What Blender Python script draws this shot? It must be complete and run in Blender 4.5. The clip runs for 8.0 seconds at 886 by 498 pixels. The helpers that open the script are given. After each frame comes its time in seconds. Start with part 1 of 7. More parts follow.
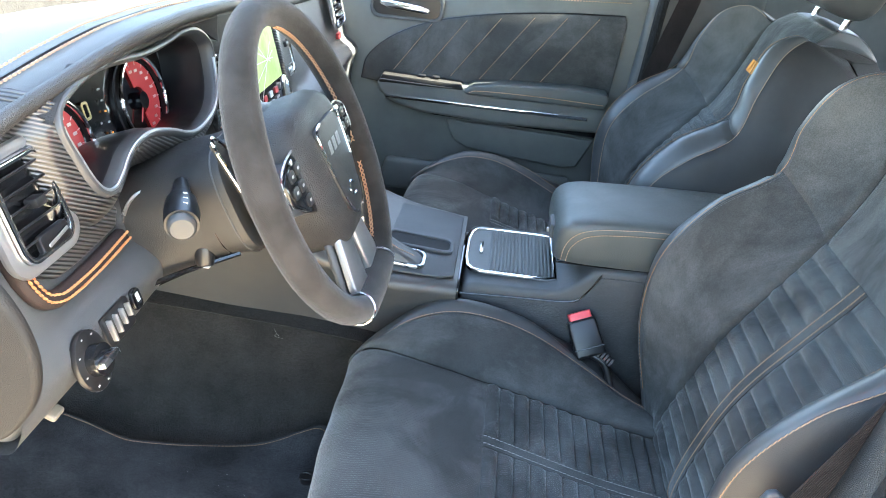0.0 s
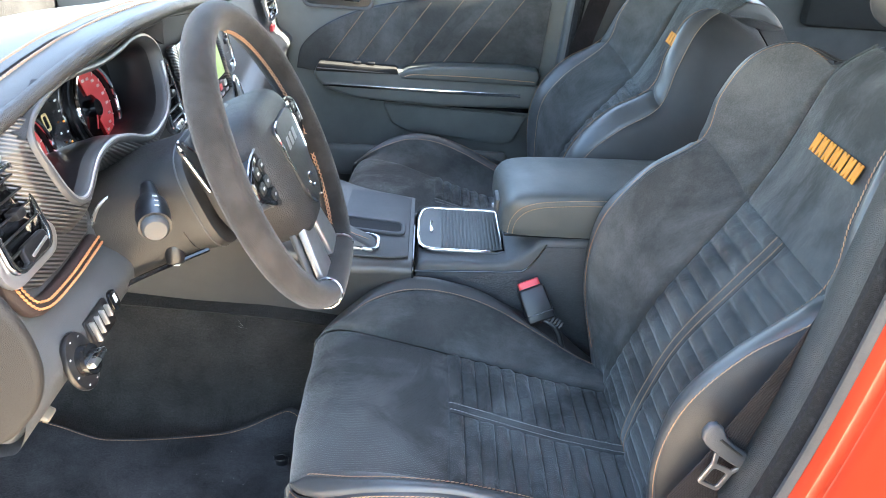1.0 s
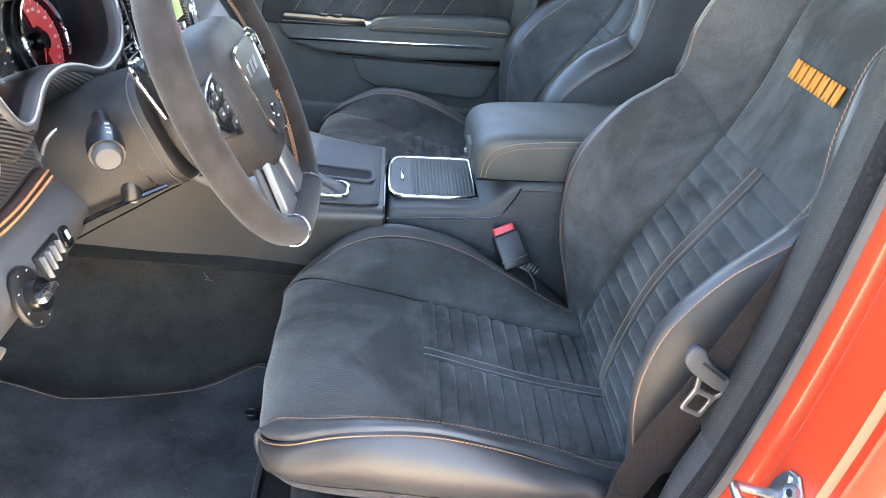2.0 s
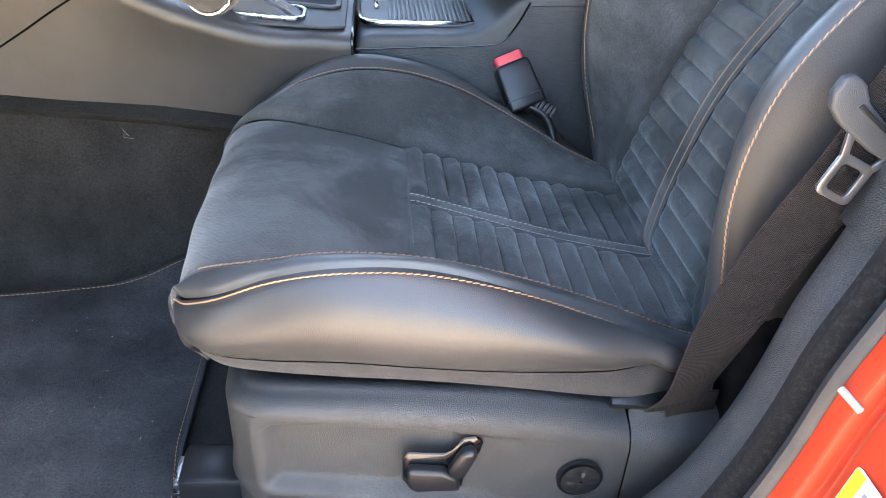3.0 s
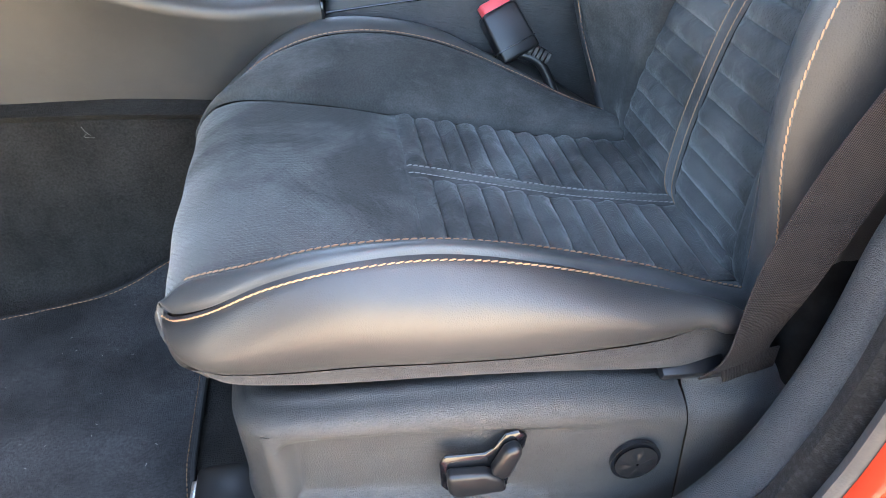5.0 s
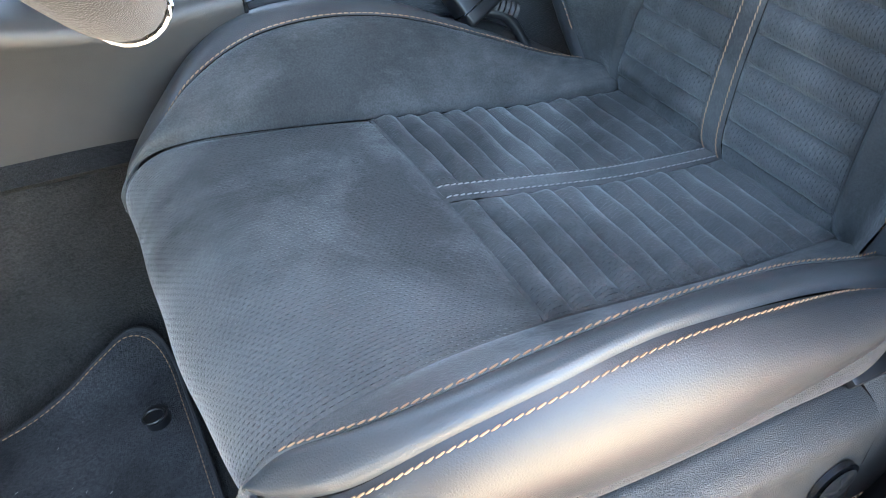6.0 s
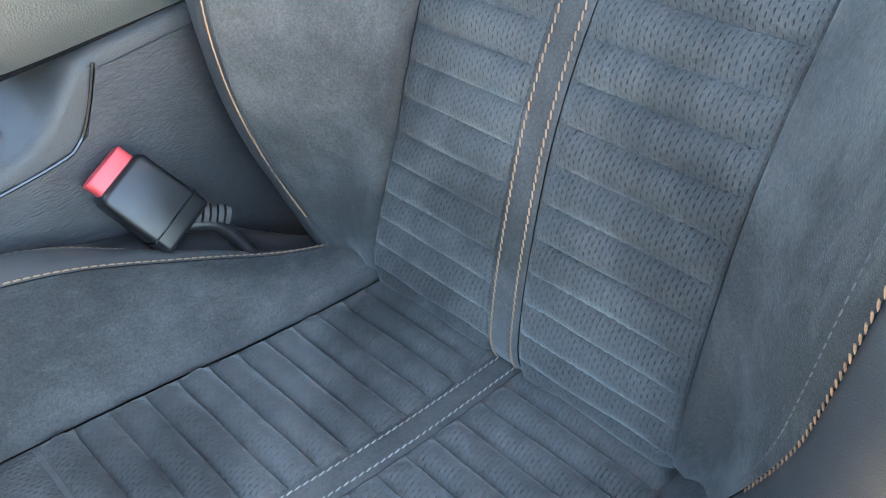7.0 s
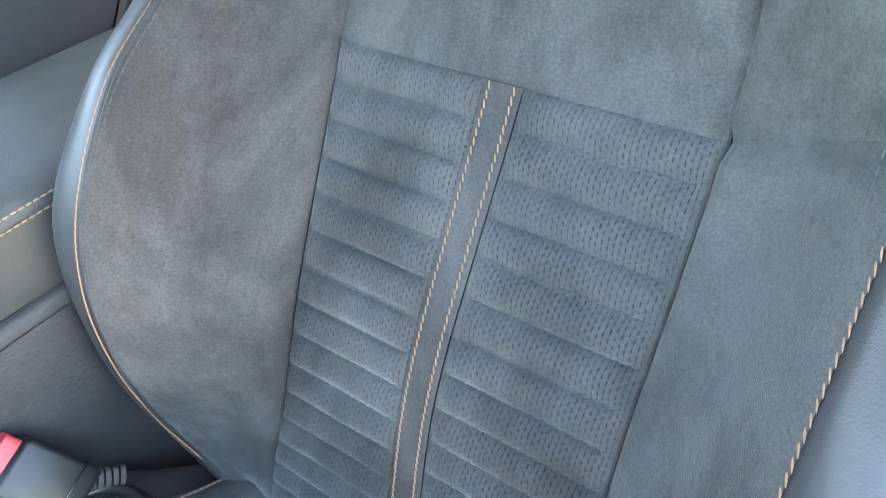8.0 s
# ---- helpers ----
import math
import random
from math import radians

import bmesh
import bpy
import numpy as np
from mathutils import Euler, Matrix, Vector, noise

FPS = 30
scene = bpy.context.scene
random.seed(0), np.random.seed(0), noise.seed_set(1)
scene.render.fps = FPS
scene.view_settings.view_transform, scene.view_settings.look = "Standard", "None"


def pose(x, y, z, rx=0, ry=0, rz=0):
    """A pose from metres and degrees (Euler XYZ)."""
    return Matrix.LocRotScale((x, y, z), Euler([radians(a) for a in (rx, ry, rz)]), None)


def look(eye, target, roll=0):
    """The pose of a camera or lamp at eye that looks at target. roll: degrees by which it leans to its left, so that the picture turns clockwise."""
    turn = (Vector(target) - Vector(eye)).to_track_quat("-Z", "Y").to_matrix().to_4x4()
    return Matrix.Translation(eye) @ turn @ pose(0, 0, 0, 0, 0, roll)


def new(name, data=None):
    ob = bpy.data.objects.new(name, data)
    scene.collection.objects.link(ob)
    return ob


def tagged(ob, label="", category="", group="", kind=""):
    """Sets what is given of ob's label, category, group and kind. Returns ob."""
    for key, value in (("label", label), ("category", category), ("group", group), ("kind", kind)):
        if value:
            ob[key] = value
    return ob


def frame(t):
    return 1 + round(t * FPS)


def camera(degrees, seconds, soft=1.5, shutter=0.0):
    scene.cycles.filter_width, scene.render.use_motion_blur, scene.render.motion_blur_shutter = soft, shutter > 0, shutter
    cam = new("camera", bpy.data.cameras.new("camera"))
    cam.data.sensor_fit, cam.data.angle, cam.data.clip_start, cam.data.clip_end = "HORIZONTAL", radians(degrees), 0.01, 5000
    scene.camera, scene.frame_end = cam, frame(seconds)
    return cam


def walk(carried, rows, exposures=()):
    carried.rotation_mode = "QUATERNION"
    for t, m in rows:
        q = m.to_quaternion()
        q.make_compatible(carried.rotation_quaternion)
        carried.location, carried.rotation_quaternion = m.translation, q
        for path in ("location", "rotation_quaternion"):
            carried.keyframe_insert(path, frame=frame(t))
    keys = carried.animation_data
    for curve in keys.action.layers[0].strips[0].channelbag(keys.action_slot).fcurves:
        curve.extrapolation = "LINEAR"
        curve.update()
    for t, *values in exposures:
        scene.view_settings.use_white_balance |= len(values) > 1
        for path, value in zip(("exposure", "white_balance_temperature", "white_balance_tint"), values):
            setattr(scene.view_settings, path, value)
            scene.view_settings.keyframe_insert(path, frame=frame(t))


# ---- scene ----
cam = camera(59.5, 8.0, 0.9)
PATH = [
    (0, (-0.311, -0.83, 1.257), (-0.399, 0.954, 0.358), 5.8),
    (0.5, (-0.336, -0.876, 1.281), (-0.314, 0.899, 0.361), 4.9),
    (1, (-0.334, -0.887, 1.286), (-0.259, 0.879, 0.35), 4.0),
    (1.2, (-0.337, -0.89, 1.283), (-0.238, 0.874, 0.346), 3.8),
    (2.3, (-0.322, -0.867, 1.158), (-0.163, 0.85, 0.143), 4.0),
    (2.5, (-0.317, -0.824, 1.096), (-0.151, 0.878, 0.058), 3.5),
    (3, (-0.306, -0.714, 0.941), (-0.136, 0.976, -0.114), 2.6),
    (3.5, (-0.292, -0.651, 0.877), (-0.12, 1.041, -0.175), 1.3),
    (4, (-0.29, -0.642, 0.859), (-0.113, 1.056, -0.184), 0.2),
    (4.2, (-0.29, -0.65, 0.861), (-0.11, 1.047, -0.182), -0.3),
    (5.3, (-0.362, -0.634, 0.938), (-0.121, 0.951, -0.257), -5.5),
    (5.5, (-0.402, -0.601, 0.948), (-0.077, 0.942, -0.282), -6.2),
    (6, (-0.451, -0.426, 0.914), (0.118, 0.957, -0.414), -7.1),
    (6.5, (-0.367, -0.286, 0.904), (0.416, 0.932, -0.476), -7.3),
    (7, (-0.268, -0.244, 0.929), (0.715, 0.869, -0.41), -6.4),
    (7.5, (-0.217, -0.234, 0.974), (0.89, 0.834, -0.304), -5.9),
    (8, (-0.206, -0.221, 1.062), (1.014, 0.749, -0.191), -4.3),
]
walk(cam, [(t, look(eye, target, roll)) for t, eye, target, roll in PATH], exposures=[(0, 4.02, 6580, 1), (1.2, 4.0, 6650, 5), (2.5, 4.03, 6780, 8), (4, 4.08, 6800, 9), (6, 4.40, 6600, 3), (7, 4.70, 6980, 2), (8, 4.8, 7150, 3)])

# ---- light ----
world = bpy.data.worlds.new("sky")
scene.world = world
world.use_nodes = True
wn = world.node_tree.nodes
sky = wn.new("ShaderNodeTexSky")
sky.sky_type = "NISHITA"
sky.sun_disc = False
sky.dust_density = 2.5
sky.sun_elevation, sky.sun_rotation = radians(50), radians(80)
world.node_tree.links.new(sky.outputs[0], wn["Background"].inputs[0])
wn["Background"].inputs[1].default_value = 0.14
sun_data = bpy.data.lights.new("sun", "SUN")
sun_data.energy, sun_data.angle, sun_data.color = 5.0, radians(0.6), (1.0, 0.94, 0.84)
sun = new("sun", sun_data)
sun.matrix_basis = look((3.6, 0.6, 4.4), (0, 0, 0))


# ---- materials ----
def material(name, colour, rough=0.6, metal=0.0, sheen=0.0, coat=0.0):
    m = bpy.data.materials.new(name)
    m.use_nodes = True
    b = m.node_tree.nodes["Principled BSDF"]
    b.inputs["Base Color"].default_value = (*colour, 1)
    b.inputs["Roughness"].default_value = rough
    b.inputs["Metallic"].default_value = metal
    b.inputs["Sheen Weight"].default_value = sheen
    b.inputs["Sheen Roughness"].default_value = 0.45
    b.inputs["Coat Weight"].default_value = coat
    b.inputs["Coat Roughness"].default_value = 0.08
    return m


def node(m, kind, **sets):
    n = m.node_tree.nodes.new(kind)
    for key, value in sets.items():
        if key in n.inputs:
            n.inputs[key].default_value = value
    return n


def link(m, a, b):
    m.node_tree.links.new(a, b)


def coords(m, which="Object"):
    return node(m, "ShaderNodeTexCoord").outputs[which]


def mottle(m, colour_a, colour_b, scale=8.0, detail=4.0, low=0.35, high=0.65, which="Object"):
    """Colour that drifts between two tones."""
    n = node(m, "ShaderNodeTexNoise", Scale=scale, Detail=detail, Roughness=0.6)
    link(m, coords(m, which), n.inputs["Vector"])
    r = node(m, "ShaderNodeValToRGB")
    r.color_ramp.elements[0].position, r.color_ramp.elements[1].position = low, high
    r.color_ramp.elements[0].color, r.color_ramp.elements[1].color = (*colour_a, 1), (*colour_b, 1)
    link(m, n.outputs["Fac"], r.inputs[0])
    link(m, r.outputs[0], m.node_tree.nodes["Principled BSDF"].inputs["Base Color"])
    return r


def speckle(m, scale, dark, light, detail=2.0):
    """Fine light and dark flecks multiplied into the colour."""
    b = m.node_tree.nodes["Principled BSDF"]
    n = node(m, "ShaderNodeTexNoise", Scale=scale, Detail=detail, Roughness=0.7)
    link(m, coords(m), n.inputs["Vector"])
    r = node(m, "ShaderNodeMapRange")
    r.inputs["From Min"].default_value, r.inputs["From Max"].default_value = 0.32, 0.68
    r.inputs["To Min"].default_value, r.inputs["To Max"].default_value = dark, light
    link(m, n.outputs["Fac"], r.inputs["Value"])
    x = node(m, "ShaderNodeVectorMath")
    x.operation = "SCALE"
    link(m, b.inputs["Base Color"].links[0].from_socket, x.inputs[0])
    link(m, r.outputs["Result"], x.inputs["Scale"])
    link(m, x.outputs[0], b.inputs["Base Color"])


def relief(m, height, distance=0.001, strength=1.0):
    """Add a bump from a height socket, on top of any bump so far."""
    b = m.node_tree.nodes["Principled BSDF"]
    bump = node(m, "ShaderNodeBump", Strength=strength, Distance=distance)
    if b.inputs["Normal"].is_linked:
        link(m, b.inputs["Normal"].links[0].from_socket, bump.inputs["Normal"])
    link(m, height, bump.inputs["Height"])
    link(m, bump.outputs[0], b.inputs["Normal"])


def grain(m, scale, distance, kind="noise", which="Object", detail=3.0, strength=1.0):
    if kind == "noise":
        n = node(m, "ShaderNodeTexNoise", Scale=scale, Detail=detail)
        out = n.outputs["Fac"]
    else:
        n = node(m, "ShaderNodeTexVoronoi", Scale=scale)
        n.feature = "DISTANCE_TO_EDGE" if kind == "cells" else "F1"
        out = n.outputs["Distance"]
    link(m, coords(m, which), n.inputs["Vector"])
    relief(m, out, distance, strength)
    return out


def rough_noise(m, low, high, scale):
    n = node(m, "ShaderNodeTexNoise", Scale=scale, Detail=3.0)
    link(m, coords(m), n.inputs["Vector"])
    r = node(m, "ShaderNodeMapRange")
    r.inputs["From Min"].default_value, r.inputs["From Max"].default_value = 0.3, 0.7
    r.inputs["To Min"].default_value, r.inputs["To Max"].default_value = low, high
    link(m, n.outputs["Fac"], r.inputs["Value"])
    link(m, r.outputs["Result"], m.node_tree.nodes["Principled BSDF"].inputs["Roughness"])


def math_node(m, op, a, b=None):
    n = m.node_tree.nodes.new("ShaderNodeMath")
    n.operation = op
    for i, v in enumerate((a, b)):
        if v is None:
            continue
        if isinstance(v, (int, float)):
            n.inputs[i].default_value = v
        else:
            link(m, v, n.inputs[i])
    return n.outputs[0]


def uv_axes(m):
    s = node(m, "ShaderNodeSeparateXYZ")
    link(m, coords(m, "UV"), s.inputs[0])
    return s.outputs[0], s.outputs[1]


def perforation(m, pitch_u, pitch_v, depth):
    """Short staggered punched slots laid out in metres of cloth."""
    u, v = uv_axes(m)
    row = math_node(m, "FLOOR", math_node(m, "DIVIDE", v, pitch_v))
    shift = math_node(m, "MULTIPLY", math_node(m, "MODULO", row, 2.0), 0.5)
    fu = math_node(m, "SUBTRACT", math_node(m, "FRACT", math_node(m, "ADD", math_node(m, "DIVIDE", u, pitch_u), shift)), 0.5)
    fv = math_node(m, "SUBTRACT", math_node(m, "FRACT", math_node(m, "DIVIDE", v, pitch_v)), 0.5)
    d = math_node(m, "ADD", math_node(m, "POWER", math_node(m, "MULTIPLY", math_node(m, "ABSOLUTE", fu), 0.9), 2.0), math_node(m, "POWER", math_node(m, "MULTIPLY", math_node(m, "ABSOLUTE", fv), 2.6), 2.0))
    hole = math_node(m, "MINIMUM", math_node(m, "MULTIPLY", d, 11.0), 1.0)
    relief(m, hole, depth)
    return hole


SUEDE_A, SUEDE_B = (0.074, 0.0755, 0.073), (0.104, 0.106, 0.102)


def scaled(m, factor):
    """Multiply the base colour by a factor socket."""
    b = m.node_tree.nodes["Principled BSDF"]
    x = node(m, "ShaderNodeVectorMath")
    x.operation = "SCALE"
    link(m, b.inputs["Base Color"].links[0].from_socket, x.inputs[0])
    link(m, factor, x.inputs["Scale"])
    link(m, x.outputs[0], b.inputs["Base Color"])


def ramped(m, value, low, high, to_low, to_high):
    r = node(m, "ShaderNodeMapRange")
    for key, v in (("From Min", low), ("From Max", high), ("To Min", to_low), ("To Max", to_high)):
        r.inputs[key].default_value = v
    link(m, value, r.inputs["Value"])
    return r.outputs["Result"]


def nap(m, sheen, sat_on=False, low=0.62, high=1.20):
    """Patches where the nap lies the other way: darker or paler with brushed edges."""
    warp = node(m, "ShaderNodeMapping")
    warp.inputs["Scale"].default_value = (1.0, 1.5, 1.0)
    link(m, coords(m), warp.inputs["Vector"])
    big = node(m, "ShaderNodeTexNoise", Scale=4.2, Detail=10.0, Roughness=0.64, Distortion=0.5)
    link(m, warp.outputs[0], big.inputs["Vector"])
    brushed = node(m, "ShaderNodeMapping")
    brushed.inputs["Scale"].default_value = (1.0, 6.0, 2.0)
    link(m, coords(m), brushed.inputs["Vector"])
    fibre = node(m, "ShaderNodeTexNoise", Scale=55.0, Detail=5.0, Roughness=0.7)
    link(m, brushed.outputs[0], fibre.inputs["Vector"])
    lie = math_node(m, "ADD", math_node(m, "MULTIPLY", big.outputs["Fac"], 0.9), math_node(m, "MULTIPLY", fibre.outputs["Fac"], 0.10))
    if sat_on:
        off = node(m, "ShaderNodeVectorMath")
        off.operation = "SUBTRACT"
        link(m, coords(m), off.inputs[0])
        off.inputs[1].default_value = (-0.315, 0.035, 0.57)
        squash = node(m, "ShaderNodeVectorMath")
        squash.operation = "MULTIPLY"
        link(m, off.outputs[0], squash.inputs[0])
        squash.inputs[1].default_value = (11.0, 8.5, 3.0)
        far = node(m, "ShaderNodeVectorMath")
        far.operation = "LENGTH"
        link(m, squash.outputs[0], far.inputs[0])
        lie = math_node(m, "ADD", lie, ramped(m, far.outputs["Value"], 0.15, 1.75, -0.065, 0.020))
    scaled(m, ramped(m, lie, 0.43, 0.57, low, high))
    link(m, ramped(m, lie, 0.43, 0.57, sheen * 0.42, sheen * 1.30), m.node_tree.nodes["Principled BSDF"].inputs["Sheen Weight"])


def suede_material(name, perforated=False):
    m = material(name, SUEDE_B, 0.92, sheen=0.8)
    b = m.node_tree.nodes["Principled BSDF"]
    b.inputs["Sheen Tint"].default_value = (0.66, 0.69, 0.68, 1)
    b.inputs["Sheen Roughness"].default_value = 0.38
    b.inputs["Specular IOR Level"].default_value = 0.15
    mottle(m, SUEDE_A, SUEDE_B, 16.0, 5.0, 0.30, 0.70)
    grain(m, 1100.0, 0.0005)
    grain(m, 240.0, 0.00025)
    speckle(m, 600.0, 0.80, 1.20)
    if perforated:
        nap(m, 0.53, True, 0.68, 1.12)
    else:
        nap(m, 0.45, False, 0.64, 1.12)
    if perforated:
        hole = perforation(m, 0.0052, 0.0034, 0.0018)
        mix = node(m, "ShaderNodeMixRGB", Color1=(0.006, 0.006, 0.006, 1))
        link(m, b.inputs["Base Color"].links[0].from_socket, mix.inputs["Color2"])
        link(m, math_node(m, "ADD", math_node(m, "MULTIPLY", hole, 0.62), 0.38), mix.inputs["Fac"])
        link(m, mix.outputs[0], b.inputs["Base Color"])
        link(m, math_node(m, "MULTIPLY", b.inputs["Sheen Weight"].links[0].from_socket, hole), b.inputs["Sheen Weight"])
    return m


suede = suede_material("black suede cloth")
suede_perforated = suede_material("perforated black suede", True)

wheel_suede = material("worn grey suede", (0.05, 0.048, 0.046), 0.9, sheen=0.2)
wheel_suede.node_tree.nodes["Principled BSDF"].inputs["Specular IOR Level"].default_value = 0.12
mottle(wheel_suede, (0.024, 0.0215, 0.0195), (0.040, 0.036, 0.033), 30.0, 4.0)
grain(wheel_suede, 1100.0, 0.0006)

leather = material("black leather", (0.022, 0.023, 0.025), 0.42)
leather.node_tree.nodes["Principled BSDF"].inputs["Specular IOR Level"].default_value = 0.62
mottle(leather, (0.052, 0.054, 0.055), (0.070, 0.072, 0.073), 14.0)
grain(leather, 520.0, 0.0002, "cells")
grain(leather, 30.0, 0.0004, detail=1.0)
rough_noise(leather, 0.33, 0.43, 25.0)

side_leather = material("smooth black leather", (0.024, 0.025, 0.026), 0.36)
mottle(side_leather, (0.036, 0.036, 0.037), (0.048, 0.047, 0.047), 10.0)
grain(side_leather, 620.0, 0.00022, "cells")
grain(side_leather, 140.0, 0.00012)
grain(side_leather, 16.0, 0.0004, detail=1.0)
rough_noise(side_leather, 0.36, 0.41, 8.0)
side_leather.node_tree.nodes["Principled BSDF"].inputs["Specular IOR Level"].default_value = 0.62

back_leather = material("matt black leather", (0.03, 0.03, 0.03), 0.55)
mottle(back_leather, (0.030, 0.029, 0.0285), (0.040, 0.039, 0.038), 12.0)
grain(back_leather, 560.0, 0.0003, "cells")
grain(back_leather, 18.0, 0.0004, detail=1.0)
rough_noise(back_leather, 0.50, 0.60, 14.0)
back_leather.node_tree.nodes["Principled BSDF"].inputs["Specular IOR Level"].default_value = 0.42

trim_cloth = material("grey knitted cloth", (0.05, 0.05, 0.052), 0.9, sheen=0.1)
grain(trim_cloth, 700.0, 0.0008, "cells")
mottle(trim_cloth, (0.034, 0.032, 0.031), (0.050, 0.047, 0.045), 30.0)
speckle(trim_cloth, 900.0, 0.5, 1.5)

plastic = material("black grained plastic", (0.022, 0.023, 0.024), 0.45)
mottle(plastic, (0.036, 0.036, 0.036), (0.047, 0.046, 0.045), 40.0)
grain(plastic, 1150.0, 0.0012)
speckle(plastic, 1000.0, 0.30, 1.9)
rough_noise(plastic, 0.36, 0.44, 700.0)
plastic.node_tree.nodes["Principled BSDF"].inputs["Specular IOR Level"].default_value = 0.75

soft_plastic = material("charcoal soft plastic", (0.03, 0.031, 0.033), 0.5)
mottle(soft_plastic, (0.060, 0.062, 0.063), (0.078, 0.080, 0.081), 15.0)
grain(soft_plastic, 650.0, 0.0004, "cells")

dash_pad = material("soft dashboard skin", (0.045, 0.047, 0.05), 0.6, sheen=0.3)
mottle(dash_pad, (0.033, 0.036, 0.035), (0.042, 0.045, 0.043), 12.0)
grain(dash_pad, 500.0, 0.0004, "cells")

hub_skin = material("pebbled black horn pad", (0.035, 0.033, 0.032), 0.55)
mottle(hub_skin, (0.030, 0.028, 0.027), (0.042, 0.040, 0.038), 20.0)
grain(hub_skin, 420.0, 0.0011, "cells")
rough_noise(hub_skin, 0.48, 0.6, 40.0)
column_skin = material("black column plastic", (0.02, 0.02, 0.02), 0.45)
mottle(column_skin, (0.020, 0.0198, 0.0193), (0.029, 0.0286, 0.0278), 30.0)
grain(column_skin, 700.0, 0.0004, "cells")
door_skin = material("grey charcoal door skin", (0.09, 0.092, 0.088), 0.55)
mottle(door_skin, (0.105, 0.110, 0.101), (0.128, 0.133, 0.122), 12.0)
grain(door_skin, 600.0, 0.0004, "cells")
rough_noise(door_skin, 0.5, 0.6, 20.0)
door_dark = material("charcoal door plastic", (0.03, 0.03, 0.031), 0.6)
mottle(door_dark, (0.026, 0.026, 0.027), (0.036, 0.036, 0.037), 12.0)
grain(door_dark, 600.0, 0.0004, "cells")
arm_leather = material("smooth armrest leather", (0.08, 0.083, 0.078), 0.46)
mottle(arm_leather, (0.076, 0.082, 0.077), (0.090, 0.096, 0.090), 12.0)
grain(arm_leather, 420.0, 0.0004, "cells")
rough_noise(arm_leather, 0.4, 0.5, 22.0)
pillar_trim = material("matt grey brown trim", (0.03, 0.028, 0.027), 0.62)
mottle(pillar_trim, (0.013, 0.0121, 0.0115), (0.019, 0.0179, 0.0168), 25.0)
grain(pillar_trim, 600.0, 0.0005, "cells")
pillar_trim.node_tree.nodes["Principled BSDF"].inputs["Specular IOR Level"].default_value = 0.3
dark_plastic = material("satin black plastic", (0.012, 0.012, 0.013), 0.32)
rough_noise(dark_plastic, 0.28, 0.4, 80.0)
gloss_black = material("gloss black plastic", (0.008, 0.008, 0.009), 0.12, coat=0.4)
rough_noise(gloss_black, 0.08, 0.18, 50.0)
chrome = material("chrome", (0.75, 0.76, 0.78), 0.1, 1.0)
rough_noise(chrome, 0.06, 0.16, 60.0)
satin_metal = material("satin aluminium", (0.55, 0.56, 0.57), 0.3, 1.0)
rough_noise(satin_metal, 0.22, 0.36, 70.0)
silver_paint = material("silver painted plastic", (0.36, 0.36, 0.36), 0.36, 0.7)
rough_noise(silver_paint, 0.30, 0.42, 60.0)
zinc = material("zinc plated steel", (0.48, 0.49, 0.50), 0.28, 1.0)
grain(zinc, 150.0, 0.0004)

carpet = material("black carpet", (0.02, 0.02, 0.021), 0.97, sheen=0.04)
carpet.node_tree.nodes["Principled BSDF"].inputs["Specular IOR Level"].default_value = 0.08
mottle(carpet, (0.024, 0.0228, 0.0216), (0.047, 0.0445, 0.0415), 14.0, 9.0, 0.34, 0.70)
grain(carpet, 180.0, 0.0025)
grain(carpet, 700.0, 0.003)
speckle(carpet, 420.0, 0.7, 1.35)
mat_pile = material("charcoal floor mat pile", (0.03, 0.032, 0.036), 0.97, sheen=0.06)
mat_pile.node_tree.nodes["Principled BSDF"].inputs["Specular IOR Level"].default_value = 0.08
mottle(mat_pile, (0.020, 0.0205, 0.0222), (0.060, 0.0612, 0.0645), 7.0, 10.0, 0.4, 0.66)
grain(mat_pile, 800.0, 0.0025)
speckle(mat_pile, 420.0, 0.62, 1.42)

paint = material("orange red car paint", (0.50, 0.042, 0.013), 0.35, coat=0.6)
mottle(paint, (0.47, 0.039, 0.012), (0.53, 0.045, 0.015), 6.0)
grain(paint, 5.0, 0.002)

rubber = material("grey rubber seal", (0.05, 0.047, 0.045), 0.6)
mottle(rubber, (0.045, 0.042, 0.04), (0.065, 0.061, 0.058), 20.0)
grain(rubber, 180.0, 0.0006)
fuzz = material("flocked black seal", (0.008, 0.008, 0.009), 0.95)
mottle(fuzz, (0.003, 0.003, 0.0035), (0.024, 0.025, 0.027), 260.0, 4.0, 0.48, 0.78)
grain(fuzz, 900.0, 0.0012)
pillar_skin = material("grey grained pillar trim", (0.06, 0.063, 0.066), 0.5)
mottle(pillar_skin, (0.055, 0.058, 0.061), (0.07, 0.073, 0.076), 20.0)
grain(pillar_skin, 620.0, 0.0016, "cells")
rough_noise(pillar_skin, 0.38, 0.5, 300.0)
speckle(pillar_skin, 500.0, 0.7, 1.3)
upper_skin = material("dotted dark pillar trim", (0.034, 0.037, 0.038), 0.55)
mottle(upper_skin, (0.030, 0.033, 0.034), (0.040, 0.044, 0.045), 20.0)
grain(upper_skin, 520.0, 0.0016, "cells")
speckle(upper_skin, 480.0, 0.65, 1.4)
tongue_skin = material("blue grey moulded plastic", (0.05, 0.054, 0.06), 0.5)
rough_noise(tongue_skin, 0.42, 0.55, 60.0)
grain(tongue_skin, 900.0, 0.0003, "cells")

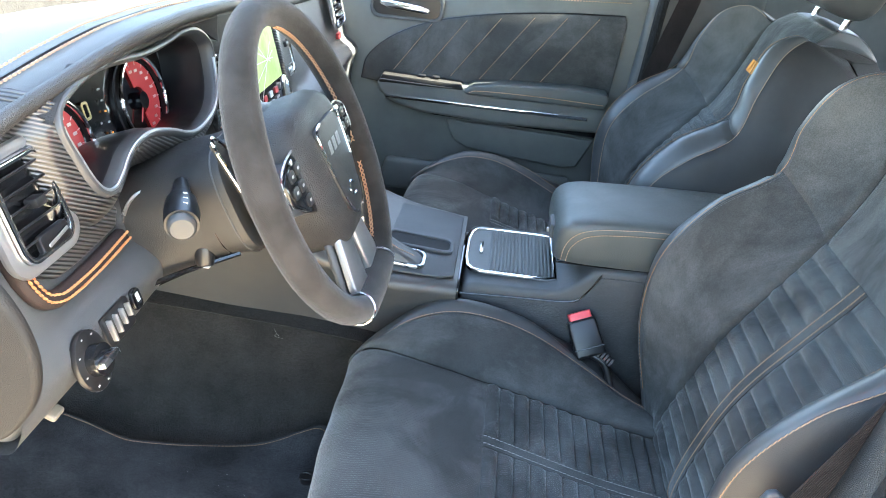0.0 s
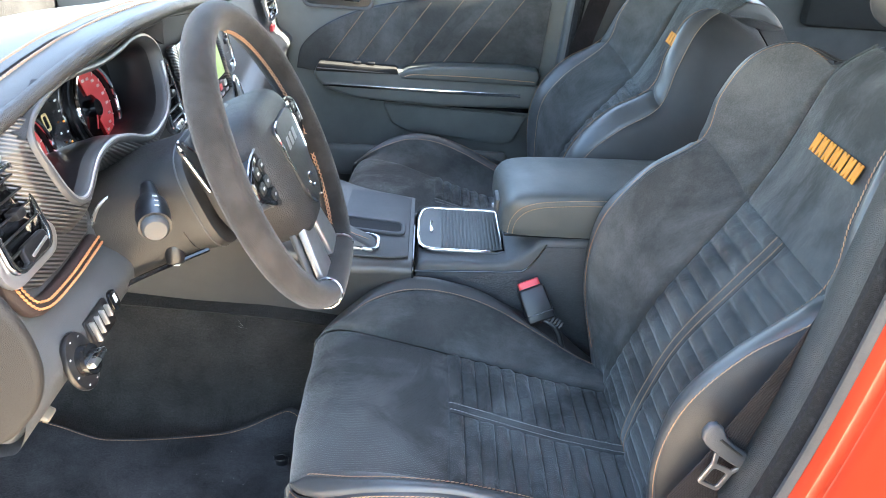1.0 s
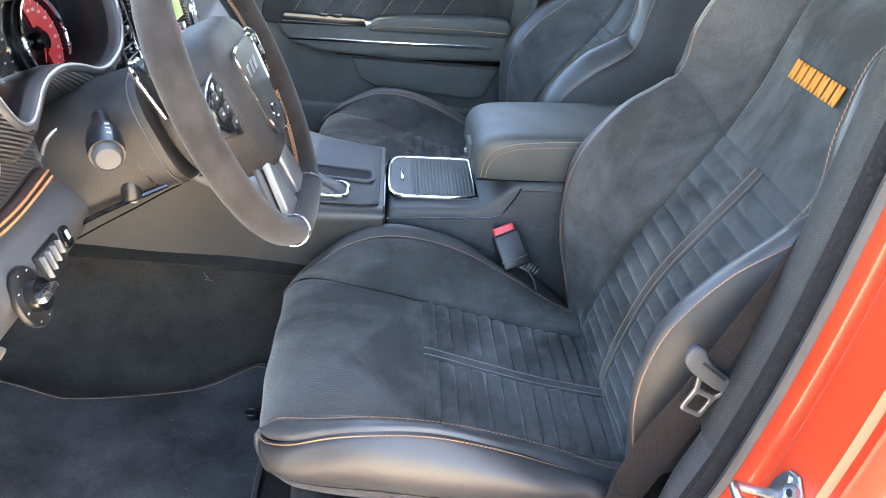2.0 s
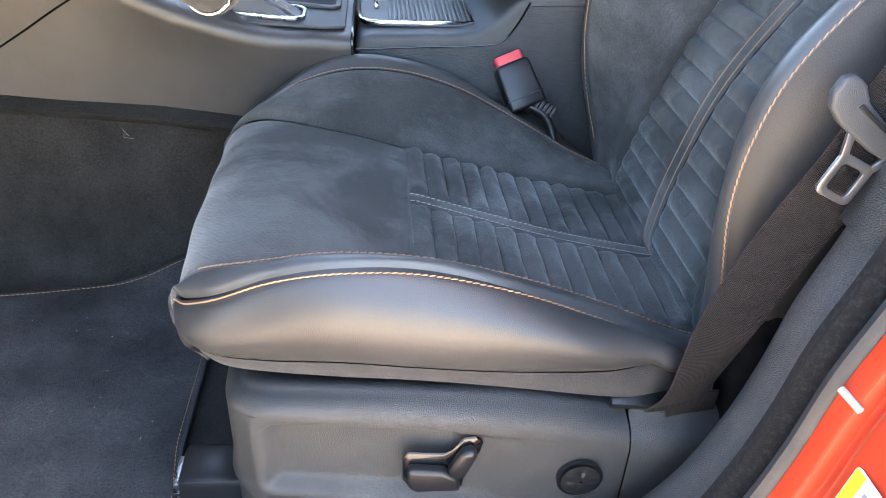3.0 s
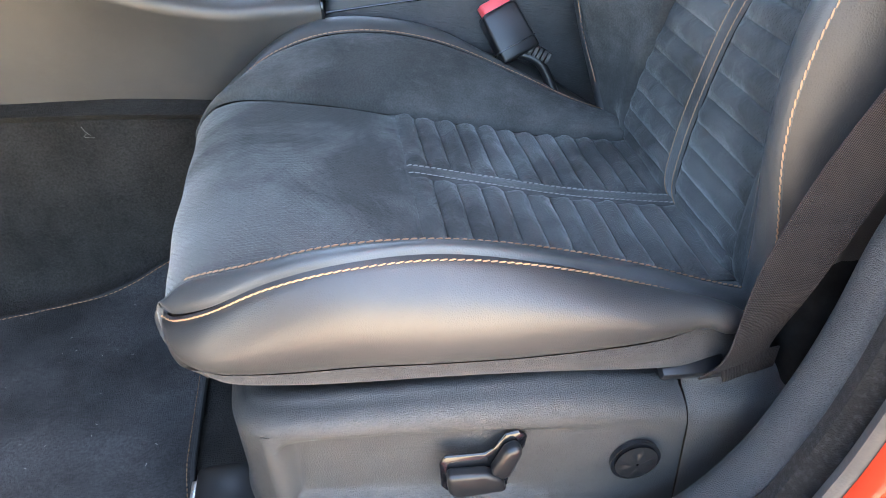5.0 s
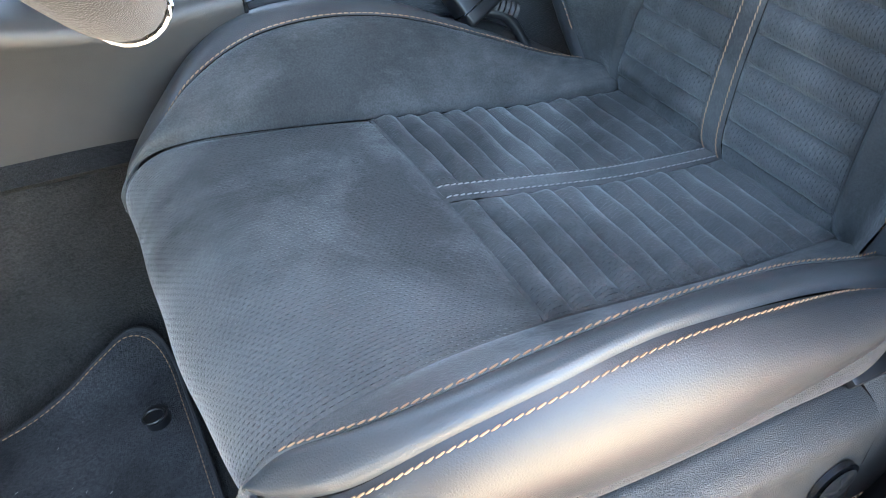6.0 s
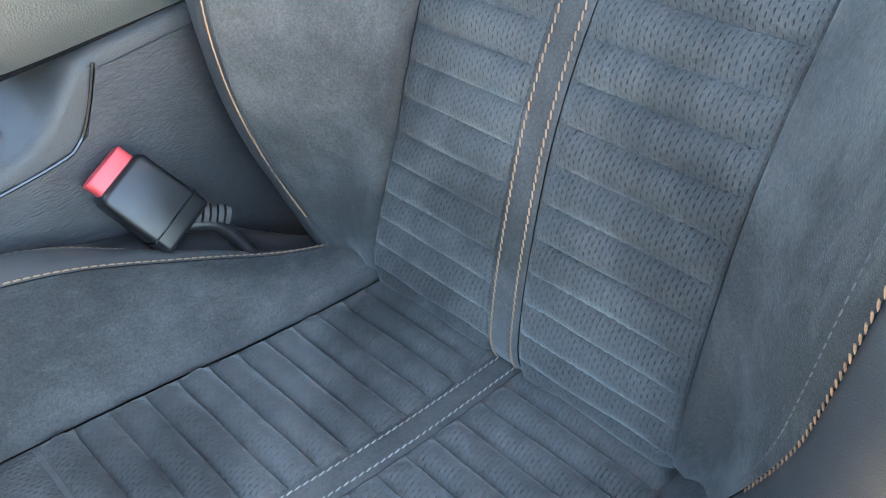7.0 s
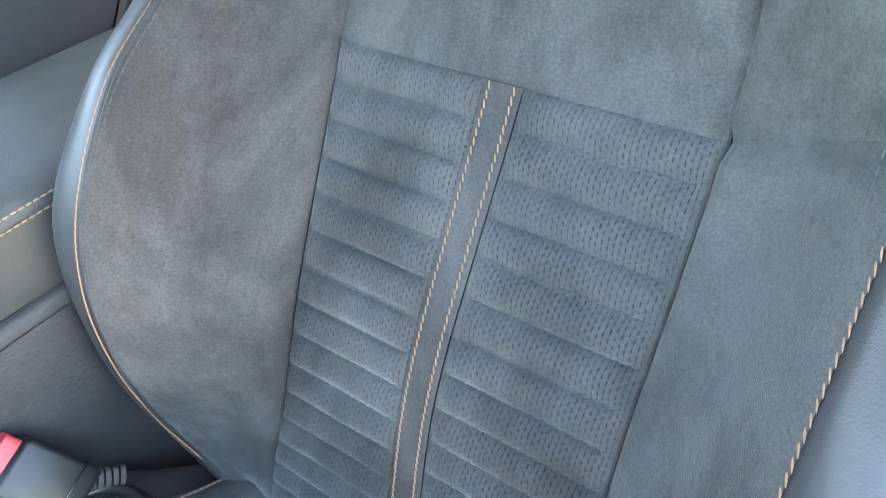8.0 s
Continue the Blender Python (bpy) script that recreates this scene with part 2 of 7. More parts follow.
webbing = material("woven black seat belt", (0.03, 0.026, 0.026), 0.85, sheen=0.04)
webbing.node_tree.nodes["Principled BSDF"].inputs["Specular IOR Level"].default_value = 0.2
wu, wv = uv_axes(webbing)
wa = math_node(webbing, "SINE", math_node(webbing, "MULTIPLY", math_node(webbing, "ADD", wu, wv), 2300.0))
wb = math_node(webbing, "SINE", math_node(webbing, "MULTIPLY", math_node(webbing, "SUBTRACT", wu, wv), 2300.0))
weave = math_node(webbing, "ADD", math_node(webbing, "MULTIPLY", math_node(webbing, "MULTIPLY", wa, wb), 0.5), 0.5)
relief(webbing, weave, 0.0012)
wr = mottle(webbing, (0.62, 0.60, 0.60), (1.0, 0.95, 0.94), 25.0)
wm = node(webbing, "ShaderNodeMixRGB", Color1=(0.005, 0.0042, 0.0042, 1), Color2=(0.048, 0.039, 0.040, 1))
link(webbing, weave, wm.inputs["Fac"])
wx = node(webbing, "ShaderNodeMixRGB", Fac=1.0)
wx.blend_type = "MULTIPLY"
link(webbing, wm.outputs[0], wx.inputs["Color1"])
link(webbing, wr.outputs[0], wx.inputs["Color2"])
link(webbing, wx.outputs[0], webbing.node_tree.nodes["Principled BSDF"].inputs["Base Color"])

carbon = material("carbon fibre weave", (0.03, 0.03, 0.031), 0.3, coat=0.5)
cs = node(carbon, "ShaderNodeSeparateXYZ")
link(carbon, coords(carbon), cs.inputs[0])
diag = math_node(carbon, "ADD", math_node(carbon, "MULTIPLY", cs.outputs[1], 0.55), cs.outputs[2])
wave = math_node(carbon, "SINE", math_node(carbon, "MULTIPLY", diag, 1350.0))
cr = node(carbon, "ShaderNodeValToRGB")
cr.color_ramp.elements[0].position, cr.color_ramp.elements[1].position = 0.3, 0.7
cr.color_ramp.elements[0].color, cr.color_ramp.elements[1].color = (0.008, 0.008, 0.008, 1), (0.085, 0.083, 0.08, 1)
link(carbon, math_node(carbon, "ADD", math_node(carbon, "MULTIPLY", wave, 0.5), 0.5), cr.inputs[0])
link(carbon, cr.outputs[0], carbon.node_tree.nodes["Principled BSDF"].inputs["Base Color"])
relief(carbon, wave, 0.0006)

thread_bright = material("bright orange thread", (0.62, 0.27, 0.11), 0.6)
grain(thread_bright, 2500.0, 0.0006)
thread_rim = material("brown orange thread", (0.44, 0.24, 0.13), 0.6)
grain(thread_rim, 2500.0, 0.0006)
thread_orange = material("orange thread", (0.47, 0.275, 0.15), 0.6)
grain(thread_orange, 2500.0, 0.0006)
thread_tan = material("pale tan thread", (0.37, 0.235, 0.14), 0.6)
thread_worn = material("worn tan thread", (0.32, 0.18, 0.09), 0.65)
thread_pale = material("pale orange thread", (0.46, 0.29, 0.18), 0.6)
thread_grey = material("grey thread", (0.36, 0.35, 0.33), 0.7)
thread_seam = material("slate grey thread", (0.075, 0.08, 0.083), 0.7)
embroidery = material("orange embroidery", (0.75, 0.30, 0.04), 0.6)
grain(embroidery, 1500.0, 0.0008)
red_leather = material("dark red brown leather", (0.034, 0.021, 0.018), 0.66)
grain(red_leather, 500.0, 0.0004, "cells")
cap_pale = material("pale plastic plug", (0.42, 0.40, 0.38), 0.5)
steel = material("dull plated steel", (0.30, 0.30, 0.31), 0.34, 0.9)
grain(steel, 120.0, 0.0004)
red_button = material("red buckle button", (0.78, 0.09, 0.10), 0.4)
grain(red_button, 60.0, 0.0006)
# red paled by the haze of the gauge glass, put into the colour
gauge_red = material("hazed gauge red", (0.30, 0.055, 0.055), 0.35)
gauge_red.node_tree.nodes["Principled BSDF"].inputs["Emission Color"].default_value = (0.8, 0.05, 0.06, 1)
gauge_red.node_tree.nodes["Principled BSDF"].inputs["Emission Strength"].default_value = 0.02
bezel_grey = material("dark satin grey trim", (0.06, 0.06, 0.061), 0.38)
rough_noise(bezel_grey, 0.32, 0.44, 60.0)
mark_white = material("white print", (0.55, 0.55, 0.53), 0.6)
mark_amber = material("amber lit telltale", (0.8, 0.3, 0.05), 0.5)
mark_amber.node_tree.nodes["Principled BSDF"].inputs["Emission Color"].default_value = (1.0, 0.4, 0.08, 1)
mark_amber.node_tree.nodes["Principled BSDF"].inputs["Emission Strength"].default_value = 0.06
mark_yellow = material("yellow print", (0.85, 0.72, 0.03), 0.5)
mark_dim = material("dull yellow readout", (0.45, 0.36, 0.16), 0.5)
paper = material("white label film", (0.8, 0.8, 0.78), 0.45)
mark_grey = material("grey print", (0.25, 0.25, 0.26), 0.6)
map_screen = material("lit map display", (0.3, 0.36, 0.18), 0.25)
mottle(map_screen, (0.30, 0.40, 0.16), (0.42, 0.50, 0.26), 30.0)
map_screen.node_tree.nodes["Principled BSDF"].inputs["Emission Color"].default_value = (0.42, 0.52, 0.24, 1)
map_screen.node_tree.nodes["Principled BSDF"].inputs["Emission Strength"].default_value = 0.05
fluff_tan = material("dull tan plastic", (0.16, 0.14, 0.11), 0.5)
fluff = material("pale lint", (0.30, 0.295, 0.28), 0.9)

concrete = material("pale concrete paving", (0.36, 0.31, 0.25), 0.9)
mottle(concrete, (0.42, 0.33, 0.235), (0.56, 0.445, 0.325), 1.2, 8.0)
grain(concrete, 90.0, 0.003)
headliner = material("black headliner cloth", (0.03, 0.03, 0.031), 0.95)
grain(headliner, 500.0, 0.001)
mottle(headliner, (0.026, 0.026, 0.027), (0.034, 0.034, 0.035), 8.0)
# Near black: shade of deep gaps put into the colour; also the knee seam
gap_black = material("shaded gap and seam black", (0.006, 0.006, 0.006), 0.97)
gap_black.node_tree.nodes["Principled BSDF"].inputs["Specular IOR Level"].default_value = 0.05
mottle(gap_black, (0.004, 0.004, 0.004), (0.009, 0.009, 0.0092), 60.0)
side_grain = material("brushed black plastic", (0.035, 0.036, 0.037), 0.36)
mottle(side_grain, (0.034, 0.035, 0.036), (0.046, 0.047, 0.048), 30.0)
sgm = node(side_grain, "ShaderNodeMapping")
sgm.inputs["Rotation"].default_value, sgm.inputs["Scale"].default_value = (0, radians(-25), 0), (1.0, 1.0, 7.0)
link(side_grain, coords(side_grain), sgm.inputs["Vector"])
sgn = node(side_grain, "ShaderNodeTexNoise", Scale=130.0, Detail=2.0)
link(side_grain, sgm.outputs[0], sgn.inputs["Vector"])
relief(side_grain, sgn.outputs["Fac"], 0.0012)
side_grain.node_tree.nodes["Principled BSDF"].inputs["Specular IOR Level"].default_value = 0.5
console_skin = material("satin black console plastic", (0.04, 0.039, 0.038), 0.42)
mottle(console_skin, (0.058, 0.056, 0.053), (0.070, 0.067, 0.063), 20.0)
grain(console_skin, 900.0, 0.0003, "cells")
rough_noise(console_skin, 0.31, 0.39, 30.0)
console_skin.node_tree.nodes["Principled BSDF"].inputs["Specular IOR Level"].default_value = 0.75
cap_grey = material("mid grey plastic", (0.06, 0.06, 0.058), 0.5)
rough_noise(cap_grey, 0.42, 0.56, 80.0)
stripe_screen = material("ribbed grey shutter", (0.09, 0.095, 0.09), 0.42)
grain(stripe_screen, 400.0, 0.0003, "cells")


# ---- mesh tools ----
def thing(name, at=(0, 0, 0), label="", category="", group="", kind="", turn=None):
    ob = new(name)
    ob.empty_display_size = 0.05
    ob.matrix_basis = turn if turn else Matrix.Translation(at)
    return tagged(ob, label, category, group, kind)


def world_of(ob):
    return (world_of(ob.parent) @ ob.matrix_parent_inverse @ ob.matrix_basis) if ob.parent else ob.matrix_basis.copy()


def part(name, bm, mat, parent=None, label="", smooth=True, local=False, kind=""):
    """Link a bmesh as one mesh object. Under a parent it keeps its world place, or the parent's own space if local."""
    me = bpy.data.meshes.new(name)
    bm.normal_update()
    bm.to_mesh(me)
    bm.free()
    me.materials.append(mat)
    me.polygons.foreach_set("use_smooth", [smooth] * len(me.polygons))
    ob = new(name, me)
    if parent:
        ob.parent = parent
        if not local:
            ob.matrix_parent_inverse = world_of(parent).inverted()
    if smooth:
        me.set_sharp_from_angle(angle=radians(42))
    return tagged(ob, label, kind=kind)


def spline(ctrl, n, closed=False):
    """n points on a Catmull-Rom curve through ctrl, evenly spread in its parameter."""
    c = np.array(ctrl, float)
    k = len(c)
    if closed:
        t = np.linspace(0, k, n, endpoint=False)
        get = lambda i: c[i % k]
    else:
        t = np.linspace(0, k - 1, n)
        ext = np.vstack([2 * c[0] - c[1], c, 2 * c[-1] - c[-2]])
        get = lambda i: ext[np.clip(i + 1, 0, k + 1)]
    i = np.floor(t).astype(int)
    if not closed:
        i = np.minimum(i, k - 2)
    f = (t - i)[:, None]
    p0, p1, p2, p3 = get(i - 1), get(i), get(i + 1), get(i + 2)
    return 0.5 * (2 * p1 + (p2 - p0) * f + (2 * p0 - 5 * p1 + 4 * p2 - p3) * f**2 + (3 * p1 - p0 - 3 * p2 + p3) * f**3)


def even(path, n):
    """The path again with n points at even distances."""
    p = np.array(path, float)
    d = np.r_[0, np.cumsum(np.linalg.norm(np.diff(p, axis=0), axis=1))]
    s = np.linspace(0, d[-1], n)
    return np.stack([np.interp(s, d, p[:, k]) for k in range(3)], 1)


def grid_mesh(g, close_u=False, close_v=False):
    """A bmesh from a grid of places [nu, nv, 3], with UVs in metres."""
    nu, nv = g.shape[:2]
    bm = bmesh.new()
    uv = bm.loops.layers.uv.new("UVMap")
    verts = [[bm.verts.new(g[i, j]) for j in range(nv)] for i in range(nu)]
    mid_u, mid_v = g[:, nv // 2], g[nu // 2]
    au = np.r_[0, np.cumsum(np.linalg.norm(np.diff(mid_u, axis=0), axis=1))]
    av = np.r_[0, np.cumsum(np.linalg.norm(np.diff(mid_v, axis=0), axis=1))]
    for i in range(nu if close_u else nu - 1):
        for j in range(nv if close_v else nv - 1):
            ii, jj = (i + 1) % nu, (j + 1) % nv
            f = bm.faces.new((verts[i][j], verts[ii][j], verts[ii][jj], verts[i][jj]))
            for lp, (a, b) in zip(f.loops, ((i, j), (i + 1, j), (i + 1, j + 1), (i, j + 1))):
                lp[uv].uv = (au[min(a, nu - 1)], av[min(b, nv - 1)])
    return bm


def normals_of(g, towards):
    du, dv = np.gradient(g, axis=0), np.gradient(g, axis=1)
    n = np.cross(du, dv)
    n /= np.linalg.norm(n, axis=2, keepdims=True) + 1e-12
    if (n * np.array(towards)).sum(2).mean() < 0:
        n = -n
    return n


def lofted(rails, n, steps, bulge=None, closed=False):
    """A grid that runs along rails (lists of control points) and across them; bulge[i] swells strip i by a vector."""
    lines = [spline(r, n, closed) for r in rails]
    rows = []
    for i in range(len(lines) - 1):
        for s in range(steps):
            w = s / steps
            p = lines[i] * (1 - w) + lines[i + 1] * w
            if bulge and bulge[i] is not None:
                p = p + np.array(bulge[i]) * (4 * w * (1 - w))
            rows.append(p)
    rows.append(lines[-1])
    return np.stack(rows, 1)


def tube(path, r, seg=8, closed=False, flat=1.0, up=(0, 0, 1), caps=True):
    """A round or flattened rod along a path."""
    p = np.array(path, float)
    d = np.gradient(p, axis=0)
    if closed:
        d = np.roll(p, -1, 0) - np.roll(p, 1, 0)
    d /= np.linalg.norm(d, axis=1, keepdims=True) + 1e-12
    side = np.cross(d, np.array(up, float))
    side /= np.linalg.norm(side, axis=1, keepdims=True) + 1e-9
    top = np.cross(side, d)
    rr = np.broadcast_to(np.array(r, float), (len(p),))[:, None]
    a = np.linspace(0, 2 * np.pi, seg, endpoint=False)
    g = np.stack([p + rr * (np.cos(t) * side + flat * np.sin(t) * top) for t in a], 1)
    bm = grid_mesh(g, closed, True)
    if caps and not closed:
        bm.verts.ensure_lookup_table()
        bm.faces.new([bm.verts[j] for j in range(seg)][::-1])
        bm.faces.new([bm.verts[(len(p) - 1) * seg + j] for j in range(seg)])
    bmesh.ops.recalc_face_normals(bm, faces=bm.faces)
    return bm


def bevel_sharp(bm, width, seg=2, angle=35):
    edges = [e for e in bm.edges if len(e.link_faces) == 2 and e.calc_face_angle(0) > radians(angle)]
    if edges and width > 0:
        bmesh.ops.bevel(bm, geom=edges, offset=width, segments=seg, profile=0.5, affect="EDGES", clamp_overlap=True)


def box(at, size, bevel=0.003, seg=2, turn=None):
    bm = bmesh.new()
    bmesh.ops.create_cube(bm, size=1)
    bmesh.ops.scale(bm, vec=size, verts=bm.verts)
    bevel_sharp(bm, bevel, seg)
    m = Matrix.Translation(at) @ (turn if turn else Matrix())
    bmesh.ops.transform(bm, matrix=m, verts=bm.verts)
    return bm


def prism(outline, depth, turn, bevel=0.002, seg=2):
    """An outline (a, b) pushed out by depth along its own third axis, then laid by turn."""
    bm = bmesh.new()
    lo = [bm.verts.new((a, b, 0)) for a, b in outline]
    hi = [bm.verts.new((a, b, depth)) for a, b in outline]
    bm.faces.new(lo[::-1])
    bm.faces.new(hi)
    k = len(outline)
    for i in range(k):
        bm.faces.new((lo[i], lo[(i + 1) % k], hi[(i + 1) % k], hi[i]))
    bmesh.ops.recalc_face_normals(bm, faces=bm.faces)
    bevel_sharp(bm, bevel, seg)
    bmesh.ops.transform(bm, matrix=turn, verts=bm.verts)
    return bm


def rounded(w, h, r, n=5):
    """A rounded rectangle's outline round its middle."""
    pts = []
    for cx, cy, a0 in ((w / 2 - r, h / 2 - r, 0), (-w / 2 + r, h / 2 - r, 90), (-w / 2 + r, -h / 2 + r, 180), (w / 2 - r, -h / 2 + r, 270)):
        for i in range(n + 1):
            a = radians(a0 + 90 * i / n)
            pts.append((cx + r * math.cos(a), cy + r * math.sin(a)))
    return pts


def ring(outer, inner, depth, turn, bevel=0.001):
    """A frame between two outlines of the same count."""
    bm = bmesh.new()
    k = len(outer)
    v = [[bm.verts.new((*o, z)) for o in line] for line, z in ((outer, 0), (outer, depth), (inner, depth), (inner, 0))]
    for a in range(4):
        for i in range(k):
            bm.faces.new((v[a][i], v[a][(i + 1) % k], v[(a + 1) % 4][(i + 1) % k], v[(a + 1) % 4][i]))
    bmesh.ops.recalc_face_normals(bm, faces=bm.faces)
    bevel_sharp(bm, bevel, 2)
    bmesh.ops.transform(bm, matrix=turn, verts=bm.verts)
    return bm


def join(*bms):
    """All given bmeshes in one."""
    out = bms[0]
    for b in bms[1:]:
        me = bpy.data.meshes.new("tmp")
        b.to_mesh(me)
        b.free()
        out.from_mesh(me)
        bpy.data.meshes.remove(me)
    return out


def stitches(path, out, pitch=0.0065, length=0.0048, width=0.0013, lift=0.0006, slant=0.0):
    """A row of short plump stitches along a path; out: the way off the cloth."""
    p = np.array(path, float)
    total = np.linalg.norm(np.diff(p, axis=0), axis=1).sum()
    n = max(2, int(total / pitch))
    q = even(p, n + 1)
    outs = np.array(out, float)
    if outs.ndim == 1:
        outs = np.broadcast_to(outs, q.shape)
    else:
        outs = even(outs, n + 1)
    verts, faces = [], []
    for i in range(n):
        mid = (q[i] + q[i + 1]) / 2
        d = q[i + 1] - q[i]
        d /= np.linalg.norm(d) + 1e-9
        o = outs[i] / (np.linalg.norm(outs[i]) + 1e-9)
        s = np.cross(o, d)
        s /= np.linalg.norm(s) + 1e-9
        if slant:
            d = d + s * slant
            d /= np.linalg.norm(d)
            s = np.cross(o, d)
        b = len(verts)
        for k, f in ((-0.5, 0.55), (-0.2, 1.0), (0.2, 1.0), (0.5, 0.55)):
            c = mid + d * length * k + o * lift
            verts += [c - s * width * f - o * width * 0.7, c - s * width * f * 0.5 + o * width * f, c + s * width * f * 0.5 + o * width * f, c + s * width * f - o * width * 0.7]
        for k in range(3):
            for j in range(3):
                faces.append((b + 4 * k + j, b + 4 * k + j + 1, b + 4 * k + 5 + j, b + 4 * k + 4 + j))
        faces += [(b, b + 3, b + 2, b + 1), (b + 12, b + 13, b + 14, b + 15)]
    me = bpy.data.meshes.new("tmp")
    me.from_pydata([tuple(v) for v in verts], [], faces)
    bm = bmesh.new()
    bm.from_mesh(me)
    bpy.data.meshes.remove(me)
    return bm


def letters(text, size, depth, turn, squeeze=1.0):
    """Solid letters of the built-in font, as a bmesh."""
    cu = bpy.data.curves.new("text", "FONT")
    cu.body, cu.size, cu.extrude, cu.align_x, cu.align_y = text, size, depth, "CENTER", "CENTER"
    cu.offset = size * 0.025
    ob = bpy.data.objects.new("text", cu)
    me = ob.to_mesh()
    bm = bmesh.new()
    bm.from_mesh(me)
    ob.to_mesh_clear()
    bpy.data.objects.remove(ob)
    bpy.data.curves.remove(cu)
    bmesh.ops.transform(bm, matrix=turn @ Matrix.Diagonal((squeeze, 1, 1, 1)), verts=bm.verts)
    return bm


def frame_of(origin, right, up):
    """A pose whose own x and y run along right and up, z out of the two."""
    r = Vector(right).normalized()
    u = (Vector(up) - r * r.dot(Vector(up))).normalized()
    m = Matrix((r, u, r.cross(u))).transposed().to_4x4()
    m.translation = origin
    return m


# ---- ground and car shell ----
part("ground", box((0, 0, -0.05), (400, 400, 0.1), 0), concrete, smooth=False)
tagged(bpy.data.objects["ground"], "pale concrete ground beside the car", "ground", kind="structure")

FLOOR = 0.325
DOOR_LINE = [(0.06, 1.22), (0.048, 1.12), (0.037, 1.03), (0.025, 0.92), (0.010, 0.82), (-0.012, 0.717), (-0.034, 0.645), (-0.046, 0.585), (-0.062, 0.53), (-0.09, 0.47), (-0.14, 0.42), (-0.24, 0.385), (-0.45, 0.372), (-0.75, 0.372), (-1.05, 0.40)]


def jamb_strip(offsets, n=110):
    """A strip along the door opening; offsets: (y, how far it stands into the opening)."""
    line = spline([(x, 0, z) for x, z in DOOR_LINE], n)
    d = np.gradient(line, axis=0)
    d /= np.linalg.norm(d, axis=1, keepdims=True)
    into = np.stack([d[:, 2], 0 * d[:, 0], -d[:, 0]], 1)
    into *= np.sign(into[:, 2:3] - into[:, 0:1] + 1e-6)
    return np.stack([line + into * o + np.array((0, y, 0)) for y, o in offsets], 1)[:97]


car_body = thing("car_body", (0, -0.42, 0.3), "orange-red painted car body with the door opening bare", "car body", kind="structure")
part("door_jamb", grid_mesh(jamb_strip([(-0.391, -0.006), (-0.393, 0.002), (-0.404, 0.003), (-0.409, 0.001), (-0.412, -0.006), (-0.416, -0.0075), (-0.420, -0.006), (-0.4235, 0.0), (-0.428, 0.0015), (-0.44, 0.0005), (-0.472, -0.003), (-0.476, -0.009), (-0.485, -0.0095), (-0.489, -0.004), (-0.50, -0.008), (-0.515, -0.02), (-0.525, -0.04), (-0.528, -0.12)])), paint, car_body)
part("body_side", grid_mesh(np.array([[(x, -0.53 - 0.02 * math.sin(i / 6 * 3.1), 0.25 + 0.13 * i) for i in range(6)] for x in (0.16, 0.5, 1.0, 1.6)])), paint, car_body)
part("sill", box((-0.06, -0.43, 0.28), (1.1, 0.16, 0.17), 0.02, 3), paint, car_body)
part("jamb_plug", tube([(-0.0395, -0.396, 0.645), (-0.0375, -0.404, 0.644), (-0.036, -0.412, 0.643)], 0.0024, 8), cap_pale, car_body, "pale plastic plug in the painted jamb")
part("rubber_flange", grid_mesh(jamb_strip([(-0.375, -0.014), (-0.376, -0.002), (-0.380, 0.004), (-0.386, 0.006), (-0.390, 0.004), (-0.393, 0.0), (-0.394, -0.008)])), rubber, car_body, "grey rubber edge of the door opening")
part("door_seal", grid_mesh(jamb_strip([(-0.342, -0.018), (-0.345, -0.006), (-0.350, 0.001), (-0.360, 0.003), (-0.370, -0.003), (-0.375, -0.014)])), fuzz, car_body, "flocked black door seal")
# added black strip, colour stands for the shaded gap beside the pillar
part("pillar_lining", grid_mesh(jamb_strip([(-0.276, -0.095), (-0.273, -0.070), (-0.277, -0.054), (-0.287, -0.034), (-0.299, -0.019)])), gap_black, car_body, "black strip standing for the shaded gap beside the pillar")
part("pillar_trim", grid_mesh(jamb_strip([(-0.296, -0.019), (-0.302, -0.0135), (-0.309, -0.0105), (-0.318, -0.0085), (-0.333, -0.007), (-0.341, -0.010), (-0.343, -0.018)])), pillar_skin, car_body, "grained grey lower pillar trim")
upper = jamb_strip([(-0.2725, -0.075), (-0.2685, -0.064), (-0.2705, -0.048), (-0.281, -0.025), (-0.297, -0.009), (-0.318, -0.004), (-0.334, -0.003), (-0.342, -0.007), (-0.344, -0.017)])[:41]
part("upper_pillar_trim", grid_mesh(upper), upper_skin, car_body, "smooth dark upper pillar trim")
part("roof", box((0.30, 0.42, 1.40), (1.7, 1.38, 0.05), 0.02), paint, car_body)
part("roof_rail", tube(spline([(-0.55, -0.262, 1.345), (-0.2, -0.280, 1.375), (0.4, -0.285, 1.385), (1.1, -0.265, 1.365)], 20), 0.042, 12, flat=0.8), paint, car_body)
part("headliner", box((0.30, 0.42, 1.36), (1.66, 1.34, 0.02), 0.008), headliner, car_body, "black cloth headliner")
part("rear_bulkhead", box((1.25, 0.38, 0.60), (0.06, 1.5, 0.70), 0.01), headliner, car_body, "dark rear shelf and bulkhead")
part("rear_pillar", box((0.92, 1.06, 1.16), (0.66, 0.05, 0.46), 0.02), headliner, car_body)
part("rear_door_panel", box((0.72, -0.30, 0.68), (1.05, 0.08, 0.66), 0.02), headliner, car_body)
# added block, painted black for the shade behind the belt
part("pillar_foot", box((0.17, -0.272, 0.58), (0.28, 0.03, 0.50), 0.012, 3), gap_black, car_body, "black block standing for the shade behind the seat belt")
part("firewall", box((-1.28, 0.38, 0.62), (0.06, 1.6, 0.72), 0.01), carpet, car_body, "carpeted firewall")
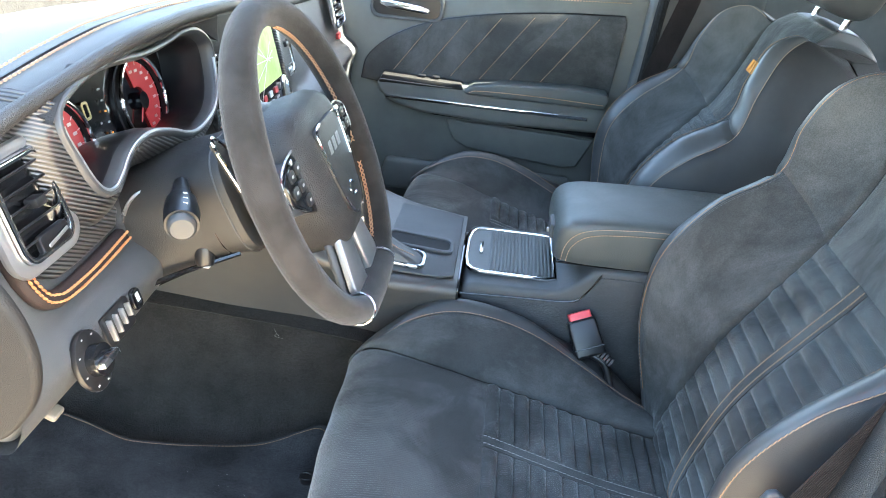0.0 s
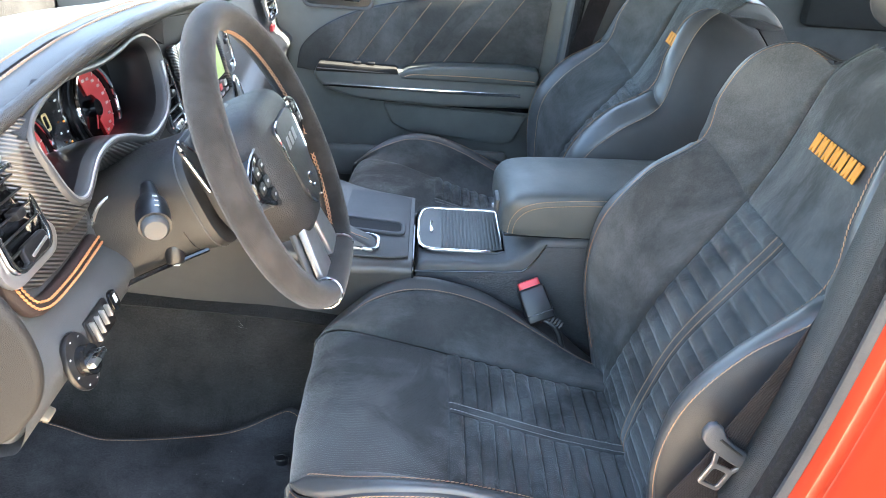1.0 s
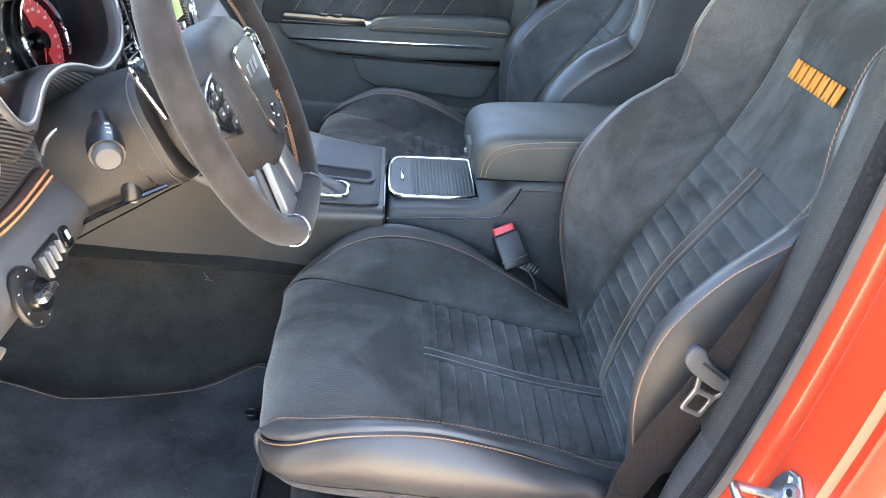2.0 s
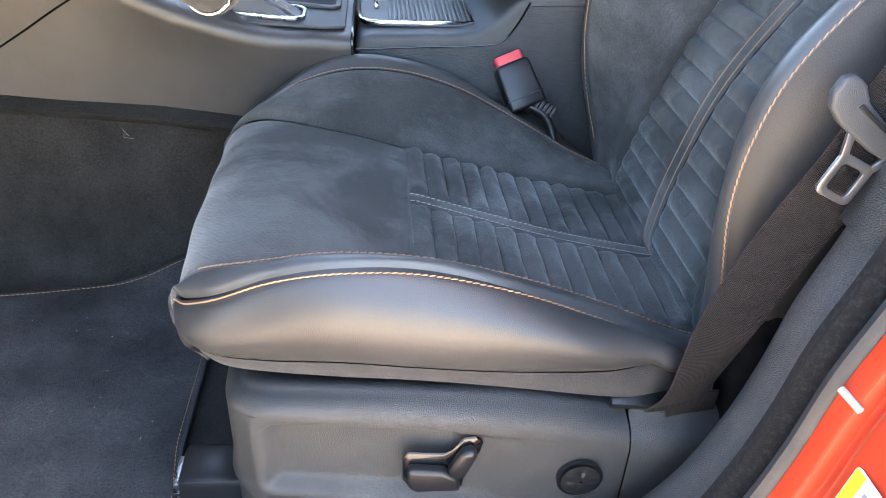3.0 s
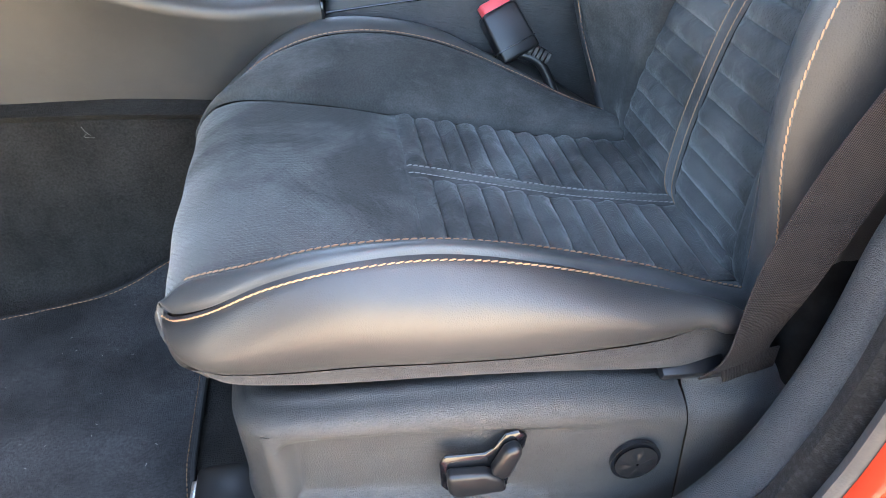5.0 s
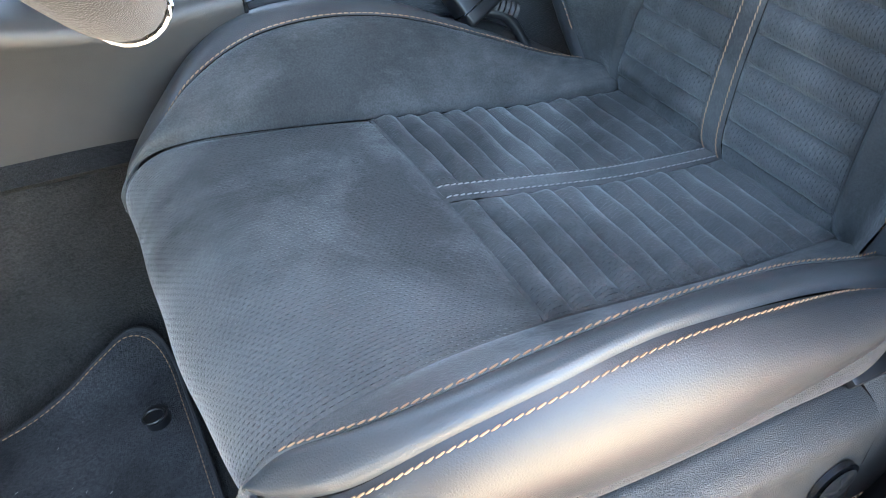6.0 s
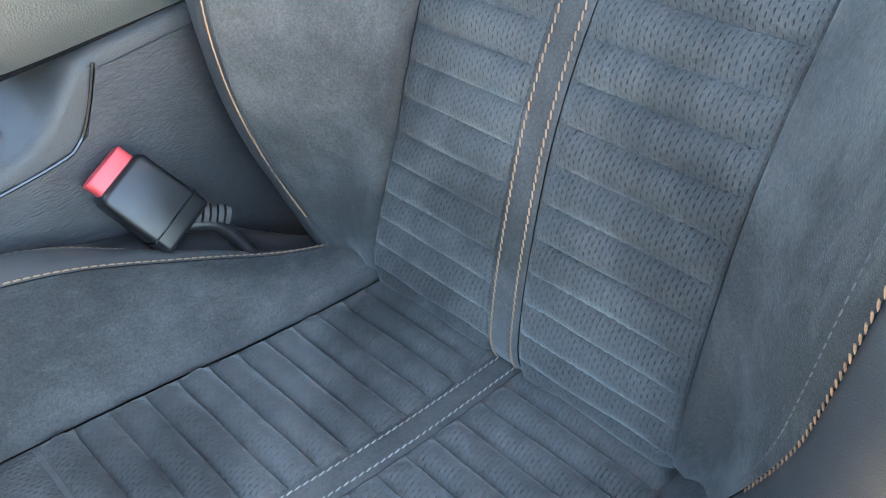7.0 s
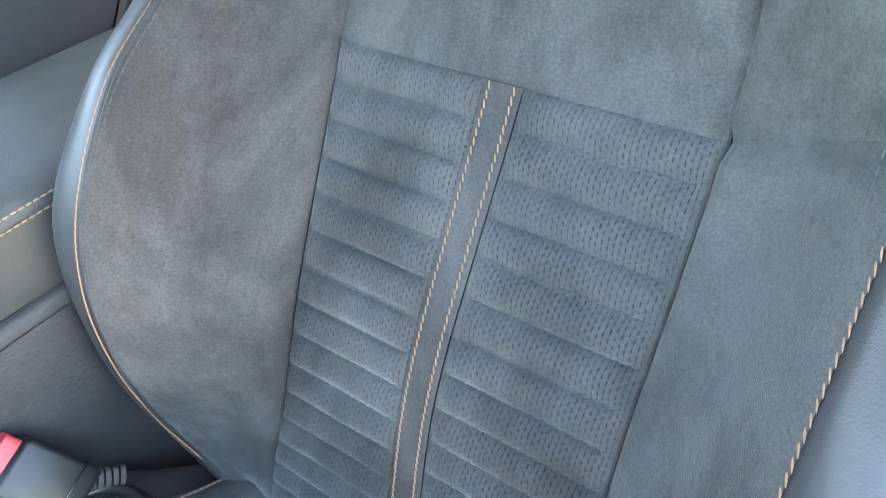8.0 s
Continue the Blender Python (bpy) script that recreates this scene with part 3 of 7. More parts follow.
part("windscreen_pillar", tube(spline([(-1.25, -0.34, 1.0), (-0.85, -0.30, 1.2), (-0.4, -0.24, 1.38)], 14), 0.035, 8), soft_plastic, car_body)

# the driver's door, swung wide open beside the dashboard
open_door = thing("door_2", (-0.98, -0.55, 0.4), "orange-red driver's door swung wide open, charcoal inside", "door", kind="structure")
DO = frame_of((-0.96, -0.53, 0), (0.0, -1.0, 0), (0, 0, 1))
door_shape = spline([(0.0, 0.34, 0), (0.0, 0.62, 0), (0.02, 0.95, 0), (0.10, 1.0, 0), (0.6, 1.03, 0), (1.02, 1.05, 0), (1.09, 0.95, 0), (1.07, 0.62, 0), (0.98, 0.38, 0), (0.9, 0.32, 0), (0.4, 0.31, 0), (0.08, 0.31, 0)], 60, closed=True)[:, :2]
part("door_skin", prism([tuple(p) for p in door_shape], 0.05, DO @ Matrix.Translation((0, 0, 0.06)), 0.015, 3), paint, open_door)
part("door_panel", prism([(0.54 + (p[0] - 0.54) * 1.03, 0.66 + (p[1] - 0.66) * 1.03) for p in door_shape], 0.07, DO @ Matrix.Translation((0, 0, -0.008)), 0.02, 3), door_dark, open_door, "charcoal inner door panel")
part("arm_ledge", prism([(0.16, 0.68), (0.14, 0.74), (0.5, 0.77), (0.98, 0.76), (0.98, 0.70), (0.5, 0.66)], 0.065, DO @ Matrix.Translation((0, 0, -0.07)), 0.02, 3), door_dark, open_door)

# carpet over floor pan, toe board and tunnel
floor_rows = []
for x, z in ((1.2, FLOOR), (0.4, FLOOR), (-0.2, FLOOR), (-0.6, FLOOR), (-0.85, FLOOR + 0.01), (-1.0, FLOOR + 0.06), (-1.12, FLOOR + 0.18), (-1.22, FLOOR + 0.36), (-1.26, FLOOR + 0.5)):
    edge = float(np.interp(-x, (0.25, 0.336, 0.38, 0.45, 0.55, 0.64, 0.72, 0.90), (0.268, 0.259, 0.257, 0.2535, 0.2455, 0.234, 0.2265, 0.221)))
    crest = max(z + 0.02, float(np.interp(-x, (0.336, 0.40, 0.475, 0.52, 0.58, 0.64, 0.70, 0.82), (0.493, 0.503, 0.518, 0.530, 0.544, 0.558, 0.567, 0.573))))
    row = [(x, -0.33, z + 0.05), (x, -0.30, z + 0.012), (x, -0.27, z), (x, -0.1, z), (x, 0.06, z), (x, 0.15, z + 0.002), (x, edge - 0.022, z + 0.022), (x, edge - 0.013, z + (crest - z) * 0.42), (x, edge - 0.006, z + (crest - z) * 0.75), (x, edge + 0.001, crest), (x, edge + 0.012, crest + 0.004)]
    row += [(q[0], 0.76 - q[1], q[2]) for q in row[::-1][:-3]] + [(x, 1.06, z), (x, 1.1, z + 0.06)]
    floor_rows.append(spline(row, 70))
lines = [spline(np.array(floor_rows)[:, j], 50) for j in range(70)]
part("floor", grid_mesh(np.stack(lines, 1)), carpet)
tagged(bpy.data.objects["floor"], "black carpet over the car floor and tunnel", "floor", kind="structure")
bpy.data.objects["floor"].modifiers.new("thickness", "SOLIDIFY").thickness = -0.012


# ---- floor mat ----
def drop(x):
    """Height of the carpet along the footwell."""
    return float(np.interp(-x, (0.6, 0.85, 1.0, 1.12, 1.22), (FLOOR, FLOOR + 0.01, FLOOR + 0.06, FLOOR + 0.18, FLOOR + 0.36)))


def floor_mat(dy):
    mat = thing("floor_mat", (-0.7, dy, FLOOR), "charcoal carpet floor mat with a stitched edge", "floor mat", "front floor mats")
    outline = np.array([(-0.506, -0.245, 0), (-0.507, -0.12, 0), (-0.507, 0.0, 0), (-0.508, 0.11, 0), (-0.512, 0.185, 0), (-0.535, 0.207, 0), (-0.57, 0.197, 0), (-0.62, 0.176, 0), (-0.70, 0.154, 0), (-0.78, 0.138, 0), (-0.86, 0.131, 0), (-0.93, 0.135, 0), (-0.985, 0.125, 0), (-1.0, 0.06, 0), (-0.99, -0.08, 0), (-0.955, -0.20, 0), (-0.80, -0.25, 0), (-0.64, -0.265, 0)])
    e = spline(outline, 110, closed=True)
    mid = e.mean(0)
    rings = []
    for k in np.linspace(0.0005, 1, 12):
        p = mid + (e - mid) * k
        p[:, 2] = [drop(x) + 0.012 + 0.7 * max(0.0, y - 0.165) + 0.002 * math.sin(9 * x + 13 * y) for x, y in p[:, :2]]
        rings.append(p)
    low = e.copy()
    low[:, 2] = [drop(x) + 0.001 for x in e[:, 0]]
    g = np.stack(rings + [low], 1) + np.array((0, dy, 0))
    part("mat_body", grid_mesh(g, close_u=True), mat_pile, mat)
    hem = e.copy()
    hem[:, 2] = [drop(x) + 0.0125 + 0.7 * max(0.0, y - 0.165) for x, y in e[:, :2]]
    part("hem", tube(hem + np.array((0, dy, 0)), 0.0022, 6, closed=True), headliner, mat, "dark bound hem")
    inner = mid + (e - mid) * 0.972
    inner[:, 2] = [drop(x) + 0.0135 + 0.7 * max(0.0, y - 0.165) for x, y in inner[:, :2]]
    part("hem_stitching", stitches(np.vstack([inner, inner[:1]]) + np.array((0, dy, 0)), (0, 0, 1), 0.006, 0.0042, 0.0005), thread_worn, mat, "pale tan stitched line", kind="stuff")
    return mat


floor_mat(0.0)
hook = thing("mat_hook", (-0.539, 0.106, FLOOR), "small dark plastic hook that holds the floor mat", "mat hook")
part("button", tube([(-0.539, 0.106, FLOOR + 0.010), (-0.539, 0.106, FLOOR + 0.022)], 0.012, 14, up=(1, 0, 0)), dark_plastic, hook)
part("clip", tube([(-0.541 + 0.0105 * math.cos(t), 0.104 + 0.008 * math.sin(t), FLOOR + 0.0235) for t in np.linspace(0, 2 * np.pi, 24, endpoint=False)], 0.0014, 6, closed=True), dark_plastic, hook, "ring of the mat hook")


# ---- front seat ----
CUSHION_X = (0.05, -0.05, -0.12, -0.20, -0.272, -0.35, -0.415, -0.452, -0.477, -0.488, -0.478, -0.456)
CUSHION_Z = (0.478, 0.497, 0.513, 0.537, 0.559, 0.580, 0.588, 0.581, 0.562, 0.535, 0.508, 0.493)
CUSHION_SEAM_Y = (0.137, 0.138, 0.140, 0.140, 0.136, 0.130, 0.137, 0.150, 0.160, 0.165, 0.167, 0.167)
CUSHION_SEAM_Z = (0.478, 0.496, 0.510, 0.532, 0.554, 0.578, 0.588, 0.580, 0.560, 0.535, 0.509, 0.494)
CUSHION_TOP = [(0.03, 0.180, 0.490), (-0.05, 0.187, 0.522), (-0.12, 0.196, 0.560), (-0.20, 0.207, 0.600), (-0.272, 0.213, 0.620), (-0.34, 0.214, 0.622), (-0.40, 0.195, 0.610), (-0.444, 0.165, 0.588), (-0.468, 0.166, 0.564), (-0.482, 0.171, 0.538), (-0.476, 0.172, 0.512), (-0.454, 0.171, 0.497)]
CUSHION_WELT = [(0.03, 0.186, 0.47), (-0.05, 0.193, 0.51), (-0.12, 0.212, 0.555), (-0.20, 0.237, 0.604), (-0.272, 0.245, 0.625), (-0.333, 0.248, 0.630), (-0.385, 0.240, 0.615), (-0.43, 0.219, 0.588), (-0.466, 0.190, 0.563), (-0.479, 0.184, 0.542), (-0.474, 0.184, 0.517), (-0.453, 0.180, 0.500)]
CUSHION_LOW = [(0.03, 0.196, 0.468), (-0.05, 0.234, 0.503), (-0.12, 0.264, 0.536), (-0.20, 0.260, 0.543), (-0.272, 0.258, 0.547), (-0.333, 0.25, 0.544), (-0.385, 0.235, 0.536), (-0.43, 0.215, 0.524), (-0.455, 0.200, 0.517), (-0.462, 0.194, 0.512), (-0.460, 0.189, 0.506), (-0.450, 0.184, 0.500)]
CUSHION_HEM = [(0.03, 0.2, 0.46), (-0.05, 0.234, 0.488), (-0.12, 0.256, 0.510), (-0.2, 0.252, 0.520), (-0.272, 0.25, 0.527), (-0.333, 0.243, 0.524), (-0.385, 0.23, 0.517), (-0.424, 0.21, 0.511), (-0.453, 0.2005, 0.5145), (-0.461, 0.193, 0.5105), (-0.459, 0.188, 0.505), (-0.449, 0.183, 0.499)]
CUSHION_SEAM_X_OUT = (0.05, -0.05, -0.12, -0.20, -0.272, -0.35, -0.413, -0.450, -0.470, -0.4755, -0.465, -0.444)
CUSHION_SEAM_Y_OUT = (0.137, 0.138, 0.139, 0.141, 0.147, 0.158, 0.168, 0.173, 0.169, 0.166, 0.166, 0.166)
CUSHION_SEAM_Z_OUT = (0.478, 0.496, 0.510, 0.532, 0.556, 0.580, 0.589, 0.583, 0.561, 0.536, 0.509, 0.494)
CUSHION_TOP_OUT = [(0.02, -0.178, 0.497), (-0.05, -0.190, 0.530), (-0.12, -0.193, 0.562), (-0.20, -0.206, 0.598), (-0.272, -0.215, 0.621), (-0.34, -0.214, 0.625), (-0.40, -0.200, 0.609), (-0.448, -0.177, 0.588), (-0.467, -0.171, 0.572), (-0.477, -0.170, 0.560), (-0.475, -0.168, 0.522), (-0.450, -0.167, 0.499)]
CUSHION_WELT_OUT = [(0.010, -0.198, 0.503), (-0.05, -0.226, 0.534), (-0.12, -0.226, 0.568), (-0.20, -0.237, 0.608), (-0.272, -0.241, 0.629), (-0.333, -0.243, 0.632), (-0.385, -0.234, 0.618), (-0.43, -0.218, 0.592), (-0.461, -0.193, 0.570), (-0.476, -0.173, 0.559), (-0.473, -0.173, 0.525), (-0.450, -0.172, 0.502)]
CUSHION_LOW_OUT = [(0.010, -0.199, 0.502), (-0.05, -0.229, 0.530), (-0.075, -0.239, 0.536), (-0.12, -0.256, 0.539), (-0.20, -0.260, 0.543), (-0.272, -0.260, 0.549), (-0.333, -0.253, 0.550), (-0.385, -0.240, 0.542), (-0.43, -0.226, 0.536), (-0.449, -0.212, 0.533), (-0.457, -0.197, 0.527), (-0.458, -0.183, 0.514), (-0.447, -0.175, 0.501)]
CUSHION_HEM_OUT = [(0.010, -0.200, 0.470), (-0.05, -0.238, 0.493), (-0.075, -0.245, 0.500), (-0.12, -0.254, 0.510), (-0.20, -0.252, 0.520), (-0.272, -0.250, 0.528), (-0.333, -0.244, 0.528), (-0.385, -0.232, 0.524), (-0.424, -0.216, 0.518), (-0.442, -0.208, 0.524), (-0.454, -0.195, 0.524), (-0.456, -0.181, 0.512), (-0.446, -0.174, 0.500)]
BACK_X = (0.016, -0.006, -0.002, 0.012, 0.030, 0.055, 0.098, 0.140, 0.168, 0.188, 0.207, 0.245)
BACK_Z = (0.462, 0.503, 0.555, 0.615, 0.672, 0.722, 0.788, 0.853, 0.92, 0.99, 1.05, 1.085)
BACK_SEAM_Y = (0.136, 0.138, 0.128, 0.116, 0.111, 0.113, 0.120, 0.127, 0.125, 0.122, 0.118, 0.112)
BACK_SEAM_Y_OUT = (0.134, 0.135, 0.134, 0.132, 0.131, 0.131, 0.131, 0.129, 0.127, 0.124, 0.120, 0.113)
BACK_TOP = [(-0.012, 0.172, 0.49), (-0.026, 0.190, 0.55), (-0.042, 0.197, 0.61), (-0.052, 0.199, 0.675), (-0.050, 0.199, 0.74), (-0.030, 0.199, 0.80), (0.016, 0.199, 0.863), (0.086, 0.198, 0.918), (0.098, 0.195, 0.985), (0.122, 0.176, 1.046), (0.168, 0.158, 1.071), (0.211, 0.1185, 1.053)]
BACK_WELT = [(-0.002, 0.20, 0.48), (-0.014, 0.228, 0.54), (-0.026, 0.242, 0.605), (-0.034, 0.247, 0.67), (-0.032, 0.249, 0.735), (-0.012, 0.250, 0.79), (0.034, 0.250, 0.842), (0.096, 0.246, 0.895), (0.114, 0.230, 0.968), (0.140, 0.206, 1.036), (0.182, 0.172, 1.068), (0.220, 0.128, 1.058)]
BACK_SIDE = [(0.04, 0.20, 0.47), (0.045, 0.235, 0.54), (0.06, 0.25, 0.605), (0.09, 0.26, 0.67), (0.135, 0.264, 0.735), (0.18, 0.264, 0.79), (0.21, 0.262, 0.842), (0.24, 0.258, 0.9), (0.26, 0.252, 0.95), (0.272, 0.238, 0.992), (0.276, 0.214, 1.024), (0.268, 0.165, 1.047)]


def side_of(rail, s):
    return [(x, y * s, z) for x, y, z in rail]


BACK_TOP_OUT = [(-0.010, -0.165, 0.49), (-0.020, -0.184, 0.55), (-0.030, -0.199, 0.61), (-0.036, -0.205, 0.66), (-0.039, -0.209, 0.718), (-0.026, -0.211, 0.768), (0.012, -0.212, 0.825), (0.086, -0.212, 0.905), (0.098, -0.200, 0.980), (0.122, -0.180, 1.046), (0.168, -0.158, 1.071), (0.211, -0.1185, 1.053)]
BACK_WELT_OUT = [(-0.005, -0.195, 0.48), (-0.028, -0.228, 0.545), (-0.044, -0.246, 0.61), (-0.056, -0.25, 0.68), (-0.054, -0.252, 0.735), (-0.036, -0.252, 0.79), (0.008, -0.252, 0.848), (0.075, -0.25, 0.90), (0.106, -0.238, 0.968), (0.140, -0.208, 1.036), (0.182, -0.172, 1.068), (0.220, -0.128, 1.058)]


def groove(d, width, depth):
    return -depth * np.exp(-(d / width) ** 2)


PANEL = {}


def rib_seams(g, nrm, pitch, s_cut=3):
    """Small light stitches along every seam between two ribs."""
    au = PANEL["along"]
    rows = []
    count = max(1, round(float(au[-1]) / pitch))
    for k in range(1, count):
        i = int(np.argmin(np.abs(au - au[-1] * k / count)))
        rows.append(stitches(g[i, s_cut:-s_cut] + nrm[i, s_cut:-s_cut] * 0.0002, nrm[i, s_cut:-s_cut], 0.0036, 0.0023, 0.00042, 0.0002, slant=0.5))
    return join(*rows)


def panel(mid, seam, u0, u1, s0, s1, nu, ns, towards, shape=None, other=None):
    """Part of a seat's middle: along it from u0 to u1 (stations), across it from s0 to s1 (-1 and 1 are the seams)."""
    n = 600
    full_mid, full_seam = spline(mid, n), spline(seam, n)
    idx = np.linspace(u0, u1, nu) / (len(mid) - 1) * (n - 1)
    pick = lambda line: np.stack([np.interp(idx, np.arange(n), line[:, k]) for k in range(3)], 1)
    m, e = pick(full_mid), pick(full_seam)
    e_out = pick(spline(other, n)) * np.array((1, -1, 1)) if other else e
    s = np.linspace(s0, s1, ns)
    g = np.zeros((nu, ns, 3))
    for j, sj in enumerate(s):
        w = abs(sj) ** 2
        rim_j = e if sj >= 0 else e_out
        g[:, j] = m * (1 - w) + rim_j * w
        g[:, j, 1] = rim_j[:, 1] * sj
    nrm = normals_of(g, towards)
    au = np.r_[0, np.cumsum(np.linalg.norm(np.diff(m, axis=0), axis=1))]
    half = e[:, 1:2]
    PANEL["along"] = au
    if shape is not None:
        du = np.minimum(au, au[-1] - au)[:, None]
        dv = np.minimum(s - s0, s1 - s)[None, :] * half
        g = g + nrm * shape(au[:, None], s[None, :] * half, du, dv)[..., None]
    return g, nrm


def ribs(pitch, height, fade=0.0, wobble=0.0, puff=0.5, end_seam=True):
    """Padded channels across the panel, with drawn-in seams between them and at the rim."""
    def shape(a, y, du, dv):
        count = max(1, round(float(a.max()) / pitch))
        ph = a / a.max() * count + wobble * np.sin(y * 35 + a * 9)
        pad = np.abs(np.sin(np.pi * ph)) ** puff
        amount = height * (1 - fade * (a / a.max()))
        lump = 1 + 0.09 * np.sin(a * 61 + y * 47) + 0.06 * np.sin(a * 143 - y * 90)
        pucker = 0.0007 * np.cos(np.pi * ph) ** 8 * np.sin(y * 900)
        edge = groove(du, 0.003, 0.002) if end_seam else 0.0
        return (amount * (pad * lump - 0.5) + pucker) * (1 - np.exp(-(dv / 0.0045) ** 2)) + groove(dv, 0.002, 0.0012) + edge
    return shape


def plain(depth=0.0028, width=0.004, lump=0.0012):
    def shape(a, y, du, dv):
        return groove(dv, width, depth) + groove(du, width, depth * 0.7) + lump * np.sin(a * 37 + y * 23) * np.sin(y * 41 - a * 13)
    return shape


def strip(rail_a, rail_b, nu, nv, swell, towards, u0=0.0, u1=1.0, depth=0.0024, lump=0.0012, extra=None, join_ends=(1, 1), puff=0.0):
    """A cushion panel between two rails that swells by a vector and is drawn in at its seams."""
    a, b = spline(rail_a, 400), spline(rail_b, 400)
    idx = np.linspace(u0, u1, nu) * 399
    pick = lambda line: np.stack([np.interp(idx, np.arange(400), line[:, k]) for k in range(3)], 1)
    a, b = pick(a), pick(b)
    w = np.linspace(0, 1, nv)
    g = a[:, None] * (1 - w)[None, :, None] + b[:, None] * w[None, :, None]
    ramp = np.ones(nu)
    g = g + (4 * w * (1 - w))[None, :, None] * np.array(swell)[None, None] * ramp[:, None, None]
    nrm = normals_of(g, towards)
    wide = np.linalg.norm(b - a, axis=1)[:, None]
    d0, d1 = w[None] * wide, (1 - w)[None] * wide
    along = np.r_[0, np.cumsum(np.linalg.norm(np.diff(a, axis=0), axis=1))][:, None]
    off = groove(d0, 0.004, depth * join_ends[0]) + groove(d1, 0.004, depth * join_ends[1]) + lump * np.sin(along * 33 + d0 * 29) * np.sin(d0 * 45 - along * 11) * np.minimum(1, np.minimum(d0, d1) / 0.02)
    off = off + puff * np.exp(-d0 / 0.045) * (1 - np.exp(-(d0 / 0.006) ** 2))
    if extra is not None:
        off = off + extra(np.linspace(u0, u1, nu)[:, None], w[None], along, d0)
    return g + nrm * off[..., None], nrm


def seam_line(rail, n=160, u0=0.0, u1=1.0):
    p = spline(rail, 400)
    idx = np.linspace(u0, u1, n) * 399
    return np.stack([np.interp(idx, np.arange(400), p[:, k]) for k in range(3)], 1)


def front_seat(at, recline=0.0, thread=None, thread_name="orange thread"):
    seat = thing("front_seat", at, "black suede and leather bucket seat with orange stitching", "car seat", "front seats")
    mid = list(zip(CUSHION_X, (0.0,) * 12, CUSHION_Z))
    seam = list(zip(CUSHION_X, CUSHION_SEAM_Y, CUSHION_SEAM_Z))
    seam_out = list(zip(CUSHION_SEAM_X_OUT, [-y for y in CUSHION_SEAM_Y_OUT], CUSHION_SEAM_Z_OUT))
    up = (0, 0, 1)
    stripe = 0.082
    # cushion middle
    g, _ = panel(mid, seam, 4, 11, -1, 1, 110, 60, up, plain(), seam_out)
    front = part("cushion_front_panel", grid_mesh(g), suede_perforated, seat, "smooth finely perforated suede")
    for s0, s1 in ((-1, -stripe), (stripe, 1)):
        g, n_r = panel(mid, seam, 0, 4, s0, s1, 230, 44, up, ribs(0.0240, 0.0108, 0.0, 0.006, 0.5, False), seam_out)
        ribbed = part("cushion_ribbed_panel", grid_mesh(g), suede_perforated, seat, "perforated suede sewn in padded ribs")
        part("rib_stitching", rib_seams(g, n_r, 0.0240), thread_seam, ribbed, kind="stuff")
    g, n_s = panel(mid, seam, 0.35, 4, -stripe, stripe, 60, 7, up, plain(0.0015, 0.002, 0.0))
    g = g + n_s * 0.001
    centre = part("cushion_centre_stripe", grid_mesh(g), suede, seat)
    for j in (1, -2):
        part("stripe_stitching", stitches(g[:, j] + n_s[:, j] * 0.0005, n_s[:, j], 0.0058, 0.0046, 0.0005, slant=0.2), thread_grey, centre, kind="stuff")
    g, n_c = panel(mid, seam, 3.9, 4.1, -1, 1, 3, 40, up, None, seam_out)
    part("seam_cord", tube(g[1] - n_c[1] * 0.0034, 0.0026, 6), suede, seat)
    # cushion bolsters
    for s in (-1, 1):
        top, welt, low, hem = (CUSHION_TOP, CUSHION_WELT, CUSHION_LOW, CUSHION_HEM) if s > 0 else (CUSHION_TOP_OUT, CUSHION_WELT_OUT, CUSHION_LOW_OUT, CUSHION_HEM_OUT)
        seam_s = seam if s > 0 else seam_out
        g, nb = strip(seam_s, top, 130, 18, (0, -0.004 * s, 0.006) if s > 0 else (0, -0.006, -0.006), (0, -s, 1), puff=0.005 if s > 0 else 0.0, join_ends=(1, 1 if s > 0 else 0.3))
        part("cushion_bolster", grid_mesh(g), suede, seat, "suede side bolster")
        part("seam_cord", tube(seam_line(seam_s, 90) - np.array((0, 0, 0.0046)), 0.0024, 6), suede, seat)
        g, nw = strip(top, welt, 130, 14, (0, 0.002 * s, 0.006), (0, 0.3 * s, 1), depth=0.0032, join_ends=(0.3, 1))
        roll = part("bolster_roll", grid_mesh(g), leather, seat, "black leather bolster roll")
        a = seam_line(top, 200, 0.0, 0.645)
        part("bolster_stitching", stitches(a + np.array((0, 0, 0.001)), (0, 0.3 * s, 1), 0.0058, 0.0048, 0.00064, slant=0.2), (thread or thread_orange) if s < 0 else thread_tan, roll, thread_name if s < 0 else "pale tan thread", kind="stuff")
        g, ns = strip(welt, low, 130, 22, (0, 0.016 * s, 0.004), (0, s, 0), depth=0.0030, join_ends=(1, 0.5), lump=0.0006, extra=lambda u, w, along, d: 0.012 * np.exp(-(((u - 0.14) / 0.08) ** 2)) * 4 * w * (1 - w))
        part("cushion_side", grid_mesh(g), side_leather, seat, "smooth black leather side")
        first, last = (8, 95) if s > 0 else (10, 106)
        part("welt_stitching", stitches(g[first:last, 1] + ns[first:last, 1] * 0.0004, ns[first:last, 1], 0.0056, 0.0050, 0.00064, slant=0.2), (thread or thread_orange) if s < 0 else thread_tan, roll, thread_name if s < 0 else "pale tan thread", kind="stuff")
        g, _ = strip(low, hem, 130, 6, (0, 0.003 * s, 0), (0, s, 0), depth=0.001, lump=0.0004)
        part("cushion_hem", grid_mesh(g), trim_cloth, seat, "grey knitted cloth edge")
    # backrest middle
    mid = list(zip(BACK_X, (0.0,) * 12, BACK_Z))
    seam = list(zip(BACK_X, BACK_SEAM_Y, BACK_Z))
    seam_out = list(zip(BACK_X, [-y for y in BACK_SEAM_Y_OUT], BACK_Z))
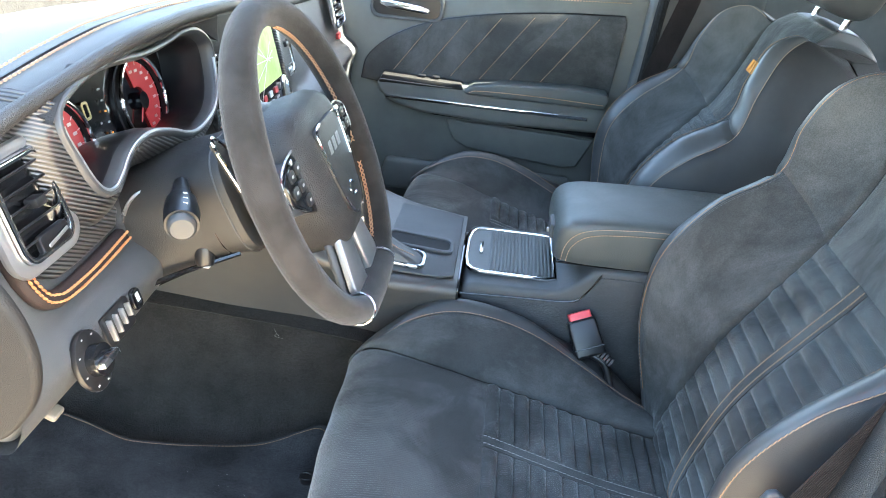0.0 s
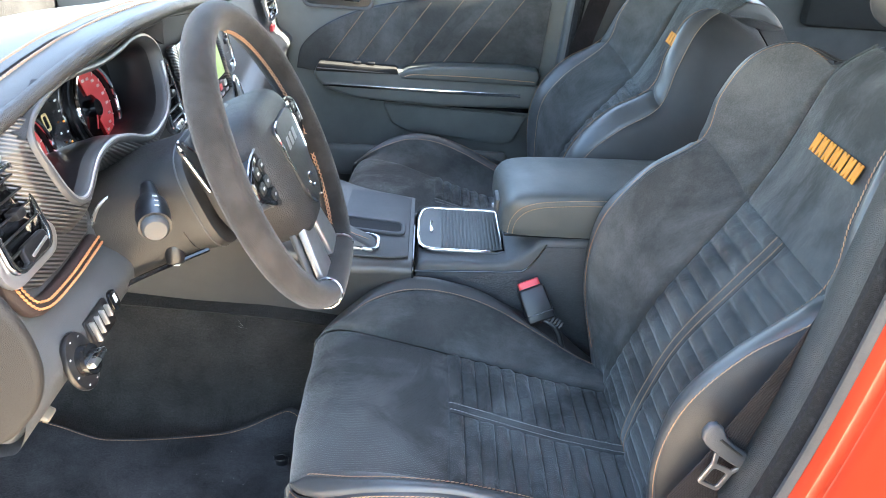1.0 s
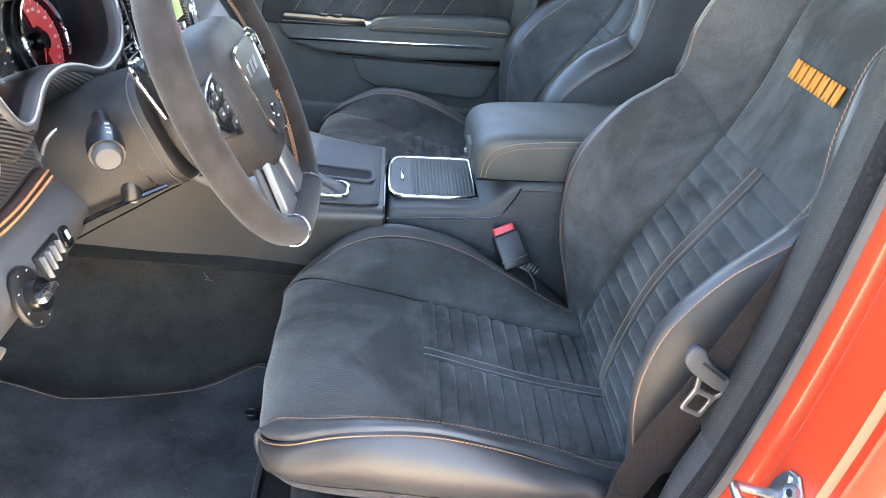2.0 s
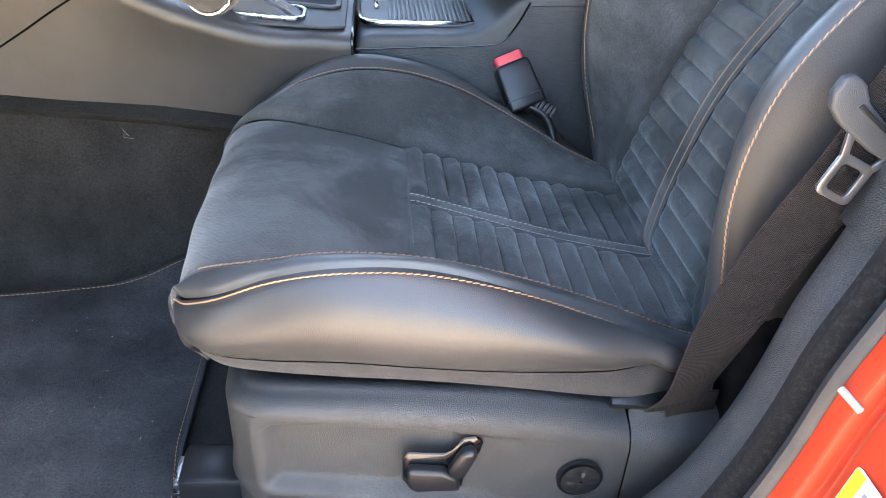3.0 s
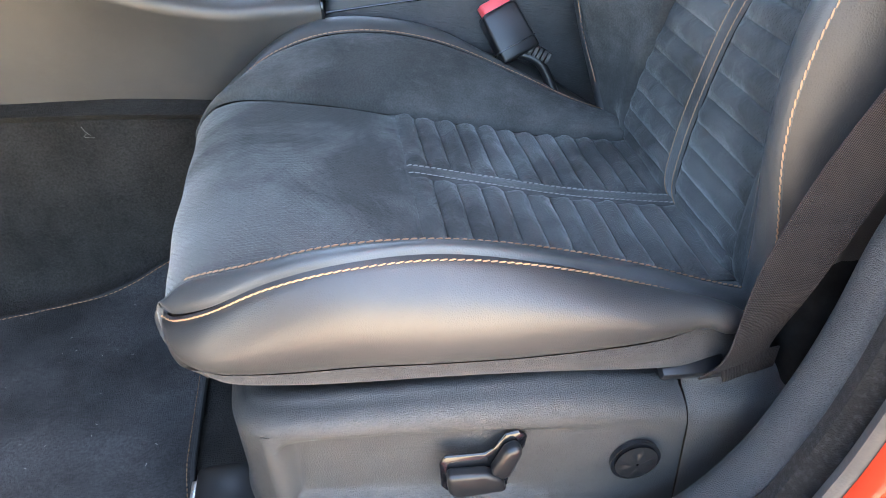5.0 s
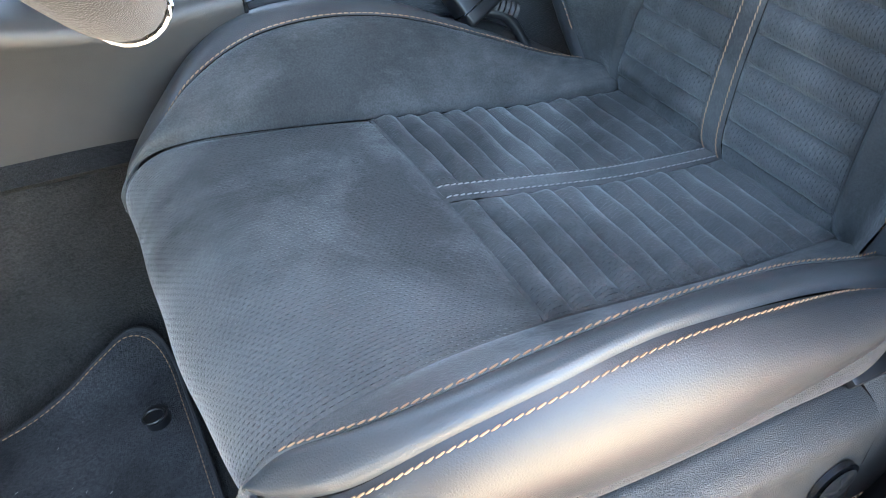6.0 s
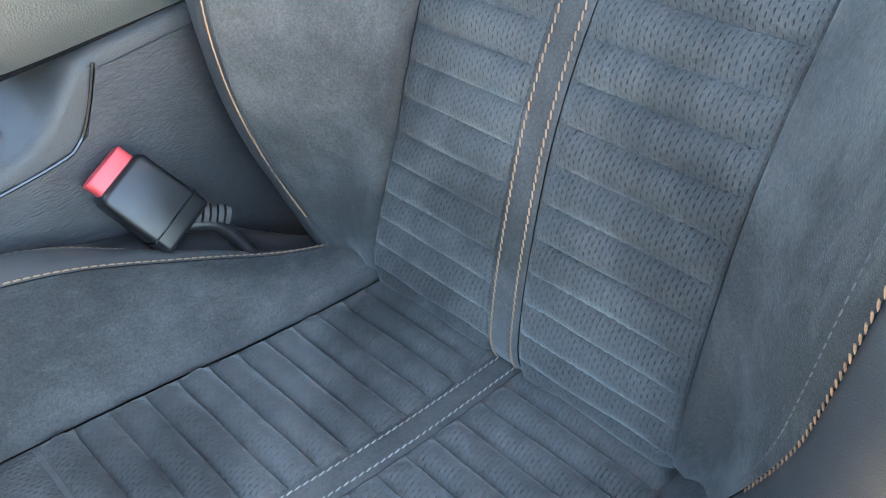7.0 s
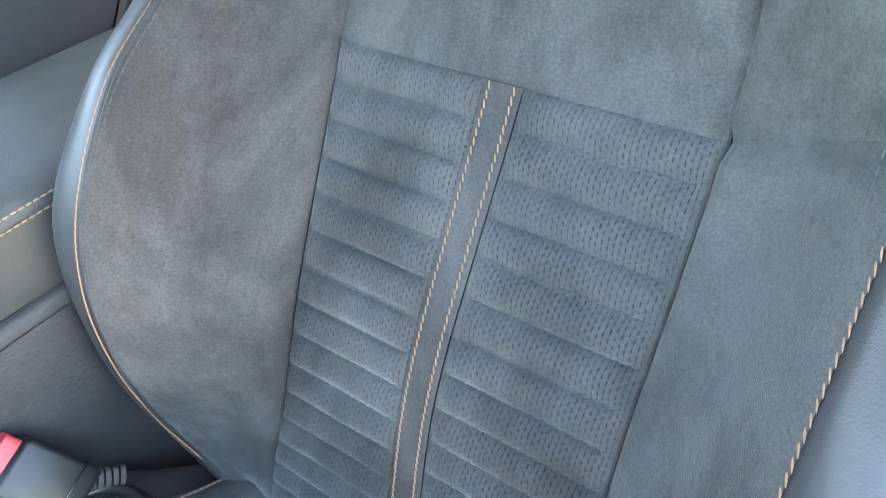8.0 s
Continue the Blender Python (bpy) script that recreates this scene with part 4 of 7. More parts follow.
    fwd = (-1, 0, 0.2)
    for s0, s1 in ((-1, -0.1), (0.1, 1)):
        g, n_r = panel(mid, seam, 0.0, 7, s0, s1, 240, 36, fwd, ribs(0.0250, 0.0082, 0.0, 0.006, 0.6, False), seam_out)
        ribbed = part("backrest_ribbed_panel", grid_mesh(g), suede_perforated, seat, "perforated suede sewn in padded ribs")
        part("rib_stitching", rib_seams(g, n_r, 0.0250), thread_seam, ribbed, kind="stuff")
    g, n_s = panel(mid, seam, 0.0, 7, -0.1, 0.1, 80, 7, fwd, plain(0.001, 0.002, 0.0), seam_out)
    g = g + n_s * 0.001
    centre = part("backrest_centre_stripe", grid_mesh(g), suede, seat)
    for j in (1, -2):
        part("stripe_stitching", stitches(g[:, j] + n_s[:, j] * 0.0005, n_s[:, j], 0.0056, 0.0052, 0.00055, slant=0.3), thread_tan, centre, "pale tan thread", kind="stuff")
    g, n_t = panel(mid, seam, 7, 11, -1, 1, 70, 50, fwd, plain(), seam_out)
    upper_panel = part("backrest_upper_panel", grid_mesh(g), suede, seat)
    for k in range(7):
        y = 0.0525 - 0.0175 * k
        cut = 0.0035 if k % 2 else -0.0035
        outline = [(-0.0066, -0.0125), (-0.002, -0.0125), (cut * 0.3, -0.006), (0.002, -0.0125), (0.0066, -0.0125), (0.0066, 0.0125), (0.002, 0.0125), (-cut * 0.3, 0.007), (-0.002, 0.0125), (-0.0066, 0.0125)]
        part("embroidered_bar", prism(outline, 0.0016, frame_of((0.1765, y, 0.970), (0, -1, 0), (0.30, 0, 0.95)), 0.0003, 1), embroidery, upper_panel, "orange embroidered block")
    crest = {}
    for s in (-1, 1):
        side = side_of(BACK_SIDE, s)
        top, welt = (BACK_TOP, BACK_WELT) if s > 0 else (BACK_TOP_OUT, BACK_WELT_OUT)
        seam_s = seam if s > 0 else seam_out
        seam_b = list(seam_s[:10]) + [(0.200, 0.1195 * s, 1.028), (0.2105, 0.118 * s, 1.0525)]
        shoulder = lambda u, w, along, d: groove((u - 7 / 11) * 0.62, 0.0045, 0.006)
        g, _ = strip(seam_b, top, 150, 22, (0.010, 0.0, -0.004), (-1, -s, 0), extra=shoulder, puff=0.007)
        part("backrest_bolster", grid_mesh(g), suede, seat, "suede backrest bolster")
        part("backrest_seam_cord", tube(seam_line(seam_s, 90) + np.array((0.0050, 0, 0)), 0.0026, 6, up=(1, 0, 0)), suede, seat)
        g, _ = strip(top, welt, 150, 14, (-0.008, 0.004 * s, 0.002) if s > 0 else (-0.009, 0.0, 0.002), (-1, 0.5 * s, 0), extra=shoulder)
        roll_end = g[-1]
        roll = part("backrest_roll", grid_mesh(g), leather, seat, "black leather bolster roll")
        a = seam_line(top, 240, 0.08, 0.98)
        part("bolster_stitching", stitches(a + np.array((-0.0015, 0.001 * s, 0)), (-1, 0.3 * s, 0), 0.0060, 0.0056, 0.0006, slant=0.3), (thread or thread_orange) if s < 0 else thread_worn, roll, thread_name if s < 0 else "pale worn thread", kind="stuff")
        b = seam_line(welt, 240, 0.1, 0.9 if s > 0 else 0.98)
        part("welt_stitching", stitches(b + np.array((-0.001, 0.0015 * s, 0)), (-0.6, 0.8 * s, 0), 0.0060, 0.0058, 0.0006, slant=0.14), thread or thread_orange, roll, thread_name, kind="stuff")
        t2 = [tuple(np.array(p) * (0.95 if s > 0 else 0.88) + np.array(q) * (0.05 if s > 0 else 0.12)) for p, q in zip(top, seam_b)]
        c = seam_line(t2, 240, 0.1, 0.94)
        part("inner_stitching", stitches(c + np.array((-0.004, 0, 0)), (-1, -0.4 * s, 0), 0.0064, 0.0042, 0.00042), thread_seam, roll, kind="stuff")
        g, _ = strip(welt, side, 150, 16, (-0.004, 0.014 * s, 0), (0, s, 0))
        crest[s] = np.vstack([g[-1][::-1], roll_end[-2::-1], [(0.211, 0.117 * s, 1.0515), (0.226, 0.112 * s, 1.066), (0.246, 0.108 * s, 1.083)]])
        part("backrest_side", grid_mesh(g), back_leather, seat, "matt black leather side")
    # back shell and top
    ls, rs = spline(side_of(BACK_SIDE, -1), 60), spline(BACK_SIDE, 60)
    w = np.linspace(0, 1, 24)
    g = ls[:, None] * (1 - w)[None, :, None] + rs[:, None] * w[None, :, None]
    g = g + (1 - np.abs(2 * w - 1) ** 4)[None, :, None] * np.array((0.085, 0, 0.0))
    part("back_shell", grid_mesh(g), headliner, seat, "dark moulded back shell")
    edge = np.vstack([crest[-1], [(0.247, -0.05, 1.0845), (0.247, 0.05, 1.0845)], crest[1][::-1]])
    reach = np.r_[0, np.cumsum(np.linalg.norm(np.diff(edge, axis=0), axis=1))]
    along = np.linspace(0, reach[-1], 160)
    front = np.stack([np.interp(along, reach, edge[:, k]) for k in range(3)], 1) + np.array((0.001, 0, -0.001))
    arch_y = np.clip(1 - np.abs(front[:, 1] / 0.17) ** 4, 0, 1)
    cap_rows = []
    for f in np.linspace(0, 1, 14):
        x = front[:, 0] * (1 - f) + (0.268 + 0.085 * arch_y) * f
        z = front[:, 2] * (1 - f ** 2) + 1.047 * f ** 2 + 0.010 * math.sin(math.pi * f) * arch_y
        cap_rows.append(np.stack([x, front[:, 1], z], 1))
    part("backrest_top", grid_mesh(np.stack(cap_rows, 1)), side_leather, seat, "black leather top edge")
    # head restraint
    head = part("headrest", box((0, 0, 0), (0.11, 0.25, 0.17), 0.042, 6, Matrix()), leather, seat, "black leather head restraint")
    bm = bmesh.new()
    bm.from_mesh(head.data)
    for v in bm.verts:
        v.co.x += 0.16 * v.co.y ** 2 * 4 - 0.1 * v.co.z ** 2
        v.co.y *= 1 + 0.6 * v.co.z
    bmesh.ops.transform(bm, matrix=pose(0.266, 0, 1.192, 0, 14, 0), verts=bm.verts)
    bm.to_mesh(head.data)
    bm.free()
    for y in (-0.078, 0.078):
        part("headrest_post", tube(spline([(0.262, y, 1.045), (0.270, y, 1.09), (0.285, y, 1.16)], 8), 0.0065, 12, up=(0, 1, 0)), chrome, seat, "chrome post")
        part("post_collar", tube([(0.264, y, 1.068), (0.267, y, 1.080)], 0.014, 14, up=(0, 1, 0)), dark_plastic, seat)
    # pedestal under the cushion
    part("pedestal", box((-0.20, 0.0, 0.43), (0.44, 0.38, 0.10), 0.02, 3), dark_plastic, seat)
    for y in (-0.19, 0.19):
        rail = part("seat_rail", box((-0.29, y, FLOOR + 0.028), (0.38, 0.04, 0.03), 0.004), zinc, seat, "bare steel seat rail")
        part("rail_cover", box((-0.455, y, FLOOR + 0.035), (0.07, 0.052, 0.045), 0.008), dark_plastic, rail)
        for k in range(3):
            part("rail_slot", box((-0.492, y, FLOOR + 0.022 + 0.011 * k), (0.006, 0.036, 0.005), 0.001), satin_metal, rail)
    turn = Matrix.Translation((0, 0, 0.5)) @ pose(0, 0, 0, 0, recline, 0) @ Matrix.Translation((0, 0, -0.5))
    uppers = [o for o in seat.children if o.name.startswith(("back", "head", "post"))]
    if recline:
        for o in uppers:
            for q in (o, *o.children_recursive):
                q.data.transform(turn)
    return seat


driver_seat = front_seat((-0.2, 0.0, FLOOR))
passenger_seat = front_seat((-0.2, 0.0, FLOOR), 5.2, thread_tan, "pale tan thread")
for o in passenger_seat.children_recursive:
    o.data.transform(Matrix.Diagonal((1, -1, 1, 1)))
    o.data.flip_normals()
passenger_seat.matrix_basis = Matrix.Translation((-0.22, 0.76, FLOOR - 0.018))
tagged(passenger_seat, "black suede and leather passenger bucket seat with pale stitching")


# ---- side cover of the driver's seat ----
def seat_side_cover(seat):
    T = [(-0.10, -0.215, 0.480), (-0.15, -0.222, 0.497), (-0.2, -0.225, 0.508), (-0.3, -0.225, 0.513), (-0.37, -0.212, 0.506), (-0.392, -0.200, 0.500), (-0.402, -0.180, 0.496), (-0.404, -0.13, 0.492)]
    S = [(-0.10, -0.252, 0.489), (-0.15, -0.258, 0.506), (-0.2, -0.262, 0.516), (-0.3, -0.257, 0.522), (-0.37, -0.244, 0.515), (-0.405, -0.230, 0.506), (-0.422, -0.203, 0.498), (-0.425, -0.14, 0.494)]
    M = [(-0.10, -0.273, 0.468), (-0.15, -0.277, 0.484), (-0.2, -0.279, 0.496), (-0.3, -0.275, 0.506), (-0.37, -0.264, 0.503), (-0.412, -0.248, 0.495), (-0.434, -0.212, 0.486), (-0.438, -0.14, 0.482)]
    B = [(x, y + 0.003, 0.365) for x, y, z in M]
    U = [(x, y + 0.05, 0.345) for x, y, z in M]

    def dent(u, w, along, d):
        x = np.interp(u, np.linspace(0, 1, 8), [p[0] for p in M])
        step = lambda v, soft: 1 / (1 + np.exp(np.clip(-v / soft, -40, 40)))
        inside = step(d - 0.006 - 0.010 * np.exp(-(x + 0.40) / 0.012), 0.0008) * step(x + 0.394, 0.0018) * step(0.078 - d, 0.002) * step(-0.235 - x, 0.020)
        lip = np.exp(-(((x + 0.405) / 0.008) ** 2)) * step(d - 0.004, 0.003) + np.exp(-(((d - 0.086) / 0.007) ** 2)) * step(-0.26 - x, 0.02)
        return -0.0120 * inside + 0.0030 * np.minimum(lip, 1)

    g1 = lofted([T, S, M], 190, 8, [(0, -0.004, 0.006), (0, -0.005, 0.003)])
    g2, _ = strip(M, B, 190, 80, (0, 0, 0), (0, -1, 0), depth=0.0, lump=0.0, extra=dent)
    g3 = lofted([B, U], 190, 5)
    cover = part("side_cover", join(grid_mesh(g1), grid_mesh(g2), grid_mesh(g3)), plastic, seat, "grained black plastic seat base cover")
    bm = bmesh.new()
    bm.from_mesh(cover.data)
    bmesh.ops.remove_doubles(bm, verts=bm.verts, dist=0.0004)
    bmesh.ops.recalc_face_normals(bm, faces=bm.faces)
    bm.to_mesh(cover.data)
    bm.free()
    rear = lofted([[(-0.098, -0.225, 0.493), (-0.06, -0.23, 0.488), (0.0, -0.22, 0.475)], [(-0.098, -0.252, 0.489), (-0.06, -0.255, 0.484), (0.0, -0.245, 0.47)], [(-0.098, -0.272, 0.460), (-0.06, -0.272, 0.455), (0.0, -0.262, 0.442)], [(-0.098, -0.270, 0.37), (-0.06, -0.270, 0.37), (0.0, -0.26, 0.37)]], 20, 6, [(0, -0.004, 0.006), (0, -0.005, 0.003), None])
    part("rear_cover", grid_mesh(rear), plastic, seat, "grained black plastic end cap")
    # added block that paints the shadow below the backrest, not a seat part
    part("hinge_cover", box((0.035, -0.236, 0.545), (0.10, 0.045, 0.17), 0.015, 3), gap_black, seat, "black block standing for the shade under the backrest")
    part("belt_slot", box((-0.090, -0.246, 0.502), (0.052, 0.020, 0.010), 0.003, 2, pose(0, 0, 0, 25, 6, 0)), dark_plastic, seat, "glossy black belt guide")
    face = frame_of((0, -0.2775, 0), (1, 0, 0), (0, 0, 1))
    plate_lo = [(-0.287, 0.474), (-0.283, 0.481), (-0.254, 0.478), (-0.248, 0.482), (-0.239, 0.495), (-0.229, 0.496), (-0.223, 0.490), (-0.225, 0.480), (-0.236, 0.456), (-0.238, 0.440), (-0.28, 0.440), (-0.287, 0.450)]
    switch = part("seat_switch", prism(plate_lo, 0.003, face, 0.0015), gloss_black, seat, "black seat adjustment switches")
    face2 = frame_of((0, -0.2803, 0), (1, 0, 0), (0, 0, 1))
    lever_h = [(-0.283, 0.471), (-0.255, 0.468), (-0.243, 0.460), (-0.240, 0.446), (-0.277, 0.446), (-0.283, 0.452)]
    lever_v = [(-0.252, 0.466), (-0.241, 0.488), (-0.232, 0.491), (-0.228, 0.485), (-0.237, 0.462), (-0.243, 0.458)]
    for pts in (lever_h, lever_v):
        part("lever", prism(pts, 0.011, face2, 0.0035, 3), dark_plastic, switch)
    ax = np.array((-0.140, -0.277, 0.445))
    knob = part("lumbar_switch", tube([ax, ax + (0, -0.004, 0)], 0.0195, 32, up=(0, 0, 1)), gloss_black, seat, "round black lumbar switch")
    a = np.linspace(0, 2 * np.pi, 40, endpoint=False)
    rr = np.linspace(0.001, 0.0165, 14)
    g = np.array([[(ax[0] + r * math.cos(t), ax[1] - 0.0045 - 0.003 * math.cos(r / 0.0165 * 1.2) + 0.0012 * math.exp(-((r - 0.010) / 0.004) ** 2) * max(0, math.cos(4 * t)) ** 2, ax[2] + r * math.sin(t)) for r in rr] for t in a])
    part("rocker", grid_mesh(g, close_u=True), dark_plastic, knob)


seat_side_cover(driver_seat)


# ---- belt, buckle and striker ----
def ribbon(path, width, across, thick=0.0016):
    p = spline(path, 90)
    w = spline(across, 90)
    w /= np.linalg.norm(w, axis=1, keepdims=True)
    d = np.gradient(p, axis=0)
    n = np.cross(d, w)
    n /= np.linalg.norm(n, axis=1, keepdims=True)
    cols = [p + w * width * f + n * o for f, o in ((-0.5, 0), (-0.49, thick / 2), (-0.3, thick / 2 + 0.0003), (0, thick / 2), (0.3, thick / 2 + 0.0003), (0.49, thick / 2), (0.5, 0), (0.49, -thick / 2), (0, -thick / 2), (-0.49, -thick / 2))]
    return grid_mesh(np.stack(cols, 1), close_v=True)


belt = thing("seat_belt", (-0.07, -0.25, 0.50), "black woven seat belt hanging beside the driver's seat", "seat belt", "seat belts")
part("lap_webbing", ribbon([(-0.060, -0.238, 0.462), (-0.060, -0.250, 0.490), (-0.056, -0.264, 0.53), (-0.047, -0.275, 0.60), (-0.030, -0.284, 0.67), (-0.008, -0.294, 0.735), (0.006, -0.296, 0.775)], 0.050, [(1, 0.0, -0.1), (1, 0.1, -0.1), (0.9, 0.35, -0.1), (0.92, 0.05, -0.34), (0.92, 0, -0.38), (0.93, 0.02, -0.36), (0.93, 0.02, -0.36)]), webbing, belt)
part("shoulder_webbing", ribbon([(-0.004, -0.297, 0.764), (0.018, -0.296, 0.815), (0.050, -0.290, 0.885), (0.085, -0.280, 0.98), (0.12, -0.268, 1.10), (0.145, -0.255, 1.22)], 0.050, [(0.86, 0.12, -0.5), (0.88, 0.15, -0.44), (0.9, 0.2, -0.4), (0.93, 0.22, -0.33), (0.93, 0.25, -0.3), (0.93, 0.3, -0.3)]), webbing, belt)
tf = frame_of((-0.022, -0.3015, 0.758), (0.90, -0.02, -0.43), (0.43, 0.06, 0.90))
tongue = part("tongue", prism([(-0.033, 0.020), (-0.033, 0.030), (-0.027, 0.035), (-0.018, 0.033), (-0.008, 0.025), (0.008, 0.020), (0.026, 0.018), (0.032, 0.010), (0.030, 0.001), (0.014, 0.001), (-0.004, 0.004), (-0.018, 0.007), (-0.028, 0.012)], 0.008, tf, 0.0028, 3), tongue_skin, belt, "grey plastic belt tongue")
part("tongue_slot", prism([(-0.014, 0.0195), (0.018, 0.0135), (0.018, 0.0165), (-0.013, 0.0225)], 0.0090, tf, 0.0006), dark_plastic, tongue)
blade = [(x + 0.0115, y - 0.0195) for x, y in rounded(0.027, 0.029, 0.005)]
hole = [(x + 0.0115, y - 0.0200) for x, y in rounded(0.016, 0.018, 0.003)]
tf2 = tf @ Matrix.Translation((0, 0, 0.0035))
part("blade", ring(blade, hole, 0.003, tf2, 0.0009), steel, tongue, "bright steel latch plate")
for arm_pts in ([(-0.0015, -0.009), (0.0035, -0.008), (-0.002, 0.006), (-0.008, 0.006)], [(0.0195, -0.008), (0.0245, -0.009), (0.031, 0.003), (0.025, 0.003)]):
    part("blade_arm", prism(arm_pts, 0.003, tf2, 0.0006), steel, tongue)
part("anchor_loop", ribbon([(-0.050, -0.256, 0.515), (-0.046, -0.252, 0.495), (-0.036, -0.240, 0.470)], 0.048, [(1, 0.1, 0), (1, 0.2, 0), (1, 0.3, 0)]), webbing, belt)
part("anchor_bracket", box((-0.006, -0.205, 0.497), (0.022, 0.004, 0.026), 0.002, 2, pose(0, 0, 0, 0, 30, 20)), steel, belt, "bare steel bracket")


def buckle(at):
    b = thing("belt_buckle", at, "black seat belt buckle with a red button beside the console", "belt buckle", "belt buckles")
    top, low = Vector((-0.135, 0.243, 0.622)), Vector((-0.113, 0.217, 0.577))
    axis = (low - top).normalized()
    m = frame_of(low, Vector((0.041, 0.008, 0.015)), -axis)
    part("housing", prism([(-0.024, -0.004), (0.024, -0.004), (0.0225, 0.052), (0.019, 0.057), (-0.019, 0.057), (-0.0225, 0.052)], 0.030, m @ Matrix.Translation((0, 0, -0.015)), 0.004, 3), dark_plastic, b)
    part("release_button", prism(rounded(0.036, 0.022, 0.005, 3), 0.020, m @ Matrix.Translation((0, 0.0555, 0)) @ pose(0, 0, 0, -90, 0, 0) @ Matrix.Translation((0, 0, -0.007)), 0.0016, 2), red_button, b, "red release button")
    part("front_button", prism(rounded(0.036, 0.018, 0.004, 3), 0.003, m @ Matrix.Translation((0, 0.0475, -0.0172)), 0.001, 2), red_button, b)
    part("ridge", box((0, 0, 0), (0.0485, 0.0016, 0.0315), 0.0005, 1, m @ Matrix.Translation((0, 0.010, 0))), gloss_black, b)
    back = Vector((0.75, -0.25, -0.40)).normalized()
    for k in range(5):
        c = low + Vector((0.010, 0.0, 0.004)) + back * (0.002 + 0.0056 * k)
        part("sleeve_ring", tube([c, c + back * 0.0038], 0.0105 - 0.0004 * k, 14, up=(0, 1, 0), flat=0.7), rubber, b, "grey rubber sleeve ring")
    part("stalk", tube(spline([low, low + back * 0.03, low + back * 0.05 + Vector((0.0, -0.01, -0.035))], 10), 0.006, 10, up=(0, 1, 0)), dark_plastic, b)
    return b


buckle((-0.113, 0.224, 0.582))

striker = thing("door_striker", (-0.008, -0.462, 0.75), "bare metal door latch striker bolted to the painted pillar", "door striker")
sf = frame_of((-0.003, -0.452, 0.752), (0.10, -0.99, 0.0), (0.21, 0.0, 0.98))
part("base_plate", prism([(-0.020, -0.018), (-0.017, 0.016), (-0.010, 0.030), (0.002, 0.034), (0.014, 0.024), (0.020, 0.004), (0.018, -0.014), (0.012, -0.034), (0.002, -0.041), (-0.010, -0.033)], 0.004, sf, 0.0016), steel, striker, "dull plated base")
leg, p1, p2 = Vector((-0.034, 0.001, 0.010)), Vector((-0.006, -0.4415, 0.753)), Vector((-0.003, -0.467, 0.746))
part("loop", tube(spline([p1 - leg * 0.1, p1 + leg * 0.5, p1 + leg * 0.96 + (p2 - p1) * 0.02, p1.lerp(p2, 0.12) + leg * 1.07, p1.lerp(p2, 0.5) + leg * 1.09, p1.lerp(p2, 0.88) + leg * 1.07, p2 + leg * 0.96 + (p1 - p2) * 0.02, p2 + leg * 0.5, p2 - leg * 0.1], 48), 0.0042, 10, up=(0, 0, 1)), zinc, striker)
for px, py in ((0.006, 0.020), (-0.002, -0.027)):
    c = sf @ Vector((px, py, 0.0035))
    head = part("bolt", tube([c, c + (sf.to_3x3() @ Vector((0, 0, 0.004)))], 0.0078, 20, up=(0, 0, 1)), zinc, striker)
    part("bolt_socket", tube([c + (sf.to_3x3() @ Vector((0, 0, 0.0035))), c + (sf.to_3x3() @ Vector((0, 0, 0.0044)))], 0.0036, 6, up=(0, 0, 1)), dark_plastic, head)
part("weld_rib", tube(spline([sf @ Vector(p) for p in ((-0.004, 0.028, 0.004), (0.008, 0.004, 0.006), (0.013, -0.016, 0.004))], 14), 0.0026, 8), zinc, striker)
label_plate = thing("tyre_label", (-0.03, -0.455, 0.62), "white information label with a yellow band on the pillar", "label")
pf = frame_of((-0.0475, -0.470, 0.588), (0.0, -1, 0.0), (0.20, 0.0, 0.98))
part("film", prism(rounded(0.075, 0.07, 0.003, 2), 0.0012, pf, 0.0003, 1), paper, label_plate)
part("yellow_band", prism([(-0.0365, -0.034), (-0.028, -0.034), (-0.028, 0.034), (-0.0365, 0.034)], 0.0006, pf @ Matrix.Translation((0, 0, 0.0011)), 0.0001, 1), mark_yellow, label_plate)
for k in range(5):
    part("print_line", prism([(-0.024, 0.024 - 0.011 * k), (0.033, 0.024 - 0.011 * k), (0.033, 0.0275 - 0.011 * k), (-0.024, 0.0275 - 0.011 * k)], 0.0005, pf @ Matrix.Translation((0, 0, 0.0011)), 0.0001, 1), mark_grey, label_plate)


# ---- centre console ----
console = thing("centre_console", (-0.2, 0.38, 0.4), "dark plastic centre console with a shutter and gear lever", "centre console")
side = frame_of((0, 0.2635, 0), (1, 0, 0), (0, 0, 1))
prof = [(-0.333, 0.42), (-0.333, 0.628), (-0.328, 0.642), (-0.318, 0.650), (-0.20, 0.652), (-0.175, 0.656), (-0.155, 0.668), (-0.125, 0.697), (-0.11, 0.702), (0.34, 0.72), (0.42, 0.70), (0.42, 0.42)]
part("rear_body", prism(prof, -0.233, side, 0.009, 3), soft_plastic, console, "charcoal plastic console body")
part("side_panel", prism([(-0.328, 0.632), (-0.16, 0.640), (-0.135, 0.648), (-0.112, 0.690), (0.3, 0.70), (0.3, 0.45), (-0.328, 0.45)], 0.0022, frame_of((0, 0.2634, 0), (1, 0, 0), (0, 0, 1)), 0.0012, 2), side_grain, console, "grained lower side panel")
rings = []
